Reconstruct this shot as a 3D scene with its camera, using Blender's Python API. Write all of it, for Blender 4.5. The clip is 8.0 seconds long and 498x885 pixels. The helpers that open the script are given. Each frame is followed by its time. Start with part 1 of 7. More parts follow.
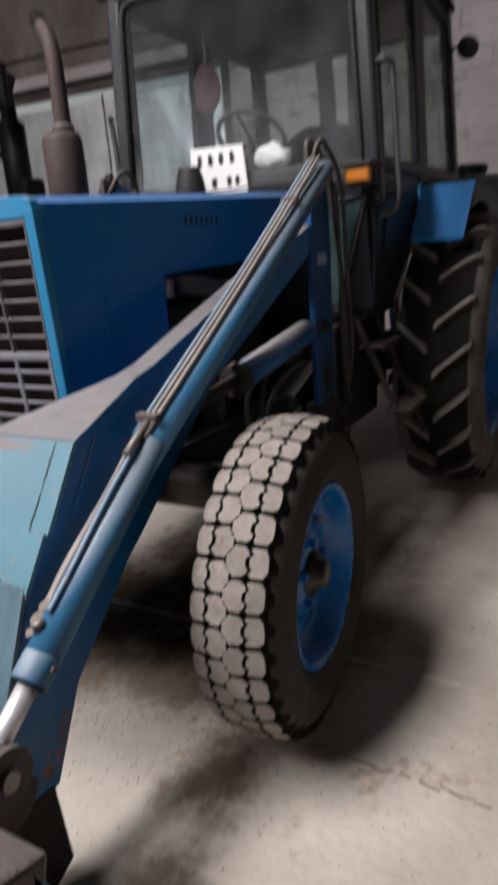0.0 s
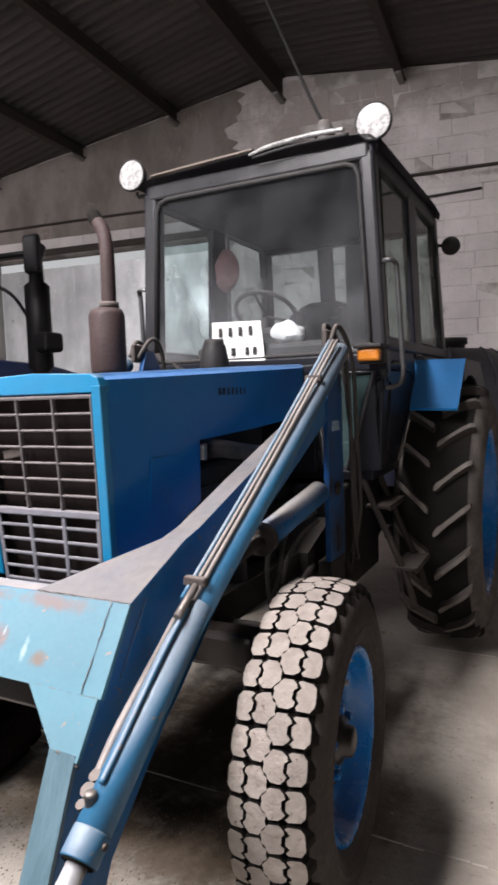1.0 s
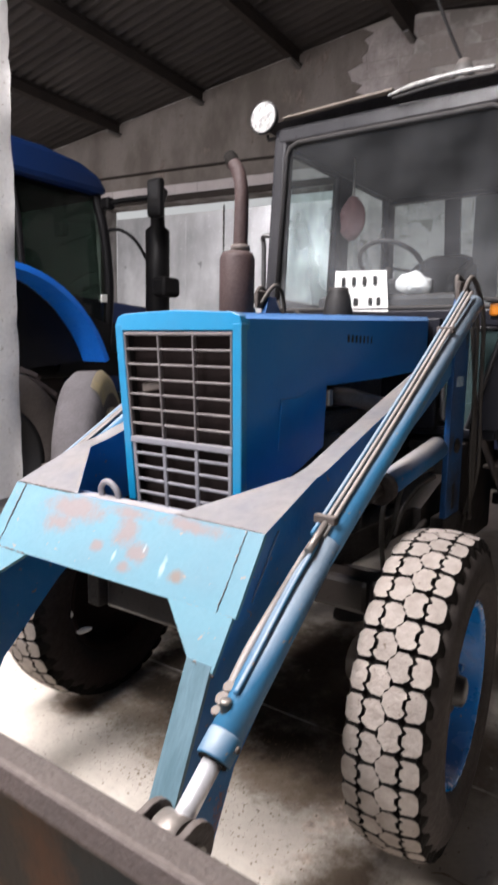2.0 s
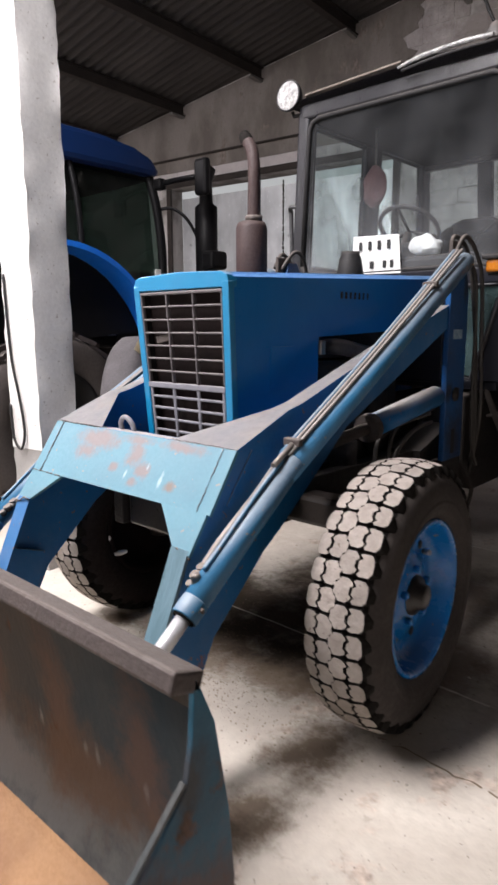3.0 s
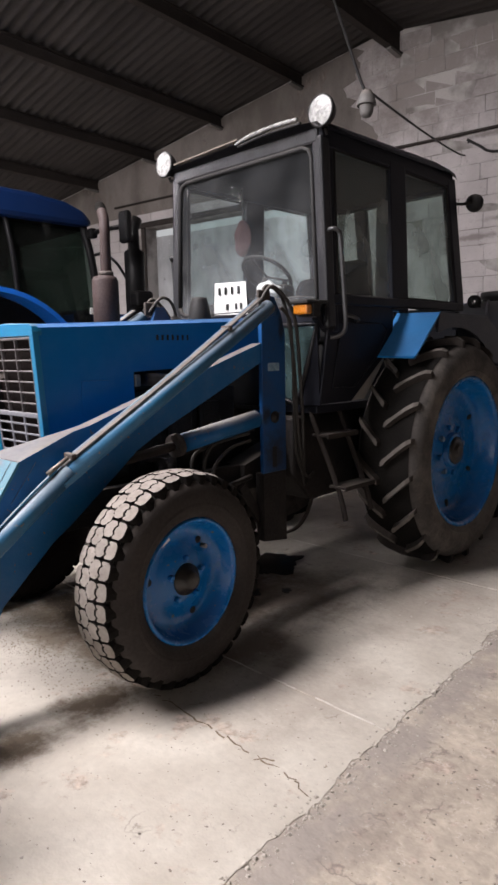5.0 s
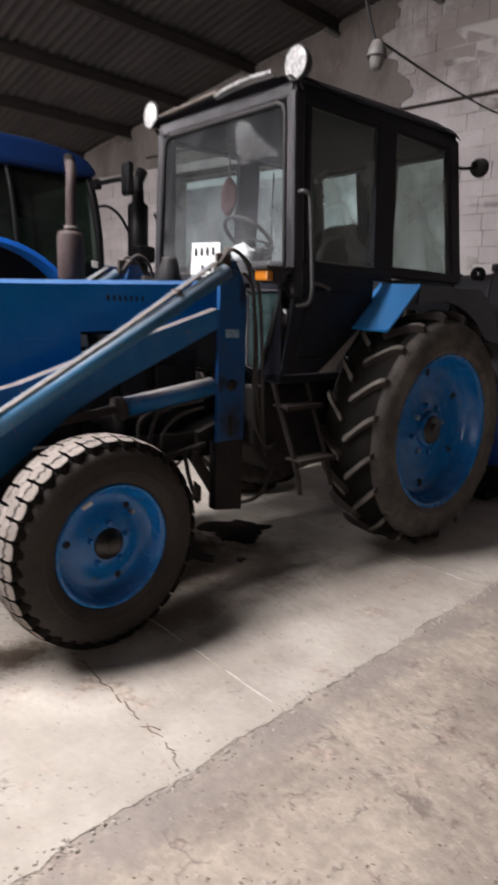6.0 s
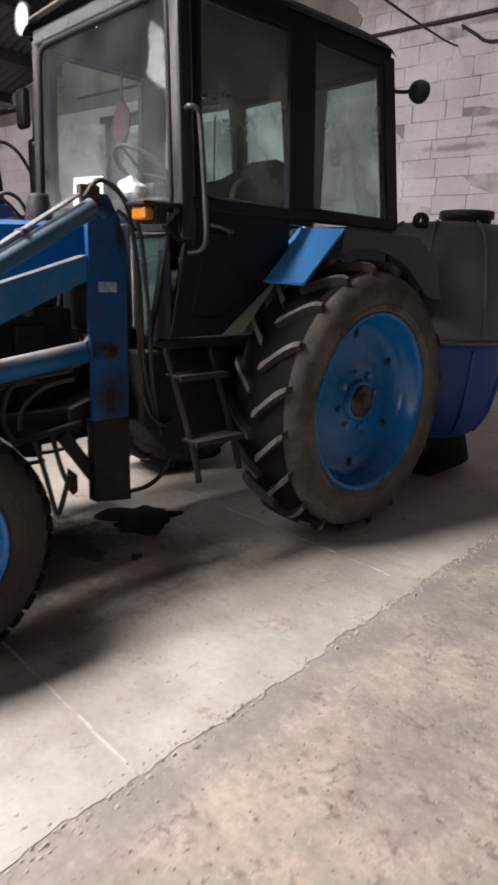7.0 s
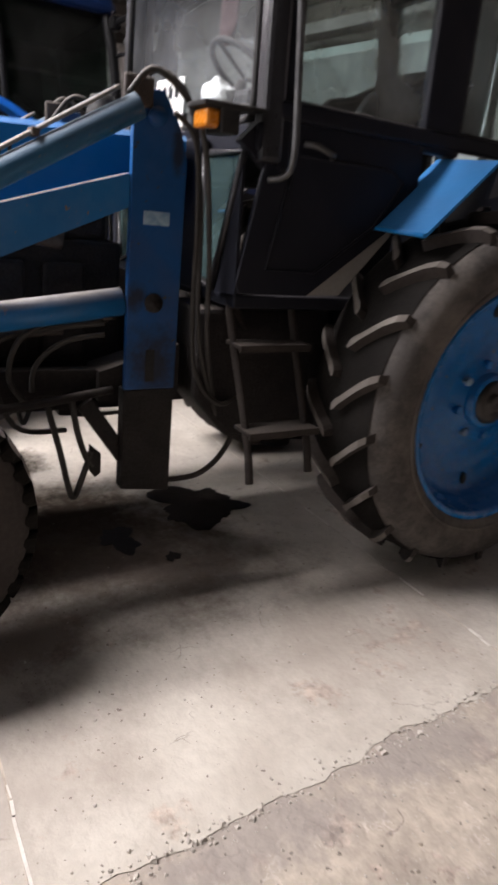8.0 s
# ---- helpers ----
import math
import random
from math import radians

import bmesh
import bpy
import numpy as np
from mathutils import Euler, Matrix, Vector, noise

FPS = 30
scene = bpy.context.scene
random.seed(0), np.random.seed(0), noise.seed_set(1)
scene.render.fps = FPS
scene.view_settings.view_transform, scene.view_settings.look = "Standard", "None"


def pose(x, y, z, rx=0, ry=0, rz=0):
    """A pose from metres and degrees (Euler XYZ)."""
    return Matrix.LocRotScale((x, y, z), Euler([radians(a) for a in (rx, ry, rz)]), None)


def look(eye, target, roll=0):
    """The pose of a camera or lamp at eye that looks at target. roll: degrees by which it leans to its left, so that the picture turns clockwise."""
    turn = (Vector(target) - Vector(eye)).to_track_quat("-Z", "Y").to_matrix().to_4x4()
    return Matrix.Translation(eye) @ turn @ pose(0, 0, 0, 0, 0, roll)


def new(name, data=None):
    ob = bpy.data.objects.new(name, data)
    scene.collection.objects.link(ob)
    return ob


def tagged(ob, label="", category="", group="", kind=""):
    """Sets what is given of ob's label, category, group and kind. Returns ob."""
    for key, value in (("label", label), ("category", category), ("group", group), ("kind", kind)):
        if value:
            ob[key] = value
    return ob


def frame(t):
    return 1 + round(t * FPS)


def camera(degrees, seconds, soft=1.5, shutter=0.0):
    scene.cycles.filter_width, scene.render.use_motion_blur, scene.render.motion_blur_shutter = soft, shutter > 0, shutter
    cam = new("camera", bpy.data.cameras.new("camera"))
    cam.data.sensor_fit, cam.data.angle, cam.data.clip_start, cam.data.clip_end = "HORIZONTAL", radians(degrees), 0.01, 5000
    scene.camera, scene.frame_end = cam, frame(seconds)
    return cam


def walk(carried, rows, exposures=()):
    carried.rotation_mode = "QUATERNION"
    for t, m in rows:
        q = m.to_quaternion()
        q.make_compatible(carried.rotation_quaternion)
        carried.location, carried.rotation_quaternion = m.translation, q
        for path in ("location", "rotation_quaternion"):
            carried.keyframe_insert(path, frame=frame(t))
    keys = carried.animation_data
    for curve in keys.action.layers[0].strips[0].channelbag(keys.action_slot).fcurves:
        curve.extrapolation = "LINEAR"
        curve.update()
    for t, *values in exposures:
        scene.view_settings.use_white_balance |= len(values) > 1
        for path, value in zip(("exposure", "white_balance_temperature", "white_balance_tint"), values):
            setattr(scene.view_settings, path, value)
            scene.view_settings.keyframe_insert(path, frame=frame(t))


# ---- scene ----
cam = camera(42.5, 8.0, soft=2.8, shutter=0.35)
PATH = [
    (0, (1.566, -1.632, 1.457), (0.616, 0.033, 0.888), -4.5),
    (0.5, (1.543, -1.756, 1.545), (0.716, 0.057, 1.379), -4.0),
    (1, (1.457, -1.81, 1.568), (0.561, -0.028, 1.414), -1.9),
    (1.5, (1.39, -1.861, 1.558), (0.348, -0.163, 1.381), -0.6),
    (2, (1.365, -1.905, 1.528), (0.236, -0.279, 1.242), 1.1),
    (2.2, (1.383, -1.917, 1.505), (0.212, -0.334, 1.157), 0.4),
    (3.3, (2.058, -2.076, 1.439), (0.72, -0.635, 1.076), -0.1),
    (3.5, (2.183, -2.111, 1.466), (0.85, -0.671, 1.081), 0.0),
    (3.8, (2.348, -2.115, 1.476), (1.015, -0.67, 1.109), -1.3),
    (4, (2.464, -2.05, 1.468), (1.087, -0.65, 1.093), -1.5),
    (4.5, (2.729, -1.837, 1.474), (1.365, -0.408, 1.16), 1.3),
    (4.7, (2.833, -1.803, 1.486), (1.486, -0.354, 1.194), -0.8),
    (5.8, (3.226, -1.489, 1.524), (1.74, -0.193, 1.19), 1.4),
    (6, (3.271, -1.346, 1.546), (1.808, -0.046, 1.137), 1.9),
    (6.5, (3.178, -1.042, 1.476), (1.783, 0.29, 0.946), 1.7),
    (7, (3.076, -0.64, 1.499), (1.698, 0.713, 0.981), 1.9),
    (7.5, (2.947, -0.208, 1.501), (1.464, 1.021, 0.962), 3.7),
    (8, (2.68, 0.076, 1.458), (1.08, 1.071, 0.785), 6.0),
]
walk(cam, [(t, look(eye, target, roll)) for t, eye, target, roll in PATH], [(0.0, -1.15), (0.5, -0.56), (1.0, -0.48), (2.0, -0.36), (3.5, -0.74), (4.0, -0.78), (4.5, -0.60), (6.0, -0.52), (6.5, -0.36), (7.5, -0.16), (8.0, -0.18)])
LAMP = (-0.2, 2.92, 3.49)

# ---- world, light ----
world = bpy.data.worlds.new("sky")
scene.world = world
world.use_nodes = True
wn = world.node_tree.nodes
sky = wn.new("ShaderNodeTexSky")
sky.sky_type, sky.sun_disc = "NISHITA", False
sky.sun_elevation, sky.sun_rotation = radians(48), radians(150)
wn["Background"].inputs["Strength"].default_value = 0.12
grey = wn.new("ShaderNodeHueSaturation")
grey.inputs["Saturation"].default_value = 0.06
world.node_tree.links.new(sky.outputs["Color"], grey.inputs["Color"])
world.node_tree.links.new(grey.outputs["Color"], wn["Background"].inputs["Color"])

sun = new("sun", bpy.data.lights.new("sun", "SUN"))
sun.data.energy, sun.data.angle, sun.data.color = 0.5, radians(40), (1.0, 0.97, 0.93)
sun.matrix_world = look((0, 0, 20), (1, 14, 3))

FRONT_Y, FAR_Y, LEFT_X, RIGHT_X, TOP_Z = -9.0, 7.6, -16.0, 8.0, 5.9
WALL_Y, WALL_TURN = 6.5, radians(7.4)
WALL = Matrix.Translation((0, WALL_Y, 0)) @ Matrix.Rotation(WALL_TURN, 4, "Z")  # the back wall stands askew to the parked tractors
GATEWAYS = [(-15.6, -7.6), (-2.0, 4.5)]
GATE_H = 4.1
ROOFLIGHTS = [(-6.32, -5.22), (-1.39, -0.13)]
LIGHT_Y = (-4.4, -0.5)
SKEW = 0.07


def roof_z(s):
    """Height of the roof sheets over the line x = s + SKEW * (WALL_Y - y): a low gable with its ridge along the purlins."""
    return max(5.72 - 0.16 * max(0.0, -2.2 - s) - 0.11 * max(0.0, s + 2.2), 4.45)


def over(x, y):
    return x + SKEW * (y - WALL_Y)


def sky_lamp(name, x0, x1, power, eye, target, high):
    """Daylight from the overcast sky, falling in through one opening of the shed."""
    lamp = new(name, bpy.data.lights.new(name, "AREA"))
    lamp.data.shape, lamp.data.size, lamp.data.size_y = "RECTANGLE", x1 - x0, high
    lamp.data.energy, lamp.data.color = power, (1.0, 0.947, 0.968)
    lamp.matrix_world = look(((x0 + x1) / 2, *eye), ((x0 + x1) / 2, *target))
    return lamp


for (x0, x1), power in zip(GATEWAYS, (150, 260)):
    sky_lamp("gateway_daylight", x0, x1, power, (FRONT_Y - 0.2, GATE_H / 2), (FRONT_Y + 5, GATE_H / 2 - 0.6), GATE_H)
for (x0, x1), power in zip(ROOFLIGHTS, (800, 1180)):
    sky_lamp("rooflight_daylight", x0, x1, power, (sum(LIGHT_Y) / 2, roof_z(over((x0 + x1) / 2, -2.5)) - 0.08), (sum(LIGHT_Y) / 2 + 2.6, 0), LIGHT_Y[1] - LIGHT_Y[0])


# ---- materials ----
def mat(name, base, other=None, rough=0.6, metal=0.0, scale=6.0, bump=0.15, fine=90.0, contrast=0.5, dust=0.0, dust_col=(0.47, 0.40, 0.35),
        rust=0.0, rust_col=(0.16, 0.07, 0.035), spots=0.0, spot_col=(0.1, 0.08, 0.06), coat=0.0, each=0.0, island=False, coords="Object", stretch=(1, 1, 1), rust_scale=3.0, shine=0.5, grit=0.28):
    """A worn surface: two tones in broad patches, fine grain, relief, and where asked dust or a painted sheen on what
    lies flat, rust, and small spots.
    """
    m = bpy.data.materials.new(name)
    m.use_nodes = True
    nt = m.node_tree
    bsdf = nt.nodes["Principled BSDF"]
    link = nt.links.new

    def node(kind, **values):
        n = nt.nodes.new(kind)
        for key, value in values.items():
            n.inputs[key].default_value = value
        return n

    def mix(fac, a, b):
        n = nt.nodes.new("ShaderNodeMix")
        n.data_type = "RGBA"
        for sock, value in ((n.inputs[0], fac), (n.inputs[6], a), (n.inputs[7], b)):
            if isinstance(value, (float, int)):
                sock.default_value = value
            elif isinstance(value, tuple):
                sock.default_value = (*value, 1.0)
            else:
                link(value, sock)
        return n.outputs[2]

    def steps(value, low, high, to0=0.0, to1=1.0):
        n = node("ShaderNodeMapRange")
        n.inputs["From Min"].default_value, n.inputs["From Max"].default_value = low, high
        n.inputs["To Min"].default_value, n.inputs["To Max"].default_value = to0, to1
        link(value, n.inputs["Value"])
        return n.outputs["Result"]

    def times(a, b):
        n = nt.nodes.new("ShaderNodeMath")
        n.operation = "MULTIPLY"
        for sock, value in ((n.inputs[0], a), (n.inputs[1], b)):
            if isinstance(value, (float, int)):
                sock.default_value = value
            else:
                link(value, sock)
        return n.outputs[0]

    tc = nt.nodes.new("ShaderNodeTexCoord")
    mp = node("ShaderNodeMapping")
    mp.inputs["Scale"].default_value = stretch
    if coords == "World":
        geo_pos = nt.nodes.new("ShaderNodeNewGeometry")
        link(geo_pos.outputs["Position"], mp.inputs["Vector"])
    else:
        link(tc.outputs[coords], mp.inputs["Vector"])
    vec = mp.outputs["Vector"]

    def noise_at(s, detail=4.0, rough_=0.6):
        n = node("ShaderNodeTexNoise", Scale=s, Detail=detail, Roughness=rough_)
        link(vec, n.inputs["Vector"])
        return n.outputs["Fac"]

    other = other or tuple(c * 0.7 for c in base)
    broad, grain = noise_at(scale), noise_at(fine, 3.0)
    col = mix(steps(broad, 0.5 - 0.25 / max(contrast, 0.05) * 0.5, 0.5 + 0.25 / max(contrast, 0.05) * 0.5), base, other)
    col = mix(times(steps(grain, 0.35, 0.7), grit), col, tuple(c * 0.55 for c in base))
    if each:
        info = nt.nodes.new("ShaderNodeNewGeometry" if island else "ShaderNodeObjectInfo")
        pick = info.outputs["Random Per Island" if island else "Random"]
        col = mix(steps(pick, 0, 1, 0, each), col, tuple(c * 0.35 for c in base))
    rgh = steps(grain, 0.3, 0.7, max(rough - 0.08, 0.03), min(rough + 0.1, 1.0))
    if rust:
        r = steps(noise_at(rust_scale, 7.0, 0.68), 0.66 - rust * 0.3, 0.70 - rust * 0.25)
        col = mix(r, col, mix(steps(noise_at(25.0), 0.35, 0.65), rust_col, tuple(min(c * 2.2, 1) for c in rust_col)))
        rgh = steps(r, 0, 1, rough, 0.85)
    if spots:
        col = mix(steps(noise_at(42.0, 2.0), 0.70 - spots * 0.2, 0.73 - spots * 0.2), col, spot_col)
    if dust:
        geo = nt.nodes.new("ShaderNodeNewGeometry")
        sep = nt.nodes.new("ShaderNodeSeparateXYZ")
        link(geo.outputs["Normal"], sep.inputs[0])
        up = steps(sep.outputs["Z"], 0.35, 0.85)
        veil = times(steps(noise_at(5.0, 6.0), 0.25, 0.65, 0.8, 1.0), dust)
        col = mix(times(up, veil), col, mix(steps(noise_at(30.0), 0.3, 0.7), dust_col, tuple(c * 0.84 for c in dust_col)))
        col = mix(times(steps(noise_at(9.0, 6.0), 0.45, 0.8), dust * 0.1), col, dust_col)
    link(col, bsdf.inputs["Base Color"])
    link(rgh, bsdf.inputs["Roughness"])
    bsdf.inputs["Metallic"].default_value = metal
    bsdf.inputs["Specular IOR Level"].default_value = shine
    if coat:
        bsdf.inputs["Coat Weight"].default_value = coat
        bsdf.inputs["Coat Roughness"].default_value = 0.15
    if bump:
        bp = node("ShaderNodeBump", Strength=bump, Distance=0.01)
        link(grain, bp.inputs["Height"])
        bp2 = node("ShaderNodeBump", Strength=bump * 0.8, Distance=0.03)
        link(broad, bp2.inputs["Height"])
        link(bp.outputs["Normal"], bp2.inputs["Normal"])
        link(bp2.outputs["Normal"], bsdf.inputs["Normal"])
    return m


def glass(name, tint=(0.9, 0.95, 0.93), grime=0.25, rough=0.03, film_col=(0.45, 0.44, 0.42), gloss=0.06, edge=0.9, low=1.0):
    """Dusty window glass: clear, with a mottled film of dirt on it, which may lie thicker (low) towards the bottom edge."""
    m = bpy.data.materials.new(name)
    m.use_nodes = True
    nt = m.node_tree
    nt.nodes.remove(nt.nodes["Principled BSDF"])
    link = nt.links.new
    out = nt.nodes["Material Output"]
    clear, shine, film = nt.nodes.new("ShaderNodeBsdfTransparent"), nt.nodes.new("ShaderNodeBsdfGlossy"), nt.nodes.new("ShaderNodeBsdfDiffuse")
    clear.inputs["Color"].default_value = (*tint, 1)
    shine.inputs["Roughness"].default_value = rough
    film.inputs["Color"].default_value = (*film_col, 1)
    lw = nt.nodes.new("ShaderNodeLayerWeight")
    lw.inputs["Blend"].default_value = 0.5
    power, scale_, add = (nt.nodes.new("ShaderNodeMath") for _ in range(3))
    power.operation, scale_.operation, add.operation = "POWER", "MULTIPLY", "ADD"
    power.inputs[1].default_value, scale_.inputs[1].default_value, add.inputs[1].default_value = 4.0, edge, gloss
    link(lw.outputs["Facing"], power.inputs[0])
    link(power.outputs[0], scale_.inputs[0])
    link(scale_.outputs[0], add.inputs[0])
    m1, m2 = nt.nodes.new("ShaderNodeMixShader"), nt.nodes.new("ShaderNodeMixShader")
    link(add.outputs[0], m1.inputs[0])
    link(clear.outputs[0], m1.inputs[1])
    link(shine.outputs[0], m1.inputs[2])
    tc, noi, rng = nt.nodes.new("ShaderNodeTexCoord"), nt.nodes.new("ShaderNodeTexNoise"), nt.nodes.new("ShaderNodeMapRange")
    noi.inputs["Scale"].default_value, noi.inputs["Detail"].default_value = 3.5, 8.0
    link(tc.outputs["Object"], noi.inputs["Vector"])
    link(noi.outputs["Fac"], rng.inputs["Value"])
    rng.inputs["From Min"].default_value, rng.inputs["From Max"].default_value = 0.35, 0.75
    rng.inputs["To Min"].default_value, rng.inputs["To Max"].default_value = grime * 0.3, grime * 1.3
    sep, fall, both = nt.nodes.new("ShaderNodeSeparateXYZ"), nt.nodes.new("ShaderNodeMapRange"), nt.nodes.new("ShaderNodeMath")
    both.operation = "MULTIPLY"
    fall.inputs["From Min"].default_value, fall.inputs["From Max"].default_value = 0.0, 0.6
    fall.inputs["To Min"].default_value, fall.inputs["To Max"].default_value = low, 1.0
    link(tc.outputs["Generated"], sep.inputs[0])
    link(sep.outputs["Z"], fall.inputs["Value"])
    link(rng.outputs[0], both.inputs[0])
    link(fall.outputs[0], both.inputs[1])
    link(both.outputs[0], m2.inputs[0])
    link(m1.outputs[0], m2.inputs[1])
    link(film.outputs[0], m2.inputs[2])
    link(m2.outputs[0], out.inputs["Surface"])
    return m


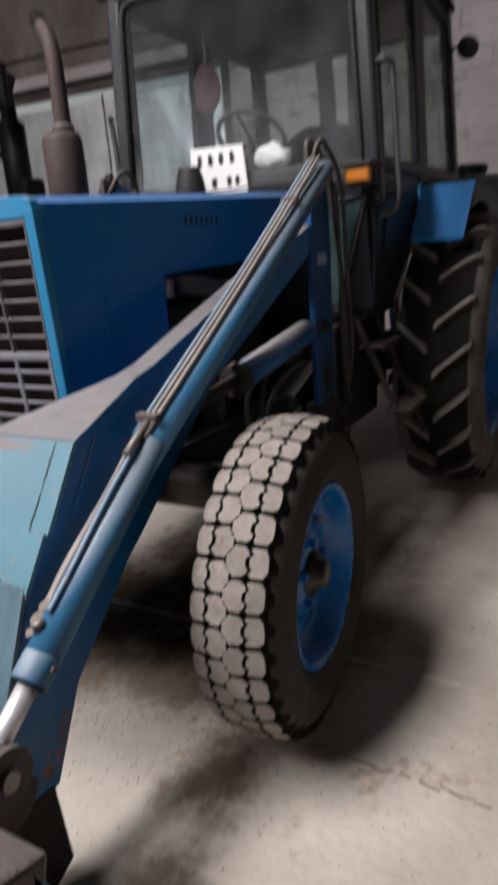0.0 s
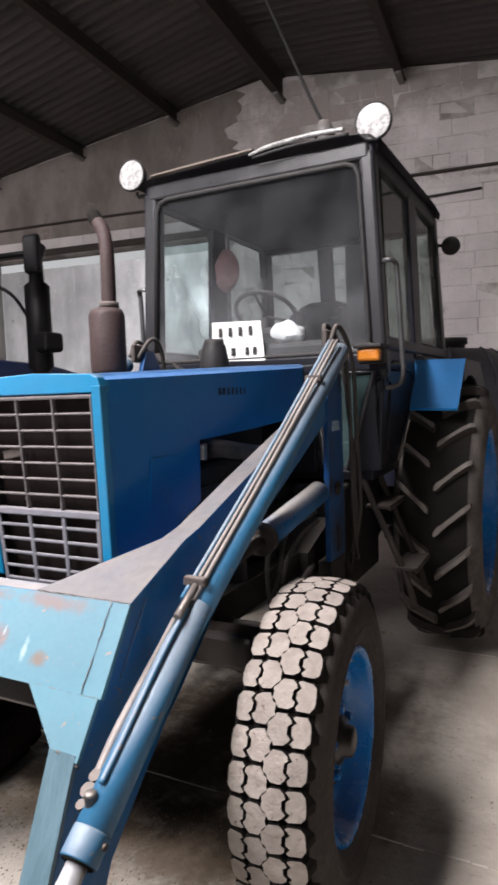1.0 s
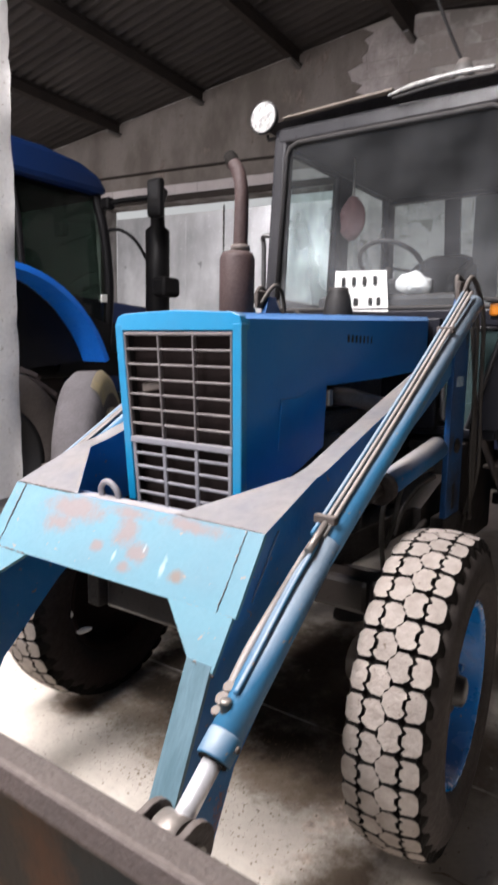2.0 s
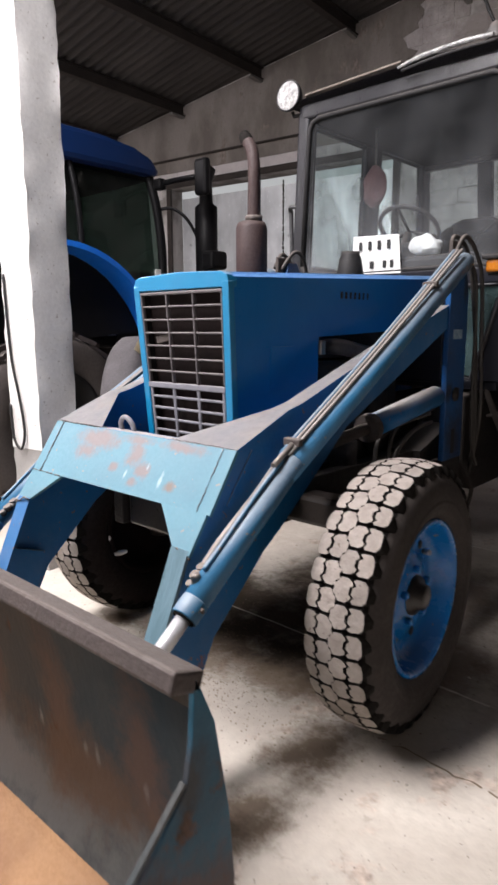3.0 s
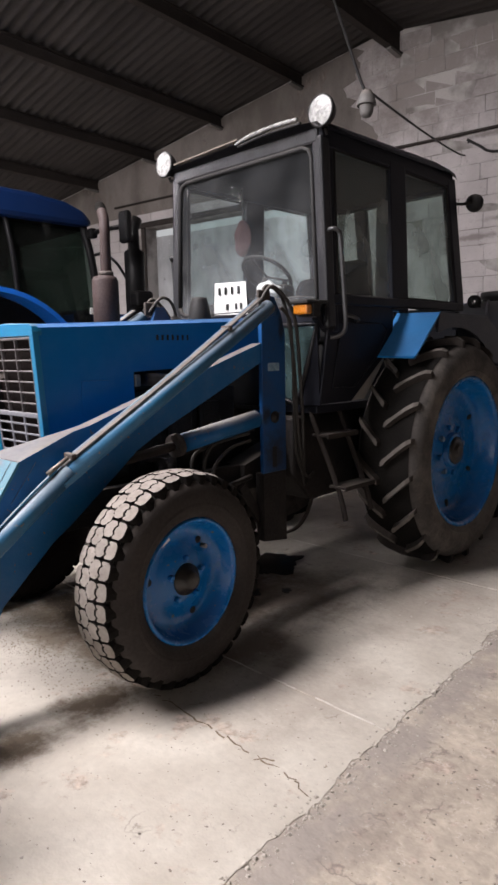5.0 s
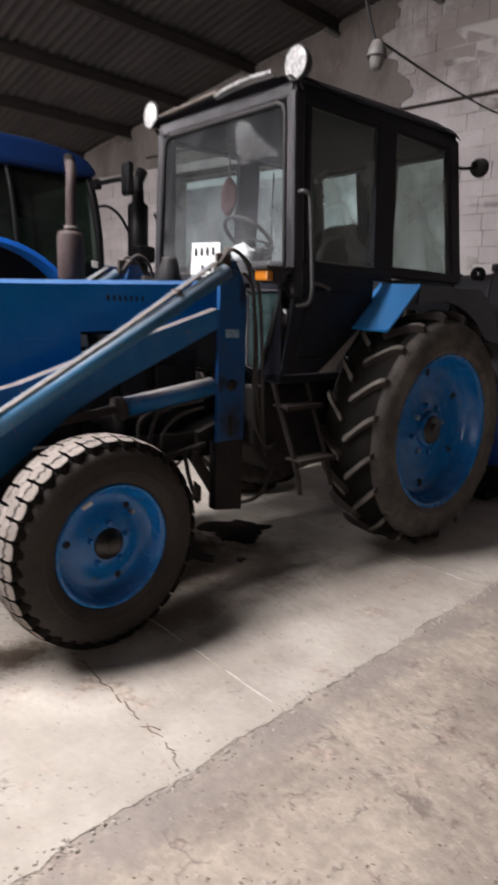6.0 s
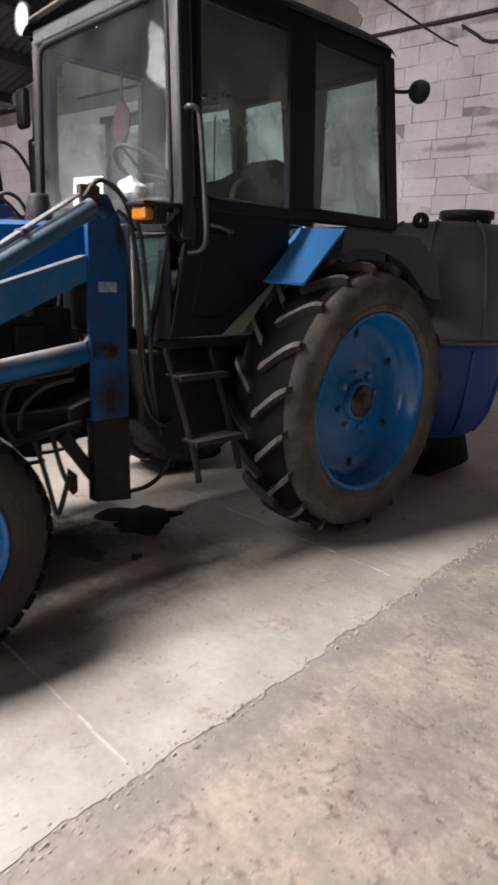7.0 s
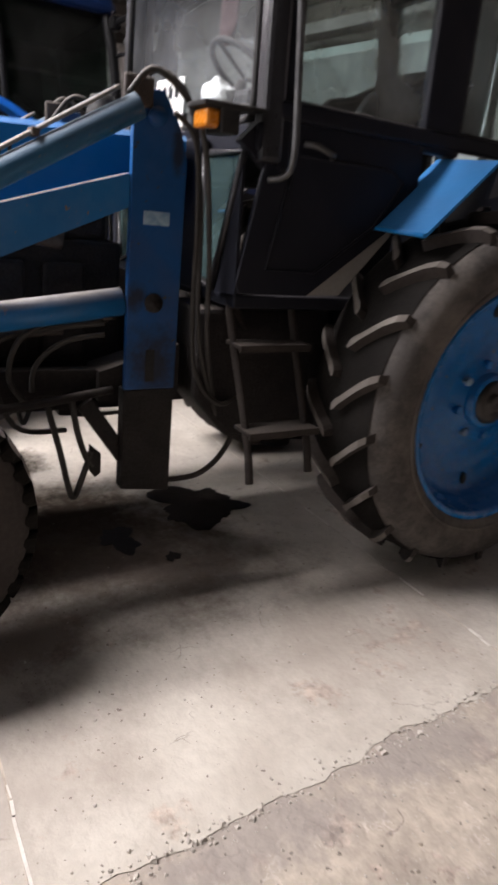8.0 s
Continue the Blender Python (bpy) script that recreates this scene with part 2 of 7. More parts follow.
M = {
    "slab": mat("pale_concrete", (0.60, 0.55, 0.48), (0.46, 0.41, 0.35), 0.85, scale=3.0, fine=30, bump=0.45, contrast=0.7, rust=0.27, rust_col=(0.29, 0.24, 0.20), rust_scale=2.6, spots=0.08, spot_col=(0.2, 0.165, 0.14), grit=0.22, coords="World"),
    "rough_floor": mat("rough_concrete", (0.56, 0.482, 0.395), (0.41, 0.35, 0.29), 0.92, scale=6, fine=24, bump=0.42, contrast=0.9, rust=0.34, rust_col=(0.26, 0.21, 0.175), rust_scale=6.5, spots=0.11, spot_col=(0.17, 0.14, 0.115), grit=0.36, coords="World"),
    "dirt": mat("dry_dirt", (0.24, 0.18, 0.125), (0.13, 0.092, 0.06), 0.95, scale=5, fine=60, bump=0.9, contrast=0.8, coords="World"),
    "oil": mat("oil_soaked", (0.016, 0.013, 0.012), (0.03, 0.024, 0.02), 0.35, scale=6, bump=0.1, coords="World"),
    "block": mat("cinder_block", (0.60, 0.555, 0.555), (0.46, 0.42, 0.42), 0.93, scale=1.7, fine=60, bump=0.5, contrast=0.8, spots=0.1, spot_col=(0.25, 0.225, 0.215), each=0.14, coords="World"),
    "block_rest": mat("cinder_block_far", (0.60, 0.555, 0.555), (0.46, 0.42, 0.42), 0.93, scale=1.7, fine=60, bump=0.5, contrast=0.8, spots=0.1, spot_col=(0.25, 0.225, 0.215), each=0.14, island=True, coords="World"),
    "mortar": mat("mortar", (0.50, 0.47, 0.455), (0.20, 0.18, 0.17), 0.95, scale=1.7, contrast=1.5, fine=80, bump=0.6, coords="World"),
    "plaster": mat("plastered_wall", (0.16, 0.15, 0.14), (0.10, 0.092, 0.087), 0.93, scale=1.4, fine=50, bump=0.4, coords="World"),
    "render_coat": mat("old_brown_render", (0.215, 0.19, 0.175), (0.13, 0.112, 0.10), 0.93, scale=1.6, fine=45, bump=0.45, contrast=1.1, rust=0.26, rust_col=(0.11, 0.09, 0.08), rust_scale=2.4, spots=0.12, spot_col=(0.12, 0.10, 0.09), coords="World", stretch=(1.2, 1, 0.6)),
    "white": mat("whitewash", (0.74, 0.73, 0.715), (0.60, 0.585, 0.57), 0.9, scale=4, fine=45, bump=0.14, contrast=0.45, spots=0.12, spot_col=(0.4, 0.37, 0.34), coords="World"),
    "bare": mat("bare_pier_concrete", (0.36, 0.345, 0.33), (0.25, 0.24, 0.23), 0.93, scale=5, fine=60, bump=0.3, coords="World"),
    "roofing": mat("fibre_cement_sheet", (0.066, 0.059, 0.057), (0.034, 0.030, 0.0295), 0.92, scale=1.2, fine=40, bump=0.3, contrast=0.7, coords="World", stretch=(0.4, 1.6, 1)),
    "steel": mat("dark_steel", (0.026, 0.0215, 0.02), (0.045, 0.036, 0.032), 0.8, metal=0.1, scale=3, bump=0.3, dust=0.2, shine=0.3),
    "sheet": mat("galvanised_sheet", (0.66, 0.67, 0.69), (0.36, 0.37, 0.385), 0.34, metal=0.4, scale=1.5, fine=2.6, bump=0.0, contrast=0.9, spots=0.05, spot_col=(0.85, 0.86, 0.88), stretch=(1, 1, 0.6)),
    # Its pale cover on flat faces stands in for glare on the hood top.
    "blue": mat("hood_blue_paint", (0.001, 0.168, 0.47), (0.001, 0.14, 0.41), 0.34, scale=3, fine=120, bump=0.05, contrast=0.4, dust=0.35, dust_col=(0.36, 0.42, 0.48), coat=0.06, shine=0.28, grit=0.08),
    "blue_trim": mat("bright_blue_paint", (0.003, 0.20, 0.40), (0.003, 0.17, 0.35), 0.35, scale=6, fine=120, bump=0.05, dust=0.3, coat=0.25, grit=0.08),
    # Loader blue made deeper to stand for the towers' shaded sides.
    "tower": mat("shaded_tower_blue_paint", (0.004, 0.072, 0.235), (0.003, 0.05, 0.17), 0.45, scale=4, fine=80, bump=0.1, contrast=0.8, dust=0.4, spots=0.05, spot_col=(0.05, 0.04, 0.035), shine=0.35, grit=0.08),
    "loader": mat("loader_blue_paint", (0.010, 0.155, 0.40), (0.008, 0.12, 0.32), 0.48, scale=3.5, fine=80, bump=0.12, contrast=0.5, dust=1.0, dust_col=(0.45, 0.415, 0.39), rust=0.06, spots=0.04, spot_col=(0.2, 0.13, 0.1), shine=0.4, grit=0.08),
    "loader_front": mat("worn_light_blue_paint", (0.050, 0.215, 0.29), (0.040, 0.17, 0.24), 0.5, scale=4, fine=80, bump=0.04, contrast=0.5, dust=0.3, grit=0.14, spots=0.02, spot_col=(0.24, 0.2, 0.18)),
    "cyl": mat("cylinder_blue_paint", (0.030, 0.165, 0.31), (0.022, 0.125, 0.25), 0.48, scale=5, fine=80, bump=0.1, contrast=0.6, dust=0.7, dust_col=(0.38, 0.41, 0.43), spots=0.06, spot_col=(0.2, 0.16, 0.13), grit=0.1),
    "rim_blue": mat("rim_blue_paint", (0.003, 0.165, 0.50), (0.002, 0.14, 0.44), 0.25, scale=3, fine=14, bump=0.008, contrast=0.4, dust=0.12, shine=0.5, spots=0.012, spot_col=(0.2, 0.17, 0.15), grit=0.05),
    "fender": mat("fender_blue_paint", (0.008, 0.19, 0.50), (0.008, 0.155, 0.42), 0.4, scale=4, bump=0.08, dust=0.12, shine=0.3, grit=0.08),
    "navy": mat("grimy_navy_paint", (0.026, 0.032, 0.047), (0.045, 0.05, 0.062), 0.5, scale=4, bump=0.15, dust=0.3),
    "cab": mat("black_cab_paint", (0.011, 0.012, 0.0175), (0.017, 0.0175, 0.023), 0.36, scale=4, fine=90, bump=0.06, dust=0.05, shine=0.13, grit=0.1),
    "cab_worn": mat("worn_grey_pillar_paint", (0.013, 0.013, 0.016), (0.036, 0.036, 0.04), 0.34, scale=8, bump=0.1, dust=0.06, shine=0.35, stretch=(1, 1, 0.3)),
    "roof": mat("dusty_cab_roof", (0.12, 0.10, 0.085), (0.2, 0.17, 0.145), 0.85, scale=6, bump=0.3, dust=0.8),
    "liner": mat("grey_headliner", (0.02, 0.02, 0.023), None, 0.9, scale=8, bump=0.1),
    "black": mat("black_plastic", (0.016, 0.0155, 0.0165), (0.028, 0.027, 0.027), 0.55, scale=6, bump=0.1, dust=0.12, shine=0.22),
    "sooty": mat("black_gloss_plastic", (0.0065, 0.0065, 0.0075), (0.011, 0.0105, 0.011), 0.42, scale=6, bump=0.08, dust=0.03, shine=0.14),
    "iron": mat("oily_cast_iron", (0.015, 0.013, 0.0135), (0.03, 0.026, 0.025), 0.65, metal=0.1, scale=7, bump=0.5, dust=0.15, shine=0.3),
    "grime": mat("grimy_brown_iron", (0.045, 0.036, 0.033), (0.085, 0.068, 0.06), 0.72, scale=8, bump=0.4, dust=0.3),
    "rubber": mat("dusty_rubber", (0.036, 0.031, 0.0295), (0.06, 0.051, 0.047), 0.82, scale=4, fine=60, bump=0.2, dust=0.12, shine=0.2),
    "rubber_dark": mat("shade_darkened_rubber", (0.012, 0.0085, 0.0085), (0.02, 0.014, 0.013), 0.75, scale=4, fine=60, bump=0.2, shine=0.2),
    "rubber_rear": mat("brown_dusty_rubber", (0.046, 0.0405, 0.038), (0.066, 0.058, 0.053), 0.88, scale=3, fine=60, bump=0.2, contrast=0.4, dust=0.12),
    "rail": mat("worn_grey_rail", (0.05, 0.05, 0.053), (0.11, 0.11, 0.112), 0.35, metal=0.4, scale=14, bump=0.1, dust=0.2),
    "carcass": mat("dark_groove_rubber", (0.010, 0.009, 0.0085), (0.016, 0.014, 0.0125), 0.9, scale=6, bump=0.2, shine=0.1),
    "tread": mat("worn_dusty_tread", (0.40, 0.352, 0.315), (0.28, 0.24, 0.212), 0.92, scale=16, fine=80, bump=0.4, contrast=0.8, spots=0.10, spot_col=(0.14, 0.11, 0.09), each=0.3, island=True),
    "lug": mat("dusty_lug_rubber", (0.185, 0.163, 0.146), (0.11, 0.096, 0.086), 0.92, scale=14, fine=80, bump=0.35, each=0.25, island=True),
    "hose_pale": mat("dusty_grey_hose", (0.045, 0.041, 0.038), (0.025, 0.022, 0.02), 0.65, scale=10, bump=0.2, dust=0.4),
    "hose": mat("rubber_hose", (0.02, 0.018, 0.017), (0.042, 0.037, 0.034), 0.6, scale=10, bump=0.2, dust=0.35),
    "worn_blue": mat("worn_hub_paint", (0.01, 0.14, 0.42), (0.36, 0.44, 0.52), 0.4, scale=22, bump=0.1, contrast=0.9),
    "pale_paint": mat("chalky_pale_blue_paint", (0.34, 0.46, 0.56), (0.16, 0.28, 0.42), 0.6, scale=30, bump=0.1, contrast=0.8),
    "pipe_pale": mat("dusty_zinc_pipe", (0.26, 0.255, 0.25), (0.14, 0.135, 0.13), 0.5, metal=0.05, scale=14, bump=0.15, dust=0.5),
    "pipe": mat("dull_steel_pipe", (0.28, 0.265, 0.25), (0.17, 0.155, 0.14), 0.5, metal=0.6, scale=10, bump=0.15, dust=0.5),
    "chrome": mat("chromed_rod", (0.80, 0.80, 0.82), (0.70, 0.70, 0.72), 0.42, metal=0.55, scale=8, bump=0.02),
    "grille_grey": mat("grey_grille_paint", (0.20, 0.20, 0.23), (0.15, 0.15, 0.17), 0.55, scale=10, bump=0.1, dust=0.2),
    "grille_bar": mat("dusty_grille_bar", (0.15, 0.138, 0.143), (0.09, 0.08, 0.084), 0.6, scale=15, bump=0.15, dust=0.25),
    "mesh": mat("radiator_mesh", (0.009, 0.0065, 0.0065), (0.018, 0.012, 0.0115), 0.9, scale=12, fine=200, bump=0.3, shine=0.1),
    "exhaust": mat("rusty_maroon_exhaust", (0.029, 0.0135, 0.013), (0.045, 0.024, 0.022), 0.7, scale=9, bump=0.22, dust=0.06),
    "leg": mat("scratched_teal_leg_paint", (0.13, 0.215, 0.26), (0.085, 0.155, 0.19), 0.55, scale=9, fine=70, bump=0.12, contrast=0.9, rust=0.10, rust_col=(0.15, 0.12, 0.10), rust_scale=7.0, grit=0.25, stretch=(2.5, 1, 0.22)),
    # Near-black in place of the shade inside the front rims.
    "wheel_dark": mat("shaded_maroon_rim", (0.014, 0.008, 0.0085), (0.022, 0.012, 0.012), 0.8, scale=6, bump=0.2, shine=0.15),
    "bucket": mat("worn_bucket_steel", (0.008, 0.115, 0.20), (0.014, 0.075, 0.125), 0.5, scale=3.0, fine=60, bump=0.2, contrast=1.0, rust=0.16, rust_col=(0.07, 0.045, 0.035), rust_scale=3.4, dust=0.1, shine=0.3),
    "bucket_in": mat("bare_bucket_steel", (0.022, 0.038, 0.046), (0.05, 0.052, 0.05), 0.5, metal=0.2, scale=3, fine=60, bump=0.15, contrast=1.1, rust=0.18, rust_col=(0.11, 0.055, 0.03), rust_scale=2.2, stretch=(1, 1, 0.45)),
    "bucket_rust": mat("orange_rusted_floor_plate", (0.36, 0.20, 0.095), (0.24, 0.125, 0.06), 0.75, scale=3.0, bump=0.3, contrast=0.8),
    "bucket_lip": mat("brown_lip_steel", (0.058, 0.043, 0.040), (0.035, 0.027, 0.026), 0.62, metal=0.1, scale=9, bump=0.35, dust=0.22),
    "lens": mat("frosted_lamp_lens", (0.42, 0.42, 0.41), (0.2, 0.2, 0.2), 0.2, scale=40, fine=60, bump=0.3, contrast=1.2, coat=0.2),
    "orange": mat("amber_lens", (0.62, 0.21, 0.015), (0.5, 0.16, 0.01), 0.25, scale=20, bump=0.05, coat=0.4, dust=0.3),
    "paper": mat("white_card", (0.82, 0.82, 0.80), (0.74, 0.74, 0.71), 0.6, scale=9, bump=0.03),
    "ink": mat("black_ink", (0.02, 0.02, 0.02), None, 0.6, bump=0.0),
    "seat": mat("black_seat_vinyl", (0.014, 0.0138, 0.015), (0.022, 0.021, 0.022), 0.55, scale=8, bump=0.15, shine=0.2),
    "red": mat("faded_red_cloth", (0.085, 0.042, 0.043), (0.06, 0.033, 0.034), 0.9, scale=10, bump=0.2),
    "cloth": mat("grey_curtain", (0.16, 0.165, 0.17), (0.11, 0.115, 0.12), 0.95, scale=7, bump=0.25, stretch=(3, 3, 0.4)),
    # Roof and hood blue, darkened in place of weaker light on them.
    "nh_blue_shaded": mat("shaded_blue_gloss_paint", (0.004, 0.022, 0.092), (0.004, 0.018, 0.078), 0.36, scale=4, bump=0.03, dust=0.05, coat=0.2, shine=0.35, grit=0.08),
    # Fender blue, brightened in place of stronger light falling on it.
    "nh_fender_lit": mat("lit_fender_gloss_blue", (0.01, 0.17, 0.74), (0.009, 0.14, 0.62), 0.32, scale=4, bump=0.03, dust=0.2, coat=0.5, grit=0.08),
    "yellow": mat("dirty_yellow_paint", (0.22, 0.175, 0.05), (0.10, 0.085, 0.06), 0.6, scale=9, bump=0.15, dust=0.4),
    "grey_rubber": mat("chalky_grey_rubber", (0.10, 0.092, 0.097), (0.06, 0.054, 0.056), 0.9, scale=7, bump=0.4),
    "hopper": mat("grey_hopper_plastic", (0.11, 0.113, 0.14), (0.145, 0.148, 0.175), 0.55, scale=4, bump=0.1, dust=0.22),
    "drum": mat("blue_drum_plastic", (0.018, 0.085, 0.42), (0.016, 0.07, 0.35), 0.4, scale=3, bump=0.05, dust=0.25, grit=0.08),
    "enamel": mat("grey_enamel", (0.20, 0.19, 0.185), (0.13, 0.125, 0.12), 0.5, scale=10, bump=0.1, dust=0.6),
    "joint": mat("pale_joint_mortar", (0.74, 0.70, 0.64), (0.58, 0.53, 0.47), 0.95, scale=20, bump=0.2, coords="World"),
    "crumb": mat("concrete_crumbs", (0.64, 0.585, 0.52), (0.44, 0.39, 0.34), 0.95, scale=30, bump=0.2, each=0.2, island=True, coords="World"),
    "pane": glass("cab_glass", (0.71, 0.81, 0.785), grime=0.42, gloss=0.014, edge=0.5, film_col=(0.43, 0.46, 0.45)),
    "pane_front": glass("windscreen_glass", (0.84, 0.89, 0.91), grime=0.065, rough=0.03, gloss=0.002, edge=0.22, film_col=(0.42, 0.43, 0.45), low=3.6),
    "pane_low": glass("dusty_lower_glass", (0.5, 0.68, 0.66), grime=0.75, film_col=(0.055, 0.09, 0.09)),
    "pane_dark": glass("tinted_glass", (0.13, 0.19, 0.165), grime=0.02, rough=0.02, gloss=0.035),
    "yard": mat("yard_ground", (0.4, 0.37, 0.33), (0.3, 0.28, 0.24), 0.95, scale=0.8, coords="World"),
}


def stain_or_shade(m, spots, colour, strength, grain=3.5):
    """Dirt trodden or dripped on a floor, or shade painted into the colour: soft ragged blotches, each (x, y, z, half
    lengths x, y, z), in world places.
    """
    nt = m.node_tree
    link = nt.links.new
    bsdf = nt.nodes["Principled BSDF"]
    before = bsdf.inputs["Base Color"].links[0].from_socket
    geo = nt.nodes.new("ShaderNodeNewGeometry")
    noi = nt.nodes.new("ShaderNodeTexNoise")
    noi.inputs["Scale"].default_value, noi.inputs["Detail"].default_value, noi.inputs["Roughness"].default_value = grain, 12.0, 0.78
    link(geo.outputs["Position"], noi.inputs["Vector"])
    total = None
    for x, y, z, rx, ry, rz in spots:
        mp = nt.nodes.new("ShaderNodeMapping")
        mp.vector_type = "POINT"
        mp.inputs["Location"].default_value = (-x / rx, -y / ry, -z / rz)
        mp.inputs["Scale"].default_value = (1 / rx, 1 / ry, 1 / rz)
        link(geo.outputs["Position"], mp.inputs["Vector"])
        ln = nt.nodes.new("ShaderNodeVectorMath")
        ln.operation = "LENGTH"
        link(mp.outputs["Vector"], ln.inputs[0])
        near = nt.nodes.new("ShaderNodeMapRange")
        near.inputs["From Min"].default_value, near.inputs["From Max"].default_value = 1.4, 0.0
        near.inputs["To Max"].default_value = 0.55
        link(ln.outputs["Value"], near.inputs["Value"])
        if total is None:
            total = near.outputs["Result"]
        else:
            mx = nt.nodes.new("ShaderNodeMath")
            mx.operation = "MAXIMUM"
            link(total, mx.inputs[0])
            link(near.outputs["Result"], mx.inputs[1])
            total = mx.outputs[0]
    add = nt.nodes.new("ShaderNodeMath")
    add.operation = "ADD"
    link(total, add.inputs[0])
    link(noi.outputs["Fac"], add.inputs[1])
    rng_ = nt.nodes.new("ShaderNodeMapRange")
    rng_.inputs["From Min"].default_value, rng_.inputs["From Max"].default_value = 0.66, 0.92
    rng_.inputs["To Max"].default_value = strength
    link(add.outputs[0], rng_.inputs["Value"])
    mix_ = nt.nodes.new("ShaderNodeMix")
    mix_.data_type = "RGBA"
    link(rng_.outputs["Result"], mix_.inputs[0])
    link(before, mix_.inputs[6])
    mix_.inputs[7].default_value = (*colour, 1)
    link(mix_.outputs[2], bsdf.inputs["Base Color"])


def cracked(m, scale, thin, colour, strength, bend=0.35, share=0.5):
    """Broken hairline cracks and flaked edges in a floor, where a coarse mask lets them through."""
    nt = m.node_tree
    link = nt.links.new
    bsdf = nt.nodes["Principled BSDF"]
    before = bsdf.inputs["Base Color"].links[0].from_socket
    geo, warp, add, vor, mask = (nt.nodes.new(k) for k in ("ShaderNodeNewGeometry", "ShaderNodeTexNoise", "ShaderNodeVectorMath", "ShaderNodeTexVoronoi", "ShaderNodeTexNoise"))
    warp.inputs["Scale"].default_value, warp.inputs["Detail"].default_value = scale * 1.3, 6.0
    link(geo.outputs["Position"], warp.inputs["Vector"])
    add.operation = "MULTIPLY_ADD"
    add.inputs[1].default_value = (bend, bend, 0)
    link(warp.outputs["Color"], add.inputs[0])
    link(geo.outputs["Position"], add.inputs[2])
    vor.feature = "DISTANCE_TO_EDGE"
    vor.inputs["Scale"].default_value = scale
    link(add.outputs["Vector"], vor.inputs["Vector"])
    mask.inputs["Scale"].default_value, mask.inputs["Detail"].default_value = scale * 1.1, 3.0
    link(geo.outputs["Position"], mask.inputs["Vector"])
    line, gate_ = nt.nodes.new("ShaderNodeMapRange"), nt.nodes.new("ShaderNodeMapRange")
    line.inputs["From Min"].default_value, line.inputs["From Max"].default_value = thin, thin * 0.2
    line.inputs["To Max"].default_value = strength
    link(vor.outputs["Distance"], line.inputs["Value"])
    gate_.inputs["From Min"].default_value, gate_.inputs["From Max"].default_value = 0.68 - share * 0.3, 0.74 - share * 0.3
    link(mask.outputs["Fac"], gate_.inputs["Value"])
    both = nt.nodes.new("ShaderNodeMath")
    both.operation = "MULTIPLY"
    link(line.outputs["Result"], both.inputs[0])
    link(gate_.outputs["Result"], both.inputs[1])
    mix_ = nt.nodes.new("ShaderNodeMix")
    mix_.data_type = "RGBA"
    link(both.outputs[0], mix_.inputs[0])
    link(before, mix_.inputs[6])
    mix_.inputs[7].default_value = (*colour, 1)
    link(mix_.outputs[2], bsdf.inputs["Base Color"])


cracked(M["rough_floor"], 5.0, 0.05, (0.19, 0.155, 0.135), 0.7, 0.5, 0.42)
cracked(M["rough_floor"], 13.0, 0.06, (0.66, 0.58, 0.51), 0.5, 0.3, 0.45)
cracked(M["slab"], 3.2, 0.016, (0.22, 0.18, 0.15), 0.6, 0.5, 0.3)
# Dirt under the axle and leg; the leg's shadow is painted in too.
stain_or_shade(M["slab"], [(-0.70, -0.22, 0, 0.14, 0.10, 1), (-0.10, 0.0, 0, 0.40, 0.2, 1), (0.35, 0.05, 0, 0.4, 0.28, 1), (0.1, 0.75, 0, 0.55, 0.7, 1), (0.66, -0.38, 0, 0.16, 0.28, 1), (0.70, -0.78, 0, 0.15, 0.22, 1)], (0.12, 0.08, 0.05), 0.9, 7.0)
# Brown dirt under the tractor that also paints in part of its shadow.
stain_or_shade(M["slab"], [(-0.40, 0.42, 0, 0.36, 0.30, 1), (-0.02, 0.36, 0, 0.36, 0.26, 1), (0.32, 0.42, 0, 0.3, 0.32, 1), (-0.5, 0.10, 0, 0.25, 0.16, 1), (-0.1, 0.9, 0, 0.5, 0.4, 1)], (0.075, 0.052, 0.034), 0.95, 5.0)
# Band of dirt from far wheel to axle, with shadow painted into it.
stain_or_shade(M["slab"], [(-0.85, 0.70, 0, 0.26, 0.24, 1), (-0.62, 0.50, 0, 0.28, 0.26, 1), (-0.36, 0.30, 0, 0.28, 0.26, 1), (-0.10, 0.16, 0, 0.28, 0.22, 1), (0.16, 0.10, 0, 0.26, 0.20, 1), (0.40, 0.12, 0, 0.22, 0.18, 1), (0.66, -0.86, 0, 0.13, 0.10, 1), (-0.47, 0.14, 0, 0.26, 0.17, 1), (-0.27, 0.08, 0, 0.24, 0.15, 1), (-0.60, 0.36, 0, 0.26, 0.20, 1)], (0.05, 0.035, 0.022), 1.0, 9.0)
stain_or_shade(M["slab"], [(-0.45, -0.10, 0, 0.34, 0.16, 1), (-0.1, -0.2, 0, 0.3, 0.14, 1), (0.25, -0.12, 0, 0.3, 0.14, 1)], (0.20, 0.145, 0.095), 0.7, 24.0)
stain_or_shade(M["slab"], [(0.9, -1.9, 0, 1.2, 0.5, 1), (1.2, 1.6, 0, 0.5, 0.9, 1), (-1.0, 1.4, 0, 0.6, 0.6, 1), (1.3, 0.3, 0, 0.35, 0.5, 1)], (0.27, 0.225, 0.19), 0.45, 4.0)
stain_or_shade(M["rough_floor"], [(1.95, -0.2, 0, 0.15, 0.5, 1), (2.2, 1.0, 0, 0.3, 0.5, 1), (2.7, 0.2, 0, 0.4, 0.4, 1), (1.9, 2.0, 0, 0.2, 0.5, 1), (2.3, -0.8, 0, 0.3, 0.4, 1)], (0.19, 0.155, 0.135), 0.4, 9.0)
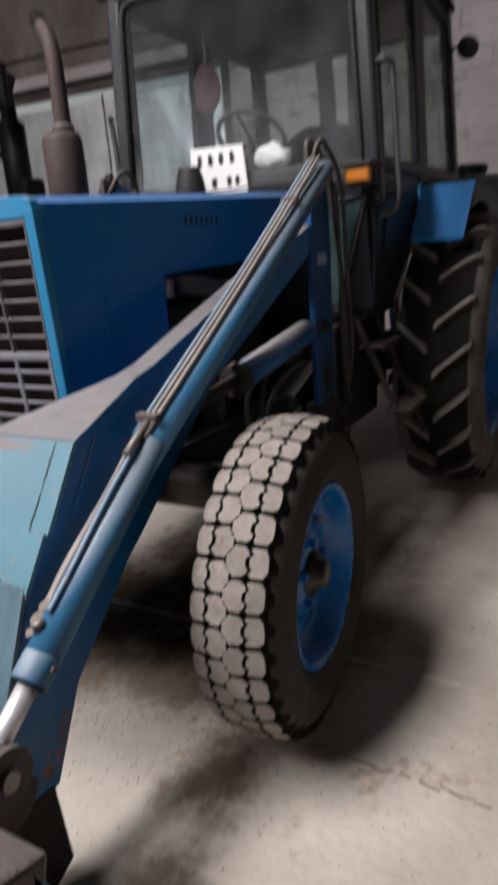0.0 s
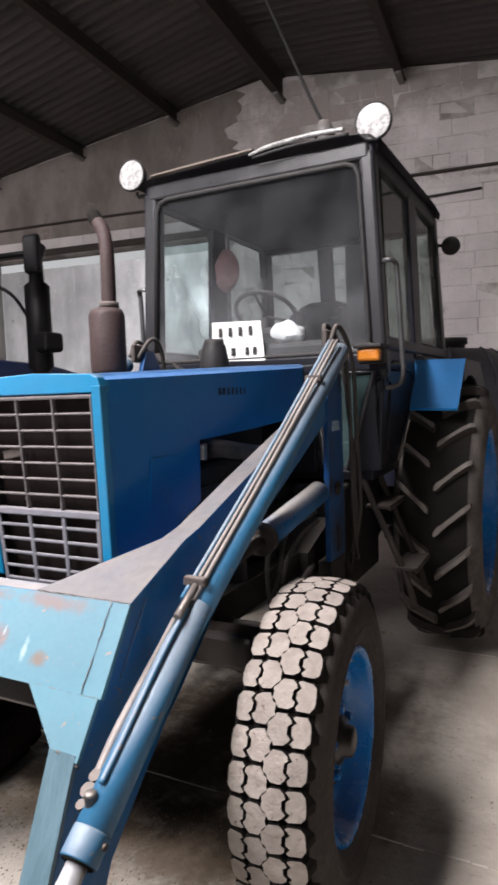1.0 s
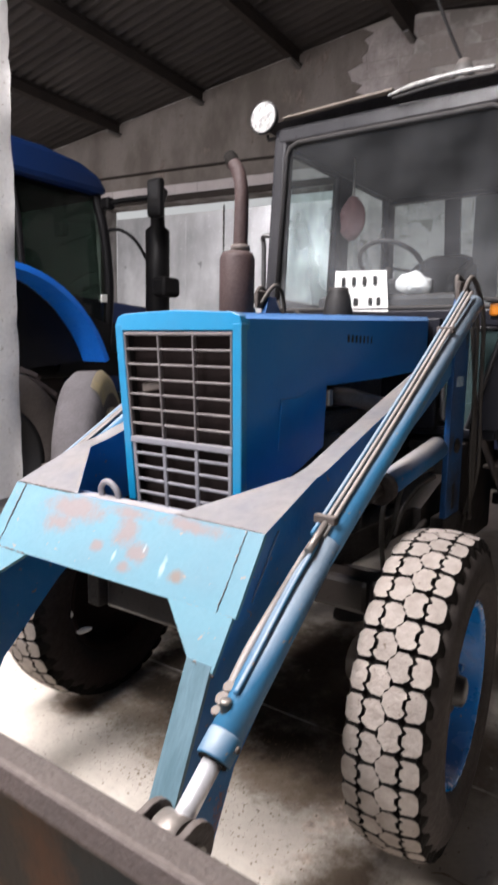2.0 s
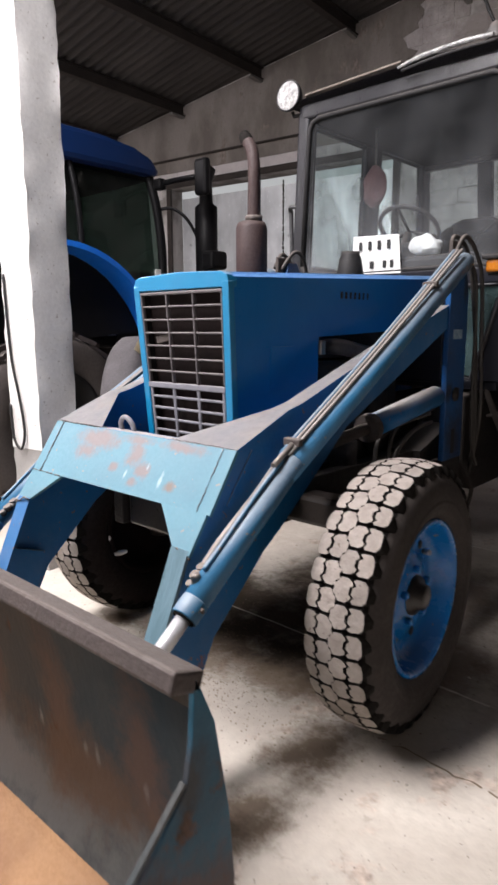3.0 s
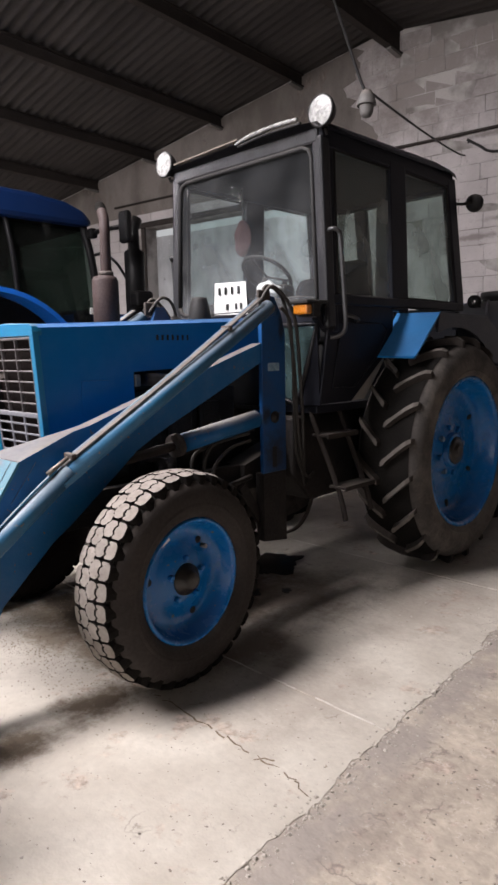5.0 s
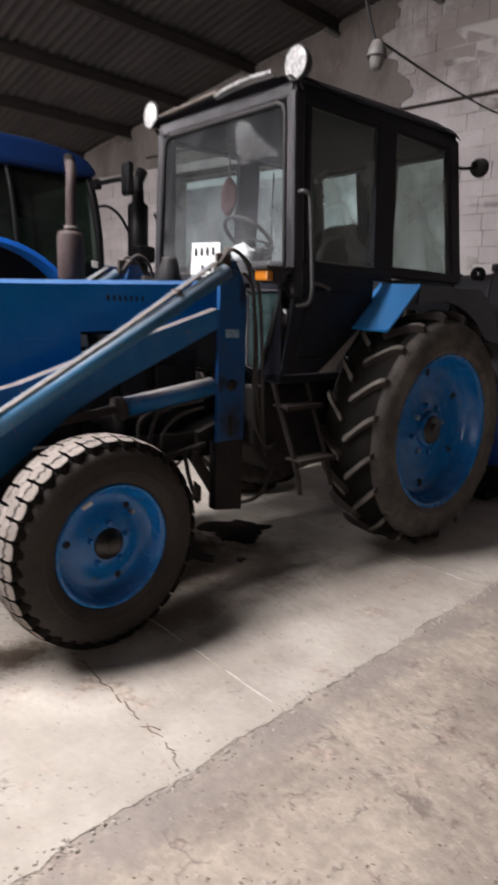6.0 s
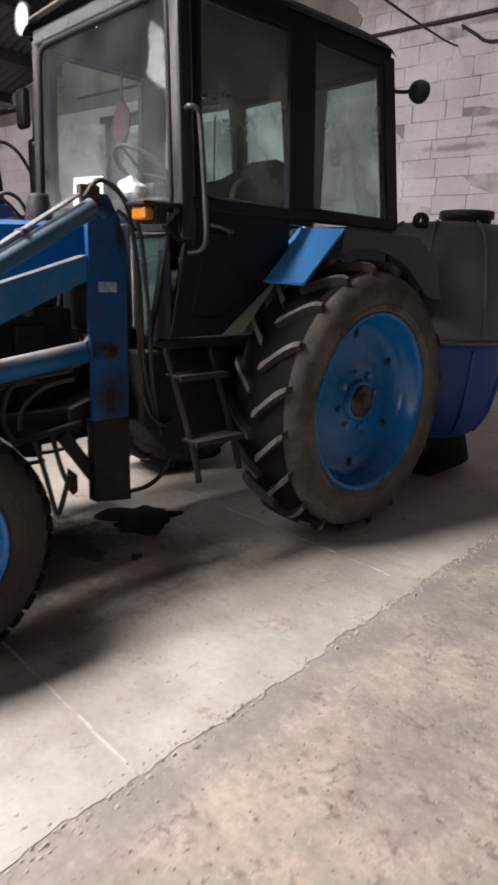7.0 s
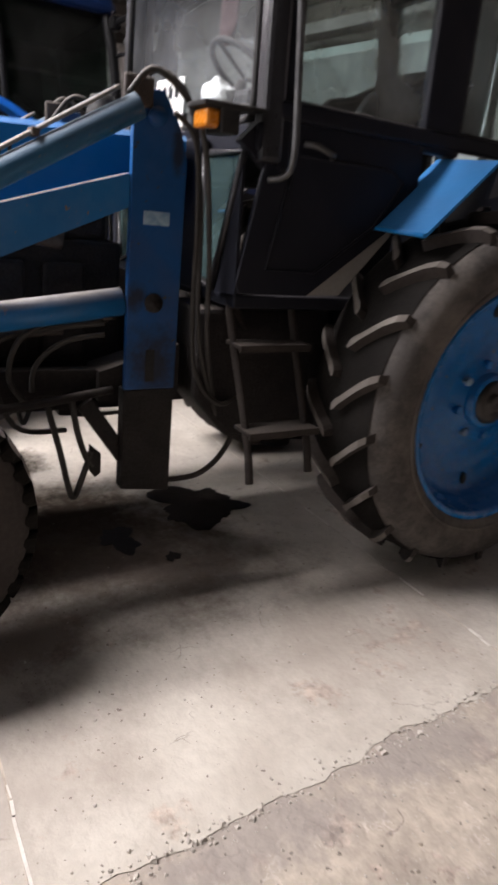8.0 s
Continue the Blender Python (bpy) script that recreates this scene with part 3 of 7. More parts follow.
stain_or_shade(M["rough_floor"], [(1.725 - 0.062 * y + 0.07, y, 0, 0.15, 0.5, 1) for y in (-1.6, -1.0, -0.4, 0.2, 0.8, 1.4, 2.0, 2.6, 3.2)], (0.30, 0.262, 0.235), 0.8, 8.0)
# Darker towards the tower foot: grime, and shade painted into the blue.
stain_or_shade(M["tower"], [(0.5, 0.97, 0.90, 0.2, 0.12, 0.16), (-0.5, 0.97, 0.90, 0.2, 0.12, 0.16), (0.5, 0.90, 1.14, 0.2, 0.05, 0.06), (0.5, 1.03, 1.62, 0.2, 0.03, 0.1)], (0.012, 0.012, 0.016), 0.85, 6.0)
stain_or_shade(M["rubber_rear"], [(s * 1.0, 2.378, 0.79, 5, 0.76, 0.76) for s in (1, -1)], (0.165, 0.144, 0.127), 1.0, 5.0)
stain_or_shade(M["bucket_rust"], [(1.0, -1.7, 0.03, 0.5, 0.6, 1), (0.2, -2.0, 0.03, 1.5, 0.25, 1)], (0.06, 0.045, 0.038), 0.85, 3.0)
# Shadow behind the front wheel, painted into the slab's colour.
stain_or_shade(M["slab"], [(0.45, 1.05, 0, 0.5, 0.75, 1), (0.75, 0.45, 0, 0.3, 0.4, 1)], (0.19, 0.145, 0.118), 0.75, 4.0)
stain_or_shade(M["bucket"], [(1.06, -1.45, 0.10, 1, 0.8, 0.50), (-1.06, -1.45, 0.10, 1, 0.8, 0.50)], (0.12, 0.05, 0.027), 0.95, 3.0)
stain_or_shade(M["bucket"], [(1.06, -1.32, 0.62, 1, 0.06, 0.12), (1.06, -1.45, 0.45, 1, 0.10, 0.05)], (0.035, 0.028, 0.027), 0.8, 6.0)
stain_or_shade(M["bucket_in"], [(x, -1.2, 0.40, 0.012, 0.3, 0.035) for x in (0.35, 0.56, 0.61, 0.80)], (0.40, 0.41, 0.40), 0.5, 30.0)
stain_or_shade(M["bucket_in"], [(x, -1.2, 0.5, 0.10, 0.3, 0.30) for x in (0.1, 0.45, 0.8)], (0.13, 0.065, 0.04), 0.7, 7.0)
stain_or_shade(M["bucket_in"], [(0.0, -1.2, 0.2, 1.6, 0.3, 0.16)], (0.17, 0.16, 0.15), 0.8, 4.0)
stain_or_shade(M["bucket_in"], [(0.55, -1.2, 0.33, 0.35, 0.3, 0.16), (-0.3, -1.2, 0.36, 0.4, 0.3, 0.14)], (0.11, 0.06, 0.035), 0.85, 6.0)
stain_or_shade(M["loader_front"], [(-0.19, -0.62, 1.03, 0.16, 0.2, 0.045), (-0.22, -0.65, 0.985, 0.09, 0.2, 0.035), (0.04, -0.62, 1.05, 0.12, 0.2, 0.02), (0.06, -0.63, 1.005, 0.055, 0.2, 0.055), (0.27, -0.61, 1.05, 0.14, 0.2, 0.025), (0.13, -0.66, 0.96, 0.05, 0.2, 0.03), (-0.03, -0.66, 0.955, 0.03, 0.2, 0.02), (0.10, -0.69, 0.92, 0.035, 0.2, 0.02)], (0.20, 0.135, 0.125), 0.8, 14.0)
stain_or_shade(M["loader_front"], [(0.29, -0.69, 0.935, 0.03, 0.2, 0.02), (0.49, -0.95, 0.55, 0.05, 0.2, 0.05), (-0.49, -0.85, 0.65, 0.05, 0.2, 0.08)], (0.19, 0.105, 0.065), 0.75, 12.0)
stain_or_shade(M["loader_front"], [(0.235, -0.69, 0.945, 0.011, 0.2, 0.035), (0.05, -0.69, 0.94, 0.007, 0.2, 0.018), (0.15, -0.66, 0.975, 0.005, 0.2, 0.014)], (0.45, 0.53, 0.55), 0.5, 60.0)
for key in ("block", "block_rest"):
    stain_or_shade(M[key], [(-5.0, 5.85, 5.1, 6.0, 1, 0.6), (-0.5, 6.4, 5.35, 3.5, 1, 0.55), (-1.6, 6.3, 4.9, 1.3, 1, 0.8)], (0.21, 0.18, 0.165), 0.75, 2.2)
    stain_or_shade(M[key], [(x, 6.4, z, 0.5, 1, 0.05) for x, z in ((-1.2, 4.19), (-0.6, 4.13), (0.1, 4.2), (0.7, 4.12), (1.2, 4.3), (-0.9, 2.9), (-0.4, 3.1))], (0.2, 0.175, 0.165), 0.8, 9.0)


# ---- mesh helpers ----
def bm_box(bm, x0, x1, y0, y1, z0, z1, bevel=0.0, turn=None):
    """A box between two corners, its edges rounded off by bevel; turn: a matrix laid on it."""
    before = set(bm.verts)
    made = bmesh.ops.create_cube(bm, size=1.0)["verts"]
    m = Matrix.Translation(((x0 + x1) / 2, (y0 + y1) / 2, (z0 + z1) / 2)) @ Matrix.Diagonal((x1 - x0, y1 - y0, z1 - z0, 1))
    bmesh.ops.transform(bm, matrix=m, verts=made)
    if bevel:
        edges = list({e for v in made for e in v.link_edges})
        bmesh.ops.bevel(bm, geom=edges, offset=bevel, segments=2, affect="EDGES", profile=0.5)
    if turn is not None:
        bmesh.ops.transform(bm, matrix=turn, verts=[v for v in bm.verts if v not in before])
    return bm


def box(*a, **k):
    return bm_box(bmesh.new(), *a, **k)


def bm_beam(bm, a, b, w, h, bevel=0.004, up=(0, 0, 1)):
    """A rectangular bar from a to b, w wide and h high."""
    a, b = Vector(a), Vector(b)
    d = (b - a).normalized()
    up = Vector(up)
    if abs(d.dot(up)) > 0.98:
        up = Vector((1, 0, 0))
    side = d.cross(up).normalized()
    top = side.cross(d)
    turn = Matrix((side, d, top)).transposed().to_4x4()
    turn.translation = (a + b) / 2
    return bm_box(bm, -w / 2, w / 2, -(b - a).length / 2, (b - a).length / 2, -h / 2, h / 2, bevel, turn)


def beam(*a, **k):
    return bm_beam(bmesh.new(), *a, **k)


def bm_tube(bm, points, r, n=10, cap=True, smooth=True):
    """A round bar or hose along points; r: one radius, or one for each point."""
    pts = [Vector(p) for p in points]
    if smooth and len(pts) > 2:
        fine = []
        for i in range(len(pts) - 1):
            p0, p1, p2, p3 = pts[max(i - 1, 0)], pts[i], pts[i + 1], pts[min(i + 2, len(pts) - 1)]
            for k in range(6):
                t = k / 6
                fine.append(0.5 * ((2 * p1) + (p2 - p0) * t + (2 * p0 - 5 * p1 + 4 * p2 - p3) * t * t + (3 * p1 - p0 - 3 * p2 + p3) * t ** 3))
        fine.append(pts[-1])
        pts = fine
    rs = r if isinstance(r, (list, tuple)) else [r] * len(pts)
    if len(rs) != len(pts):
        rs = np.interp(np.linspace(0, 1, len(pts)), np.linspace(0, 1, len(rs)), rs).tolist()
    ref, rings = None, []
    for i, p in enumerate(pts):
        d = (pts[min(i + 1, len(pts) - 1)] - pts[max(i - 1, 0)]).normalized()
        if ref is None:
            ref = d.orthogonal().normalized()
        ref = (ref - d * ref.dot(d)).normalized()
        side = d.cross(ref)
        rings.append([bm.verts.new(p + rs[i] * (math.cos(2 * math.pi * k / n) * ref + math.sin(2 * math.pi * k / n) * side)) for k in range(n)])
    for ra, rb in zip(rings, rings[1:]):
        for k in range(n):
            bm.faces.new((ra[k], ra[(k + 1) % n], rb[(k + 1) % n], rb[k])).smooth = True
    if cap:
        bm.faces.new(rings[0][::-1])
        bm.faces.new(rings[-1])
    return bm


def tube(*a, **k):
    return bm_tube(bmesh.new(), *a, **k)


def bm_lathe(bm, profile, n=40, smooth=True, axis="x", centre=(0, 0, 0), arc=(0.0, 360.0)):
    """Turns a profile of (along the axis, radius) round the axis through centre."""
    c = Vector(centre)
    full = arc[1] - arc[0] >= 359.9
    count = n if full else n + 1
    rings = []
    for s, r in profile:
        ring = []
        for k in range(count):
            a = radians(arc[0] + (arc[1] - arc[0]) * k / n)
            u, v = r * math.cos(a), r * math.sin(a)
            off = {"x": (s, u, v), "y": (u, s, v), "z": (u, v, s)}[axis]
            ring.append(bm.verts.new(c + Vector(off)))
        rings.append(ring)
    for ra, rb in zip(rings, rings[1:]):
        for k in range(n if full else n):
            j = (k + 1) % count
            try:
                bm.faces.new((ra[k], ra[j], rb[j], rb[k])).smooth = smooth
            except ValueError:
                pass
    return bm


def lathe(*a, **k):
    return bm_lathe(bmesh.new(), *a, **k)


def bm_prism(bm, outline, axis, a, b, bevel=0.0):
    """A plate: an outline of (u, v) points pushed along an axis from a to b. x: (y, z); y: (x, z); z: (x, y)."""
    before = set(bm.verts)

    def at(s, u, v):
        return {"x": (s, u, v), "y": (u, s, v), "z": (u, v, s)}[axis]

    low = [bm.verts.new(at(a, *p)) for p in outline]
    high = [bm.verts.new(at(b, *p)) for p in outline]
    bm.faces.new(low)
    bm.faces.new(high[::-1])
    for k in range(len(low)):
        j = (k + 1) % len(low)
        bm.faces.new((low[k], low[j], high[j], high[k]))
    own = [v for v in bm.verts if v not in before]
    bmesh.ops.recalc_face_normals(bm, faces=list({f for v in own for f in v.link_faces}))
    if bevel:
        bmesh.ops.bevel(bm, geom=list({e for v in own for e in v.link_edges}), offset=bevel, segments=2, affect="EDGES", profile=0.5)
    return bm


def prism(*a, **k):
    return bm_prism(bmesh.new(), *a, **k)


def solid(corners, thick):
    """A sheet through four or more corners, in order, with a thickness towards its back."""
    bm = bmesh.new()
    pts = [Vector(c) for c in corners]
    nrm = (pts[1] - pts[0]).cross(pts[2] - pts[0]).normalized() * thick
    front = [bm.verts.new(p) for p in pts]
    back = [bm.verts.new(p - nrm) for p in pts]
    bm.faces.new(front)
    bm.faces.new(back[::-1])
    for k in range(len(pts)):
        j = (k + 1) % len(pts)
        bm.faces.new((front[k], back[k], back[j], front[j]))
    bmesh.ops.recalc_face_normals(bm, faces=bm.faces[:])
    return bm


def sheet(corners):
    """A pane of glass through its corners."""
    bm = bmesh.new()
    bm.faces.new([bm.verts.new(c) for c in corners])
    return bm


ORIGIN = {}
FAR_SIDE = 1.0  # widens what is built towards -x


def thing(name, at, label, category, group="", kind=""):
    """An empty at the base of a thing, which its parts hang on."""
    ob = new(name)
    ob.location = at
    ob.empty_display_size = 0.1
    ORIGIN[ob] = Vector(at)
    return tagged(ob, label, category, group, kind)


def part(name, bm, material, parent=None, label="", recalc=True):
    """Links a bmesh, built in world places, as one mesh object under a thing or a part."""
    for v in bm.verts if FAR_SIDE != 1.0 else ():
        if v.co.x < 0:
            v.co.x *= FAR_SIDE
    if recalc:
        bmesh.ops.recalc_face_normals(bm, faces=bm.faces[:])
    los = [min(v.co[k] for v in bm.verts) for k in range(3)]
    his = [max(v.co[k] for v in bm.verts) for k in range(3)]
    mid = Vector([(a + b) / 2 for a, b in zip(los, his)])
    bmesh.ops.translate(bm, vec=-mid, verts=bm.verts[:])
    me = bpy.data.meshes.new(name)
    bm.to_mesh(me)
    bm.free()
    me.materials.append(M[material])
    ob = new(name, me)
    ORIGIN[ob] = mid
    if parent is not None:
        ob.parent = parent
        ob.location = mid - ORIGIN[parent]
    else:
        ob.location = mid
    if label:
        ob["label"] = label
    return ob


# ---- the building ----
EDGE = lambda y: 1.725 - 0.062 * y  # noqa: E731  where the pale slabs end

floor = tagged(part("floor", box(LEFT_X, RIGHT_X, FRONT_Y - 0.3, FAR_Y, -0.30, -0.003), "rough_floor"), "rough worn grey-brown concrete floor, lower strip beside slabs", "floor", kind="structure")
yard = tagged(part("ground", box(-200, 200, -400, FRONT_Y - 0.31, -0.40, -0.03), "yard"), "bare pale earth of the yard outside the gateways", "ground", kind="structure")

JOINTS = [-8.9, -6.68, -4.94, -3.2, -1.46, 0.28, 2.02, 3.76, 5.50, 7.24]
rng = random.Random(7)
for j0, j1 in zip(JOINTS, JOINTS[1:]):
    rim = []
    steps_n = max(int((j1 - j0) / 0.035), 4)
    drift = 0.0
    for k in range(steps_n + 1):
        y = j0 + 0.004 + (j1 - j0 - 0.008) * k / steps_n
        drift = 0.6 * drift + rng.uniform(-0.013, 0.013)
        rim.append((EDGE(y) + drift, y))
    outline = [(LEFT_X + 0.02, j0 + 0.004)] + rim + [(LEFT_X + 0.02, j1 - 0.004)]
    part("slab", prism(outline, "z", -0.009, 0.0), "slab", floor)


# pale broken filling in the joints between the slabs
for y in JOINTS[3:8]:
    bm = bmesh.new()
    x = -1.2
    while x < EDGE(y) - 0.06:
        long = rng.uniform(0.04, 0.22)
        if rng.random() < 0.8:
            yy = y + rng.uniform(-0.004, 0.004)
            bm_beam(bm, (x, yy, -0.001), (min(x + long, EDGE(y) - 0.02), yy + rng.uniform(-0.004, 0.004), -0.001), rng.uniform(0.004, 0.010), 0.006, 0)
        x += long + 0.005
    part("joint_filling", bm, "joint", floor, "pale broken mortar in the slab joint")

# a long crack across one slab, and dirt, oil and crumbs lying about
bm = bmesh.new()
for (xa, ya), (xb, yb) in (((0.80, -0.17), (1.26, -0.18)), ((1.26, -0.18), (1.62, -0.19)), ((1.62, -0.19), (1.71, -0.22)), ((1.44, -0.20), (1.50, -0.15))):
    n = int(math.hypot(xb - xa, yb - ya) / 0.03) + 1
    pts = [(xa + (xb - xa) * k / n + rng.uniform(-0.006, 0.006), ya + (yb - ya) * k / n + rng.uniform(-0.012, 0.012)) for k in range(n + 1)]
    for (xc, yc), (xd, yd) in zip(pts, pts[1:]):
        if rng.random() < 0.12:
            continue
        bm_beam(bm, (xc, yc, 0.0), (xd, yd, 0.0), rng.uniform(0.002, 0.007), 0.003, 0)
part("crack", bm, "dirt", floor, "dark hairline crack filled with dirt")


def patch(name, cx, cy, rx, ry, material, label, seed, height=0.004):
    """A ragged film of something spilt on the floor."""
    r = random.Random(seed)
    ph = [r.uniform(0, 6.28) for _ in range(6)]
    pts = []
    for k in range(72):
        a = 2 * math.pi * k / 72
        w = 1 + 0.22 * math.sin(2 * a + ph[0]) + 0.18 * math.sin(3 * a + ph[1]) + 0.13 * math.sin(5 * a + ph[2]) + 0.08 * math.sin(9 * a + ph[3]) + r.uniform(-0.05, 0.05)
        pts.append((cx + rx * w * math.cos(a), cy + ry * w * math.sin(a)))
    return part(name, prism(pts, "z", 0.001, height), material, floor, label)


patch("oil_stain", -0.02, 1.48, 0.19, 0.25, "oil", "black oil puddle on the slab", 3)
patch("oil_stain", 0.20, 0.98, 0.10, 0.09, "oil", "small black oil drip", 4)
patch("oil_stain", 0.42, 1.15, 0.035, 0.03, "oil", "small black oil drip", 5)


def scatter(name, label, n, spots, lo, hi, seed, material="crumb"):
    """Loose crumbs: small broken lumps strewn about some spots (x, y, spread x, spread y)."""
    r = random.Random(seed)
    verts, faces = [], []
    for _ in range(n):
        cx, cy, sx, sy = spots[r.randrange(len(spots))]
        x, y, s = r.gauss(cx, sx), r.gauss(cy, sy), lo + (hi - lo) * r.random() ** 3
        z = 0.0 if x < EDGE(y) else -0.003
        base = len(verts)
        a0 = r.uniform(0, 6.28)
        for k in range(4):
            a = a0 + k * 1.57 + r.uniform(-0.4, 0.4)
            verts.append((x + s * math.cos(a), y + s * math.sin(a), z - 0.001))
        for k in range(4):
            a = a0 + k * 1.57 + r.uniform(-0.4, 0.4)
            verts.append((x + 0.55 * s * math.cos(a), y + 0.55 * s * math.sin(a), z + s * r.uniform(0.4, 0.9)))
        faces += [(base + 4, base + 5, base + 6, base + 7)] + [(base + k, base + (k + 1) % 4, base + 4 + (k + 1) % 4, base + 4 + k) for k in range(4)]
    me = bpy.data.meshes.new(name)
    me.from_pydata(verts, [], faces)
    me.materials.append(M[material])
    return tagged(new(name, me), label, "debris", kind="stuff")


scatter("crumbs", "crumbs of broken concrete along the slab edge", 1100, [(EDGE(y) + 0.005, y, 0.022, 0.14) for y in np.arange(-2.0, 3.4, 0.25)], 0.002, 0.009, 11)
scatter("crumbs", "grit and pebbles strewn over the concrete floor", 260, [(1.0, -1.0, 0.7, 0.6), (1.2, 0.6, 0.5, 0.8), (2.3, 0.6, 0.5, 0.9), (0.6, 1.6, 0.4, 0.5), (2.2, -0.5, 0.6, 0.6)], 0.002, 0.009, 12)
scatter("crumbs", "larger chips broken off the slab edge", 420, [(EDGE(y) + 0.012, y, 0.014, 0.14) for y in np.arange(-2.0, 3.4, 0.25)], 0.004, 0.014, 15)
scatter("crumbs", "stone chips lying on the rough concrete strip", 1000, [(2.2, 0.2, 0.25, 0.8), (2.7, 0.5, 0.4, 0.9), (2.0, 1.2, 0.15, 0.6), (2.1, -0.6, 0.25, 0.5)], 0.0015, 0.006, 14)
scatter("crumbs", "grey-brown clods trodden into the rough concrete", 450, [(2.15, 0.3, 0.22, 0.9), (2.6, 0.3, 0.35, 0.8), (2.0, 1.4, 0.14, 0.7), (2.1, -0.7, 0.22, 0.5)], 0.002, 0.008, 16, "rough_floor")
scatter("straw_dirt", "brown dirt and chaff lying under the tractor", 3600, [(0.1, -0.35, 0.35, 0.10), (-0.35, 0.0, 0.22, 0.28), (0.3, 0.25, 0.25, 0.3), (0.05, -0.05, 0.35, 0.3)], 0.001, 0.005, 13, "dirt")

# back wall: mortar bed, gate opening, and blocks, built along its own line and then turned into place
GX0, GX1, GZ = -6.86, -2.85, 3.72


def on_wall(ob):
    """Carries a top-level object, built with the wall's face on y = 0, to the wall."""
    ob.matrix_basis = WALL @ ob.matrix_basis
    return ob


bm = bmesh.new()
bm_prism(bm, [(LEFT_X - 0.3, -0.02), (GX0, -0.02), (GX0, GZ + 0.03), (GX1, GZ + 0.03), (GX1, -0.02), (RIGHT_X + 0.4, -0.02)] + [(x, roof_z(x) - 0.02) for x in (RIGHT_X + 0.4, -2.2, -10.2, LEFT_X - 0.3)], "y", 0.0, 0.3)
wall_back = on_wall(tagged(part("wall_back", bm, "mortar"), "grey wall of rough cinder blocks with open joints", "wall", kind="structure"))

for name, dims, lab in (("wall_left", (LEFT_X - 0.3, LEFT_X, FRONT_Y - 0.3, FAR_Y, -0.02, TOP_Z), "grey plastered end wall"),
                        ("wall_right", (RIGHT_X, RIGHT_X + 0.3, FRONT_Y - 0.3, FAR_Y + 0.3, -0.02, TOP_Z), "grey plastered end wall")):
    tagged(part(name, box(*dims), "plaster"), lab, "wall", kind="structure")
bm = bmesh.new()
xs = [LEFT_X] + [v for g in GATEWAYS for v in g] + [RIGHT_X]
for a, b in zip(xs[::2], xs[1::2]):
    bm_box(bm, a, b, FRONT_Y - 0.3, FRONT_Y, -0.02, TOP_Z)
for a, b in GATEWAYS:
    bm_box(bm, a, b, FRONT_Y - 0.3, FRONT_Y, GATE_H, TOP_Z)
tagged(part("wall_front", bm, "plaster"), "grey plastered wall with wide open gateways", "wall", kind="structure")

# old render still holding on the upper wall, from the gate to the roof, with a ragged end
rc = random.Random(21)
edge = [(-2.5 + 0.2 * math.sin(4.6 * z) + rc.uniform(-0.10, 0.10), z) for z in np.linspace(4.0, 5.55, 24)]
part("render_coat", prism([(-10.4, 4.0)] + edge + [(-2.6, 5.62), (-10.2, 4.40)], "y", -0.014, -0.008), "render_coat", wall_back, "stained brown render over the upper blocks")

# whitewashed pier
def rough_post(x0, x1, y0, y1, z0, z1, n, seed, amp):
    """A square post cast in rough boards: its faces wander and its corners are chipped."""
    r = random.Random(seed)
    b = bmesh.new()
    outline = []
    for (xa, ya), (xb, yb) in (((x0, y0), (x1, y0)), ((x1, y0), (x1, y1)), ((x1, y1), (x0, y1)), ((x0, y1), (x0, y0))):
        outline += [(xa + (xb - xa) * f, ya + (yb - ya) * f) for f in (0.0, 0.04, 0.35, 0.65, 0.96)]
    rings = []
    for k in range(n + 1):
        z = z0 + (z1 - z0) * k / n
        ring = []
        for i, (x, y) in enumerate(outline):
            w = amp if i % 5 == 0 else amp * 0.15
            ring.append(b.verts.new((x + r.uniform(-w, w), y + r.uniform(-w, w), z)))
        rings.append(ring)
    for ra, rb in zip(rings, rings[1:]):
        for i in range(len(ra)):
            j = (i + 1) % len(ra)
            b.faces.new((ra[i], ra[j], rb[j], rb[i])).smooth = True
            if i % 5 == 0:
                b.edges.get((ra[i], rb[i])).smooth = False
    b.faces.new(rings[0][::-1])
    b.faces.new(rings[-1])
    return b


PIER = Matrix.Translation((-1.51, -0.10, 0)) @ Matrix.Rotation(WALL_TURN, 4, "Z")
pier = tagged(part("column", rough_post(-0.27, 0.0, 0.0, 0.27, 0.74, 5.55, 64, 3, 0.0055), "white"), "whitewashed square concrete pier, bare grey below", "column", kind="structure")
part("pier_base", rough_post(-0.265, -0.005, 0.005, 0.265, -0.01, 0.74, 12, 4, 0.004), "bare", pier, "bare grey concrete foot of the pier")
pier.matrix_basis = PIER @ pier.matrix_basis

# ceiling: corrugated sheets running down a low gable, on steel purlins
verts, faces = [], []
ny = int((FAR_Y - FRONT_Y) / 0.15 * 8)
cuts = sorted([over(x, -2.5) for g in ROOFLIGHTS for x in g] + [-2.2, -10.2, LEFT_X - 1.4, RIGHT_X + 0.4])
for k in range(ny + 1):
    y = FRONT_Y + (FAR_Y - FRONT_Y) * k / ny
    wave = 0.017 * math.sin(2 * math.pi * y / 0.15)
    for c in cuts:
        x = min(max(c + SKEW * (WALL_Y - y), LEFT_X), RIGHT_X)
        verts += [(x, y, roof_z(c) + wave), (x, y, roof_z(c) + 0.2)]
wide = 2 * len(cuts)
holes = [cuts.index(over(g[0], -2.5)) for g in ROOFLIGHTS]
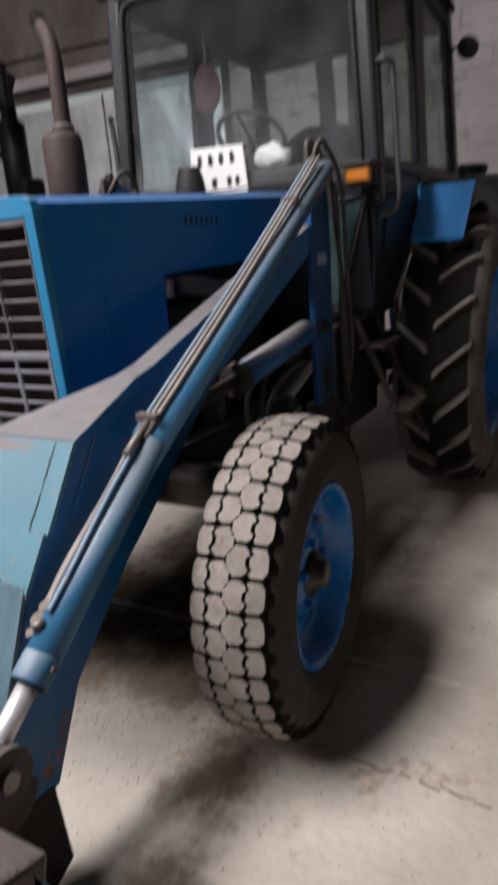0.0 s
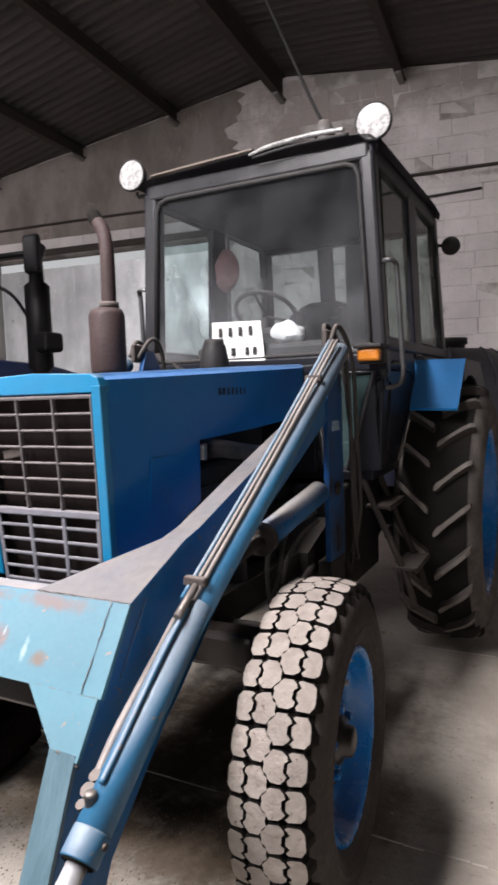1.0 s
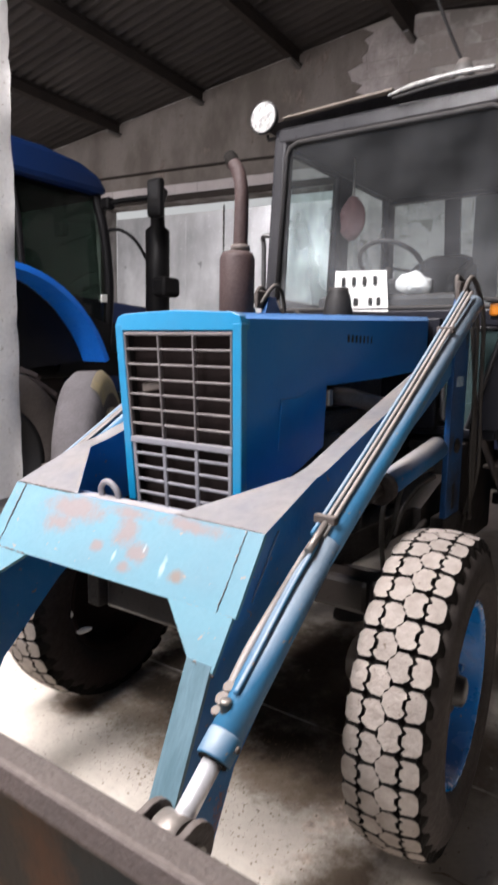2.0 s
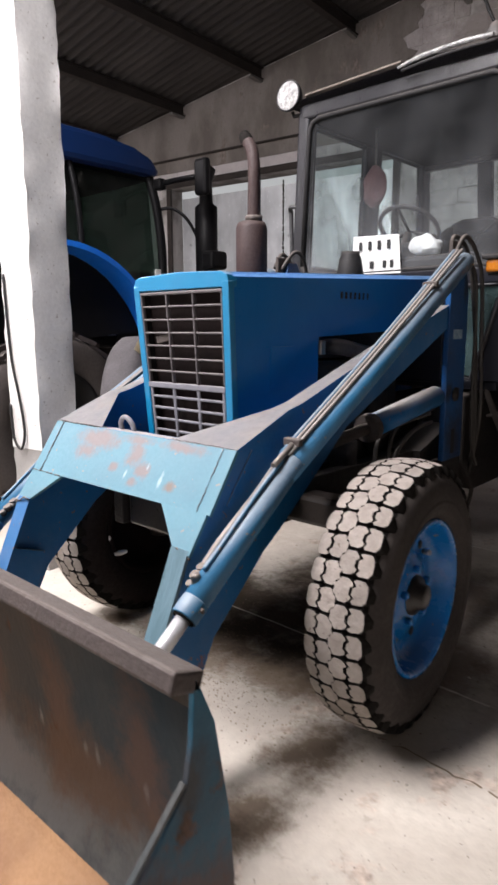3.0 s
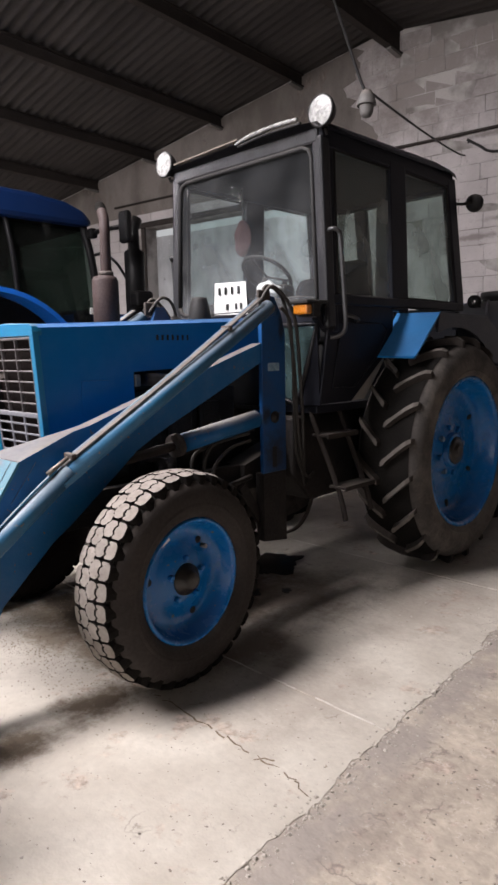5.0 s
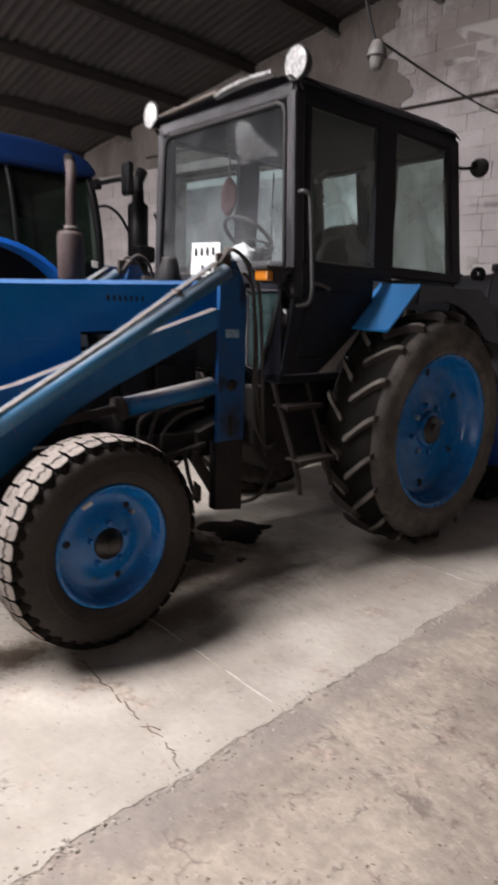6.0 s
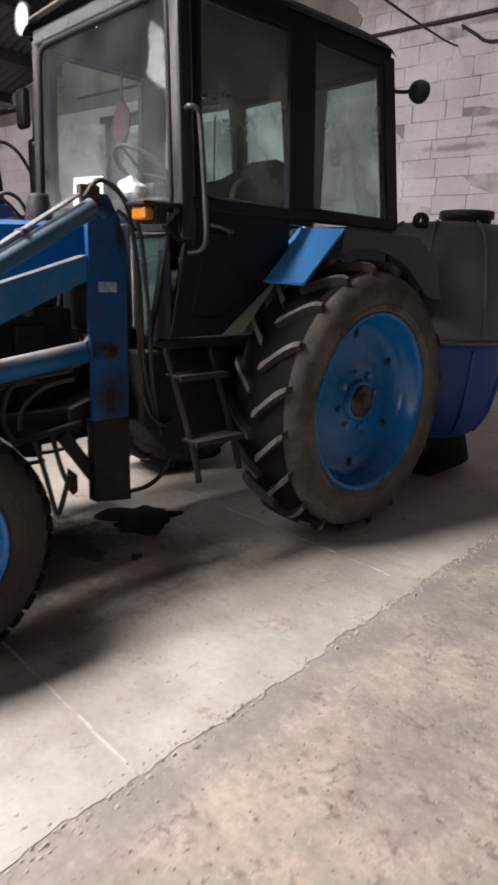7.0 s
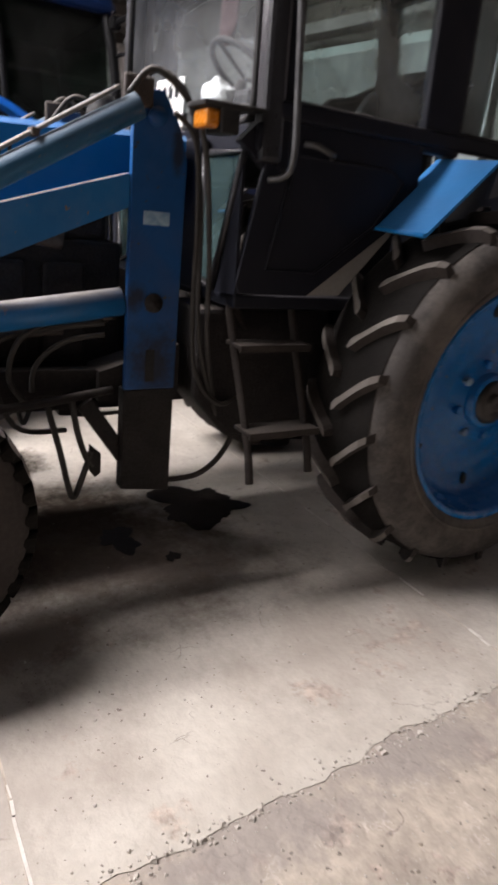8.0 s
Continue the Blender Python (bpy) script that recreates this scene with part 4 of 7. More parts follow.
for k in range(ny):
    y = FRONT_Y + (FAR_Y - FRONT_Y) * (k + 0.5) / ny
    for c in range(len(cuts) - 1):
        if c in holes and LIGHT_Y[0] < y < LIGHT_Y[1]:
            continue
        a, b = wide * k + 2 * c, wide * (k + 1) + 2 * c
        faces += [(a, b, b + 2, a + 2), (a + 1, a + 3, b + 3, b + 1)]
me = bpy.data.meshes.new("ceiling")
me.from_pydata(verts, [], faces)
for p in me.polygons:
    p.use_smooth = True
me.materials.append(M["roofing"])
tagged(new("ceiling", me), "dark corrugated fibre-cement roof sheets", "ceiling", kind="structure")
for k in range(-6, 7):
    s = -1.95 + 1.53 * k
    top, deep = roof_z(s) - 0.026, 0.30 if k == 0 else 0.16
    ends = [(s + SKEW * (WALL_Y - y), y) for y in (WALL_Y + 0.13 * s, FRONT_Y)]
    bm = bmesh.new()
    for dz, w, h in ((-0.006, 0.10, 0.012), (-deep / 2, 0.012, deep - 0.024), (-deep + 0.006, 0.10, 0.012)):
        bm_beam(bm, (*ends[0], top + dz), (*ends[1], top + dz), w, h, 0)
    beam_ = tagged(part("roof_beam", bm, "steel"), "dark rusty steel roof beam", "beam", "roof beams", "structure")
    (xa, ya), (xb, yb) = ends
    f = 0.30 / (ya - yb)
    part("beam_shoe", beam((xa, ya - 0.002, top - deep - 0.02), (xa + (xb - xa) * f, ya - 0.30, top - deep - 0.005), 0.07, 0.035, 0.004), "enamel", beam_, "pale steel shoe under the beam end")

# sheet-metal gate in the back wall; daylight shows in the gap over its leaves
GATE_MID = -4.76
gate = on_wall(thing("door_1", (GATE_MID, 0.25, 0), "closed double gate of dull galvanised sheet metal", "gate", kind="structure"))
for x0, x1, seams in ((GX0 + 0.05, GATE_MID - 0.02, (-6.1, -5.45)), (GATE_MID + 0.02, GX1 - 0.05, (-4.05,))):
    bm = bmesh.new()
    bm_box(bm, x0, x1, 0.25, 0.26, 0.04, GZ - 0.10)
    leaf = part("leaf", bm, "sheet", gate, "dull galvanised sheet")
    for x in seams:
        part("seam", box(x - 0.010, x + 0.010, 0.244, 0.2485, 0.05, GZ - 0.12, 0.002), "sheet", leaf)
    part("rail", box(x0, x1, 0.262, 0.295, GZ - 0.19, GZ - 0.14, 0.004), "steel", leaf)
    part("rail", box(x0, x1, 0.262, 0.295, 1.2, 1.26, 0.004), "steel", leaf)
part("lintel", box(GX0 - 0.2, GX1 + 0.2, -0.03, 0.008, GZ + 0.035, GZ + 0.13, 0.006), "steel", gate, "dark steel lintel")
for x in (GX0 - 0.03, GX1 + 0.03):
    part("frame_post", box(x - 0.05, x + 0.05, -0.02, 0.009, 0.0, GZ + 0.03, 0.004), "steel", gate)
ch = random.Random(77)
bm = bmesh.new()
z = 0.3
while z < GZ - 0.05:
    h = ch.uniform(0.03, 0.06)
    bm_box(bm, GATE_MID - ch.uniform(0.008, 0.018), GATE_MID + ch.uniform(0.008, 0.018), 0.23, 0.248, z, z + h, 0.004)
    z += h * ch.uniform(0.9, 1.25)
part("closing_chain", bm, "steel", gate, "dark ragged chain down the meeting edge")


# ---- wheels ----
def place(bm, m):
    bmesh.ops.transform(bm, matrix=m, verts=bm.verts[:])
    return bm


def bm_blocks(bm, R, pitch_n, half_w):
    """Tread blocks of a worn road tyre: two staggered middle columns that interlock along a zigzag groove, and a shoulder column on each side."""
    pitch = 2 * math.pi * R / pitch_n
    h = pitch / 2 - 0.0030
    edge, mid = half_w * 0.53, half_w
    middle = [(0.006, -h + 0.010), (0.013, -h), (edge - 0.017, -h - 0.001), (edge - 0.003, -h * 0.72), (edge + 0.0005, -h * 0.48), (edge - 0.009, -0.010), (edge - 0.010, 0.010), (edge - 0.0005, h * 0.50), (edge - 0.004, h * 0.76),
              (edge - 0.017, h - 0.001), (0.013, h), (0.005, h - 0.010), (0.002, h * 0.55), (-0.0085, h * 0.36), (-0.0065, 0.0), (-0.0095, -h * 0.34), (0.002, -h * 0.58)]
    outer = [(edge - 0.002, -h + 0.006), (edge + 0.006, -h + 0.001), (mid - 0.013, -h + 0.001), (mid - 0.002, -h * 0.62), (mid, 0.0), (mid - 0.001, h * 0.60), (mid - 0.012, h - 0.001), (edge + 0.006, h - 0.001), (edge - 0.001, h - 0.008),
             (edge + 0.0085, h * 0.52), (edge - 0.0015, 0.010), (edge - 0.0005, -0.010), (edge + 0.0095, -h * 0.50)]
    r = random.Random(9)
    for side, shape, shift in ((1, middle, 0.0), (-1, middle, 0.5), (1, outer, 0.0), (-1, outer, 0.5)):
        cs = sum(p[0] for p in shape) / len(shape)
        for k in range(pitch_n):
            a0 = 2 * math.pi * (k + shift) / pitch_n
            tall = r.uniform(-0.0012, 0.0012)
            low, high = [], []
            wob = [(r.uniform(-0.0012, 0.0012), r.uniform(-0.0016, 0.0016)) for _ in shape]
            for (ds, du), (ws, wu) in zip(shape, wob):
                for f, rr, store in ((1.0, R - 0.026, low), (0.945, R + tall, high)):
                    q = cs + (ds + ws - cs) * f
                    if store is low and ds > mid - 0.002:
                        q += 0.010
                        rr -= 0.014
                    drop = 1.15 * q * q + (3.0 * (q - 0.075) ** 2 if q > 0.075 else 0.0)
                    ang = a0 + (du + wu) * f * side / R
                    store.append(bm.verts.new((side * q, (rr - drop) * math.cos(ang), (rr - drop) * math.sin(ang))))
            bm.faces.new(high).material_index = 1
            for i in range(len(low)):
                j = (i + 1) % len(low)
                bm.faces.new((low[i], low[j], high[j], high[i]))
    return bm


def bm_lugs(bm, R, n, half, lean, bar, tall, shoulder=0.0):
    """The slanting bars of a field tyre, on both halves of the tread, each with a thick rounded nose near the middle."""
    r = random.Random(3)
    for side in (1, -1):
        for k in range(n):
            a0 = 2 * math.pi * (k + (0.5 if side < 0 else 0)) / n + r.uniform(-0.004, 0.004)
            rows = []
            for f, fat in ((0.0, 0.75), (0.05, 1.25), (0.13, 1.3), (0.22, 1.0), (0.45, 0.97), (0.7, 1.0), (0.88, 1.05), (1.0, 0.9)):
                s = side * (0.012 + (half - 0.012) * f)
                a = a0 - lean * f / R
                drop = 0.0 if f < 0.75 else (f - 0.75) ** 2 * shoulder * 16
                w = bar * fat + r.uniform(-0.0015, 0.0015)
                ring = []
                for dw, rr in ((-w / 2 - 0.007, R - tall - 0.012 - drop), (-w / 2, R - drop - 0.3 * s * s), (w / 2, R - drop - 0.3 * s * s), (w / 2 + 0.007, R - tall - 0.012 - drop)):
                    ang = a + dw / R
                    ring.append(bm.verts.new((s, rr * math.cos(ang), rr * math.sin(ang))))
                rows.append(ring)
            for ra, rb in zip(rows, rows[1:]):
                for i in range(3):
                    bm.faces.new((ra[i], ra[i + 1], rb[i + 1], rb[i])).material_index = int(i == 1)
            bm.faces.new(rows[0])
            bm.faces.new(rows[-1][::-1])
    return bm


def bars(bm, flank, face, parent, label=""):
    """Tread bars whose dusty faces are paler than their flanks."""
    ob = part("tread", bm, flank, parent, label)
    ob.data.materials.append(M[face])
    return ob


def front_wheel(tractor, m, inner_mat):
    """A road tyre on a dished steel rim; its outer side looks along +x of m."""
    R = 0.49
    half_prof = [(0.0, 0.466), (0.05, 0.463), (0.085, 0.456), (0.106, 0.445), (0.120, 0.425), (0.130, 0.395), (0.134, 0.36), (0.130, 0.325), (0.116, 0.298), (0.10, 0.285)]
    tyre = part("front_wheel", place(lathe(half_prof, 56), m), "rubber", tractor, "front wheel with dusty block-tread road tyre")
    # Inner half in darkened rubber, standing for the shade inside the wheel.
    part("inner_sidewall", place(lathe([(-x * 0.96, y) for x, y in half_prof[::-1]], 56), m), "rubber_dark", tyre, "inner side of the tyre, darkened for shade")
    part("tread_base", place(lathe([(-0.102, 0.4505), (-0.06, 0.4635), (0, 0.4685), (0.06, 0.4635), (0.102, 0.4505)], 56), m), "carcass", tyre)
    bars(place(bm_blocks(bmesh.new(), R, 36, 0.105), m), "carcass", "tread", tyre, "pale dusty worn tread blocks")
    part("sidewall_ring", place(lathe([(0.1305, 0.335), (0.1350, 0.342), (0.1360, 0.350), (0.1335, 0.357)], 56), m), "rubber", tyre)
    rim = [(0.102, 0.287), (0.112, 0.283), (0.112, 0.272), (0.095, 0.262), (0.05, 0.25), (0.03, 0.235), (0.022, 0.20), (0.03, 0.15), (0.055, 0.12), (0.06, 0.075), (0.06, 0.0)]
    r = part("rim", place(lathe(rim, 48), m), "rim_blue", tyre, "blue painted dished steel rim")
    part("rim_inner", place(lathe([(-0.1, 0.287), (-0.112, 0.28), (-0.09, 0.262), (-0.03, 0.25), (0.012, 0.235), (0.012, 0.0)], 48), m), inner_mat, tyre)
    part("weld_scar", place(box(0.028, 0.032, -0.028, 0.028, 0.196, 0.216, 0.002), m @ Matrix.Rotation(radians(25), 4, "X")), "paper", tyre, "patch of bare white primer")
    part("valve", place(tube([(0.03, 0.135, 0.12), (0.06, 0.135, 0.12)], 0.011, 10), m), "lens", tyre, "pale valve cap")
    hub = bmesh.new()
    bm_lathe(hub, [(0.055, 0.075), (0.075, 0.07), (0.08, 0.05), (0.105, 0.045), (0.112, 0.03), (0.112, 0.0)], 24)
    part("hub", place(hub, m), "oil", tyre, "greasy black hub cap")
    for k in range(5):
        a = 2 * math.pi * k / 5 + 0.3
        part("wheel_nut", place(lathe([(0.055, 0.014), (0.075, 0.014), (0.08, 0.009), (0.08, 0.0)], 6, False, centre=(0, 0.098 * math.cos(a), 0.098 * math.sin(a))), m), "rim_blue", tyre)
    for k in range(3):
        a = 2 * math.pi * k / 3 + 0.9
        part("rim_hole", place(lathe([(0.026, 0.0), (0.0275, 0.016), (0.024, 0.017)], 14, centre=(0, 0.19 * math.cos(a), 0.19 * math.sin(a))), m), "black", tyre)
    return tyre


def rear_wheel(tractor, m):
    """A tall field tyre with slanting bars on a wide blue rim."""
    R = 0.79
    half_prof = [(0, 0.746), (0.07, 0.744), (0.13, 0.735), (0.165, 0.718), (0.187, 0.69), (0.201, 0.65), (0.207, 0.60), (0.201, 0.555), (0.187, 0.522), (0.165, 0.50)]
    prof = [(-x, y) for x, y in half_prof[::-1]] + half_prof[1:]
    tyre = part("rear_wheel", place(lathe(prof, 72), m), "rubber_rear", tractor, "tall rear wheel with dusty bar-tread field tyre")
    part("tread_base", place(lathe([(-0.155, 0.7285), (-0.1, 0.7435), (0, 0.7495), (0.1, 0.7435), (0.155, 0.7285)], 72), m), "carcass", tyre)
    bars(place(bm_lugs(bmesh.new(), R, 20, 0.172, 0.165, 0.031, 0.042, 0.028), m), "rubber", "lug", tyre, "dusty slanting tread bars")
    part("sidewall_ring", place(lathe([(0.196, 0.545), (0.204, 0.551), (0.205, 0.556), (0.200, 0.562)], 72), m), "rubber_rear", tyre)
    rim = [(0.168, 0.515), (0.185, 0.515), (0.185, 0.495), (0.16, 0.483), (0.12, 0.478), (0.10, 0.455), (0.085, 0.448), (0.06, 0.44), (0.05, 0.41), (0.043, 0.36), (0.047, 0.335), (0.043, 0.31), (0.047, 0.25), (0.058, 0.215), (0.055, 0.195), (0.075, 0.165), (0.078, 0.0)]
    part("rim", place(lathe(rim, 64), m), "rim_blue", tyre, "blue painted wide steel rim")
    part("rim_inner", place(lathe([(-0.168, 0.515), (-0.185, 0.505), (-0.16, 0.483), (0.02, 0.46), (0.03, 0.42), (0.03, 0.0)], 48), m), "rim_blue", tyre)
    part("hub", place(lathe([(0.075, 0.125), (0.095, 0.12), (0.098, 0.085), (0.11, 0.075), (0.115, 0.045), (0.118, 0.04), (0.12, 0.0)], 28), m), "rim_blue", tyre, "blue axle hub with worn centre")
    part("hub_flange", place(lathe([(0.097, 0.122), (0.104, 0.12), (0.107, 0.10), (0.104, 0.082)], 30), m), "rim_blue", tyre, "hub flange worn pale at its edge")
    part("axle_end", place(lathe([(0.102, 0.098), (0.116, 0.095), (0.122, 0.070), (0.121, 0.052), (0.132, 0.046), (0.135, 0.026), (0.13, 0.0)], 20), m), "oil", tyre, "greasy dark axle end")
    for k in range(8):
        a = 2 * math.pi * k / 8 + 0.2
        part("wheel_nut", place(lathe([(0.07, 0.02), (0.10, 0.02), (0.104, 0.012), (0.104, 0.0)], 6, False, centre=(-0.012, 0.165 * math.cos(a), 0.165 * math.sin(a))), m), ("worn_blue", "rim_blue", "rim_blue", "pale_paint", "rim_blue")[k % 5], tyre)
    for k in range(6):
        a = 2 * math.pi * k / 6 + 0.55
        hole = lathe([(0.0, 0.0), (0.004, 0.018), (-0.006, 0.02)], 14)
        bmesh.ops.transform(hole, matrix=Matrix.Translation((0.052, 0.385 * math.cos(a), 0.385 * math.sin(a))) @ Matrix.Rotation(a, 4, "X") @ Matrix.Diagonal((1, 1.5, 0.8, 1)), verts=hole.verts[:])
        part("rim_slot", place(hole, m), "black", tyre)
    return tyre


# ---- the blue tractor with its front loader ----
tractor = thing("tractor", (0, 1.2, 0), "old blue farm tractor with black cab and front loader", "tractor")
STEER = radians(4)
fm = Matrix.Translation((0.762, 0.0, 0.49)) @ Matrix.Rotation(STEER, 4, "Z")
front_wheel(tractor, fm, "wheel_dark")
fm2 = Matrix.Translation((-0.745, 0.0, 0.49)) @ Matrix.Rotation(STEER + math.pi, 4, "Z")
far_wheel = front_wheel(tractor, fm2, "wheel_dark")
for at, size in (((-0.612, -0.229, 0.369), (0.036, 0.012, 0.013)), ((-0.614, -0.291, 0.458), (0.010, 0.008, 0.014))):
    b = bmesh.new()
    bmesh.ops.create_icosphere(b, subdivisions=3, radius=1.0, matrix=Matrix.Translation(at) @ Matrix.Rotation(radians(60), 4, "Z") @ Matrix.Rotation(radians(-8), 4, "Y") @ Matrix.Diagonal((*size, 1)))
    part("paint_mark", b, "paper", far_wheel, "small white oval patch inside the wheel")
BROAD = Matrix.Diagonal((1.15, 1, 1, 1))
rear_wheel(tractor, Matrix.Translation((0.799, 2.378, 0.79)) @ BROAD)
rear_wheel(tractor, Matrix.Translation((-0.799, 2.378, 0.79)) @ Matrix.Rotation(math.pi, 4, "Z") @ BROAD)

# underbody
bm = bmesh.new()
bm_box(bm, -0.17, 0.17, 0.55, 2.7, 0.635, 1.05, 0.03)
bm_box(bm, -0.24, 0.24, 1.9, 2.75, 0.5, 1.12, 0.05)
part("transmission", bm, "iron", tractor, "dark oily transmission housing")
bm = bmesh.new()
bm_box(bm, -0.2, 0.2, -0.15, 0.95, 0.665, 1.3, 0.02)
engine = part("engine", bm, "iron", tractor, "black oily engine block")
for k in range(4):
    part("cylinder_cover", box(0.201, 0.235, -0.02 + 0.22 * k, 0.14 + 0.22 * k, 0.85, 1.22, 0.015), "iron", engine)
part("cylinder_head", box(-0.17, 0.17, -0.05, 0.9, 1.301, 1.48, 0.02), "iron", engine)
bm = bmesh.new()
bm_tube(bm, [(0.12, 0.3, 1.36), (0.26, 0.32, 1.36), (0.27, 0.5, 1.33), (0.27, 0.7, 1.3)], 0.035)
part("manifold", bm, "grime", tractor, "rusty manifold pipe")
part("fuel_pipe", tube([(0.22, 0.25, 0.95), (0.27, 0.3, 0.95), (0.28, 0.7, 0.98)], 0.02), "grime", tractor)
bm = bmesh.new()
bm_lathe(bm, [(0, 0.0), (0, 0.06), (0.2, 0.06), (0.2, 0)], 20, axis="z", centre=(0.29, 0.33, 0.75))
part("oil_filter", bm, "iron", tractor)
bm = bmesh.new()
bm_beam(bm, (-0.56, 0.0, 0.735), (0.56, 0.0, 0.735), 0.12, 0.12, 0.02)
bm_tube(bm, [(0.5, 0, 0.5), (0.62, 0, 0.5)], [0.075, 0.075], 16)
bm_tube(bm, [(-0.5, 0, 0.5), (-0.62, 0, 0.5)], [0.075, 0.075], 16)
bm_tube(bm, [(0.58, 0, 0.42), (0.58, 0, 0.80)], 0.05, 16)
bm_tube(bm, [(-0.58, 0, 0.42), (-0.58, 0, 0.80)], 0.05, 16)
part("front_axle", bm, "oil", tractor, "dark front axle beam with stub housings")
part("steering_rod", tube([(-0.55, 0.2, 0.73), (0.55, 0.2, 0.73)], 0.018), "iron", tractor)
part("drag_link", tube([(0.5, 0.18, 0.73), (0.46, 0.55, 0.75), (0.42, 0.85, 0.78)], 0.016), "iron", tractor)
for s in (1, -1):
    part("side_rail", box(s * 0.24 - 0.03, s * 0.24 + 0.03, -0.5, 1.1, 0.66, 0.82, 0.006), "iron", tractor)
part("rear_axle", tube([(-0.75, 2.378, 0.79), (-0.4, 2.378, 0.79), (0.4, 2.378, 0.79), (0.75, 2.378, 0.79)], [0.09, 0.13, 0.13, 0.09], 20, smooth=False), "iron", tractor)

# hood
HW = 0.257
bm = bmesh.new()
# shell: side plates with the engine opening, top plate with rounded shoulders
prof = [(-HW, 1.618), (-HW + 0.004, 1.630), (-HW + 0.016, 1.637), (0, 1.642), (HW - 0.016, 1.637), (HW - 0.004, 1.630), (HW, 1.618)]
front = [bm.verts.new((x, -0.335, z)) for x, z in prof]
back = [bm.verts.new((x * 1.08, 1.16, z + 0.065)) for x, z in prof]
for k in range(6):
    bm.faces.new((front[k], front[k + 1], back[k + 1], back[k])).smooth = True
bmesh.ops.solidify(bm, geom=bm.faces[:], thickness=0.012)
hood = part("hood", bm, "blue", tractor, "deep blue engine hood")
for s in (1, -1):
    side = [(-0.335, 1.620), (1.16, 1.684), (1.16, 1.45), (0.62, 1.42), (0.17, 1.405), (0.175, 1.18), (0.02, 1.12), (-0.30, 1.02)]
    b = bmesh.new()
    va = [b.verts.new((s * (HW + 0.0125 * (y + 0.335) - 0.04 * max(0.0, 1.40 - z)), y, z)) for y, z in side]
    vb = [b.verts.new(v.co - Vector((s * 0.014, 0, 0))) for v in va]
    b.faces.new(va)
    b.faces.new(vb[::-1])
    for k in range(len(va)):
        b.faces.new((va[k], vb[k], vb[(k + 1) % len(va)], va[(k + 1) % len(va)]))
    panel = part("side_panel", b, "blue", hood)
    for i in range(9):
        y = 0.32 + 0.034 * i
        part("vent_slot", box(s * 0.266 - 0.002, s * 0.266 + 0.002, y, y + 0.014, 1.563, 1.592, 0.001), "black", panel)
    part("access_plate", solid([(s * 0.2495, -0.13, 1.19), (s * 0.2515, 0.02, 1.19), (s * 0.2625, 0.02, 1.37), (s * 0.2610, -0.13, 1.37)], s * 0.004), "blue", panel)
    part("hood_latch", box(s * 0.262 - 0.012, s * 0.262 + 0.012, 0.175, 0.205, 1.33, 1.39, 0.004), "pipe", panel)

# nose: bright frame, upper grille and grey lower grille, leaning back downwards
LEAN_Y = lambda z: -0.352 + (1.60 - z) * 0.07  # noqa: E731
NW = lambda z: HW + 0.004 - (1.60 - z) * 0.035  # noqa: E731


def nose_bar(xa, za, xb, zb, w, d, off=0.0):
    return beam((xa, LEAN_Y(za) + off, za), (xb, LEAN_Y(zb) + off, zb), d, w, 0.004, up=(0, 0, 1) if abs(xa - xb) > abs(za - zb) else (1, 0, 0))


b = bmesh.new()
outline = [(-HW - 0.004, 1.605), (-HW + 0.004, 1.628), (-HW + 0.03, 1.639), (0, 1.648), (HW - 0.03, 1.639), (HW - 0.004, 1.628), (HW + 0.004, 1.605), (HW, 1.584), (-HW, 1.584)]
bm_prism(b, outline, "y", -0.366, -0.318, 0.004)
nose = part("nose_frame", b, "blue_trim", tractor, "bright blue frame of the radiator grille")
for s in (1, -1):
    part("frame_side", nose_bar(s * (NW(1.60) - 0.015), 1.606, s * (NW(1.0) - 0.013), 1.0, 0.034, 0.031), "blue_trim", nose)
b = bmesh.new()
bm_prism(b, [(-0.225, 1.582), (0.225, 1.582), (0.215, 0.98), (-0.215, 0.98)], "y", -0.005, 0.0)
for v in b.verts:
    v.co.y += LEAN_Y(v.co.z) + 0.035
part("radiator_core", b, "mesh", tractor, "dark dusty radiator mesh")
for s in (1, -1):
    part("grille_cheek", nose_bar(s * (NW(1.58) - 0.030), 1.582, s * (NW(0.98) - 0.030), 0.98, 0.010, 0.05, 0.022), "black", nose)
up_grille = part("upper_grille", nose_bar(-0.228, 1.574, 0.228, 1.574, 0.012, 0.02, -0.004), "grille_bar", tractor, "black grille with thin dusty bars")
for i in range(1, 7):
    z = 1.574 - 0.0500 * i
    part("bar", nose_bar(-NW(z) + 0.035, z, NW(z) - 0.035, z, 0.0075, 0.016, -0.004), "grille_bar", up_grille)
for f in (-1, -0.33, 0.33, 1):
    part("upright", nose_bar(f * (NW(1.575) - 0.037), 1.58, f * (NW(1.228) - 0.037), 1.228, 0.008, 0.018, -0.006), "grille_bar", up_grille)
part("emblem", nose_bar(-0.165, 1.395, -0.085, 1.41, 0.03, 0.01, 0.004), "grime", up_grille, "dull metal badge plate")
low_grille = part("lower_grille", nose_bar(-NW(1.218) + 0.03, 1.218, NW(1.218) - 0.03, 1.218, 0.022, 0.026, -0.004), "grille_grey", tractor, "grey painted lower grille")
for i, z in enumerate((1.172, 1.126, 1.080, 1.034, 0.992)):
    part("bar", nose_bar(-NW(z) + 0.035, z, NW(z) - 0.035, z, 0.011, 0.008, -0.008), "grille_grey", low_grille)
for f in (-1, -0.34, 0.34, 1):
    part("upright", nose_bar(f * (NW(1.218) - 0.042), 1.218, f * (NW(0.99) - 0.042), 0.985, 0.016, 0.009, -0.009), "grille_grey", low_grille)
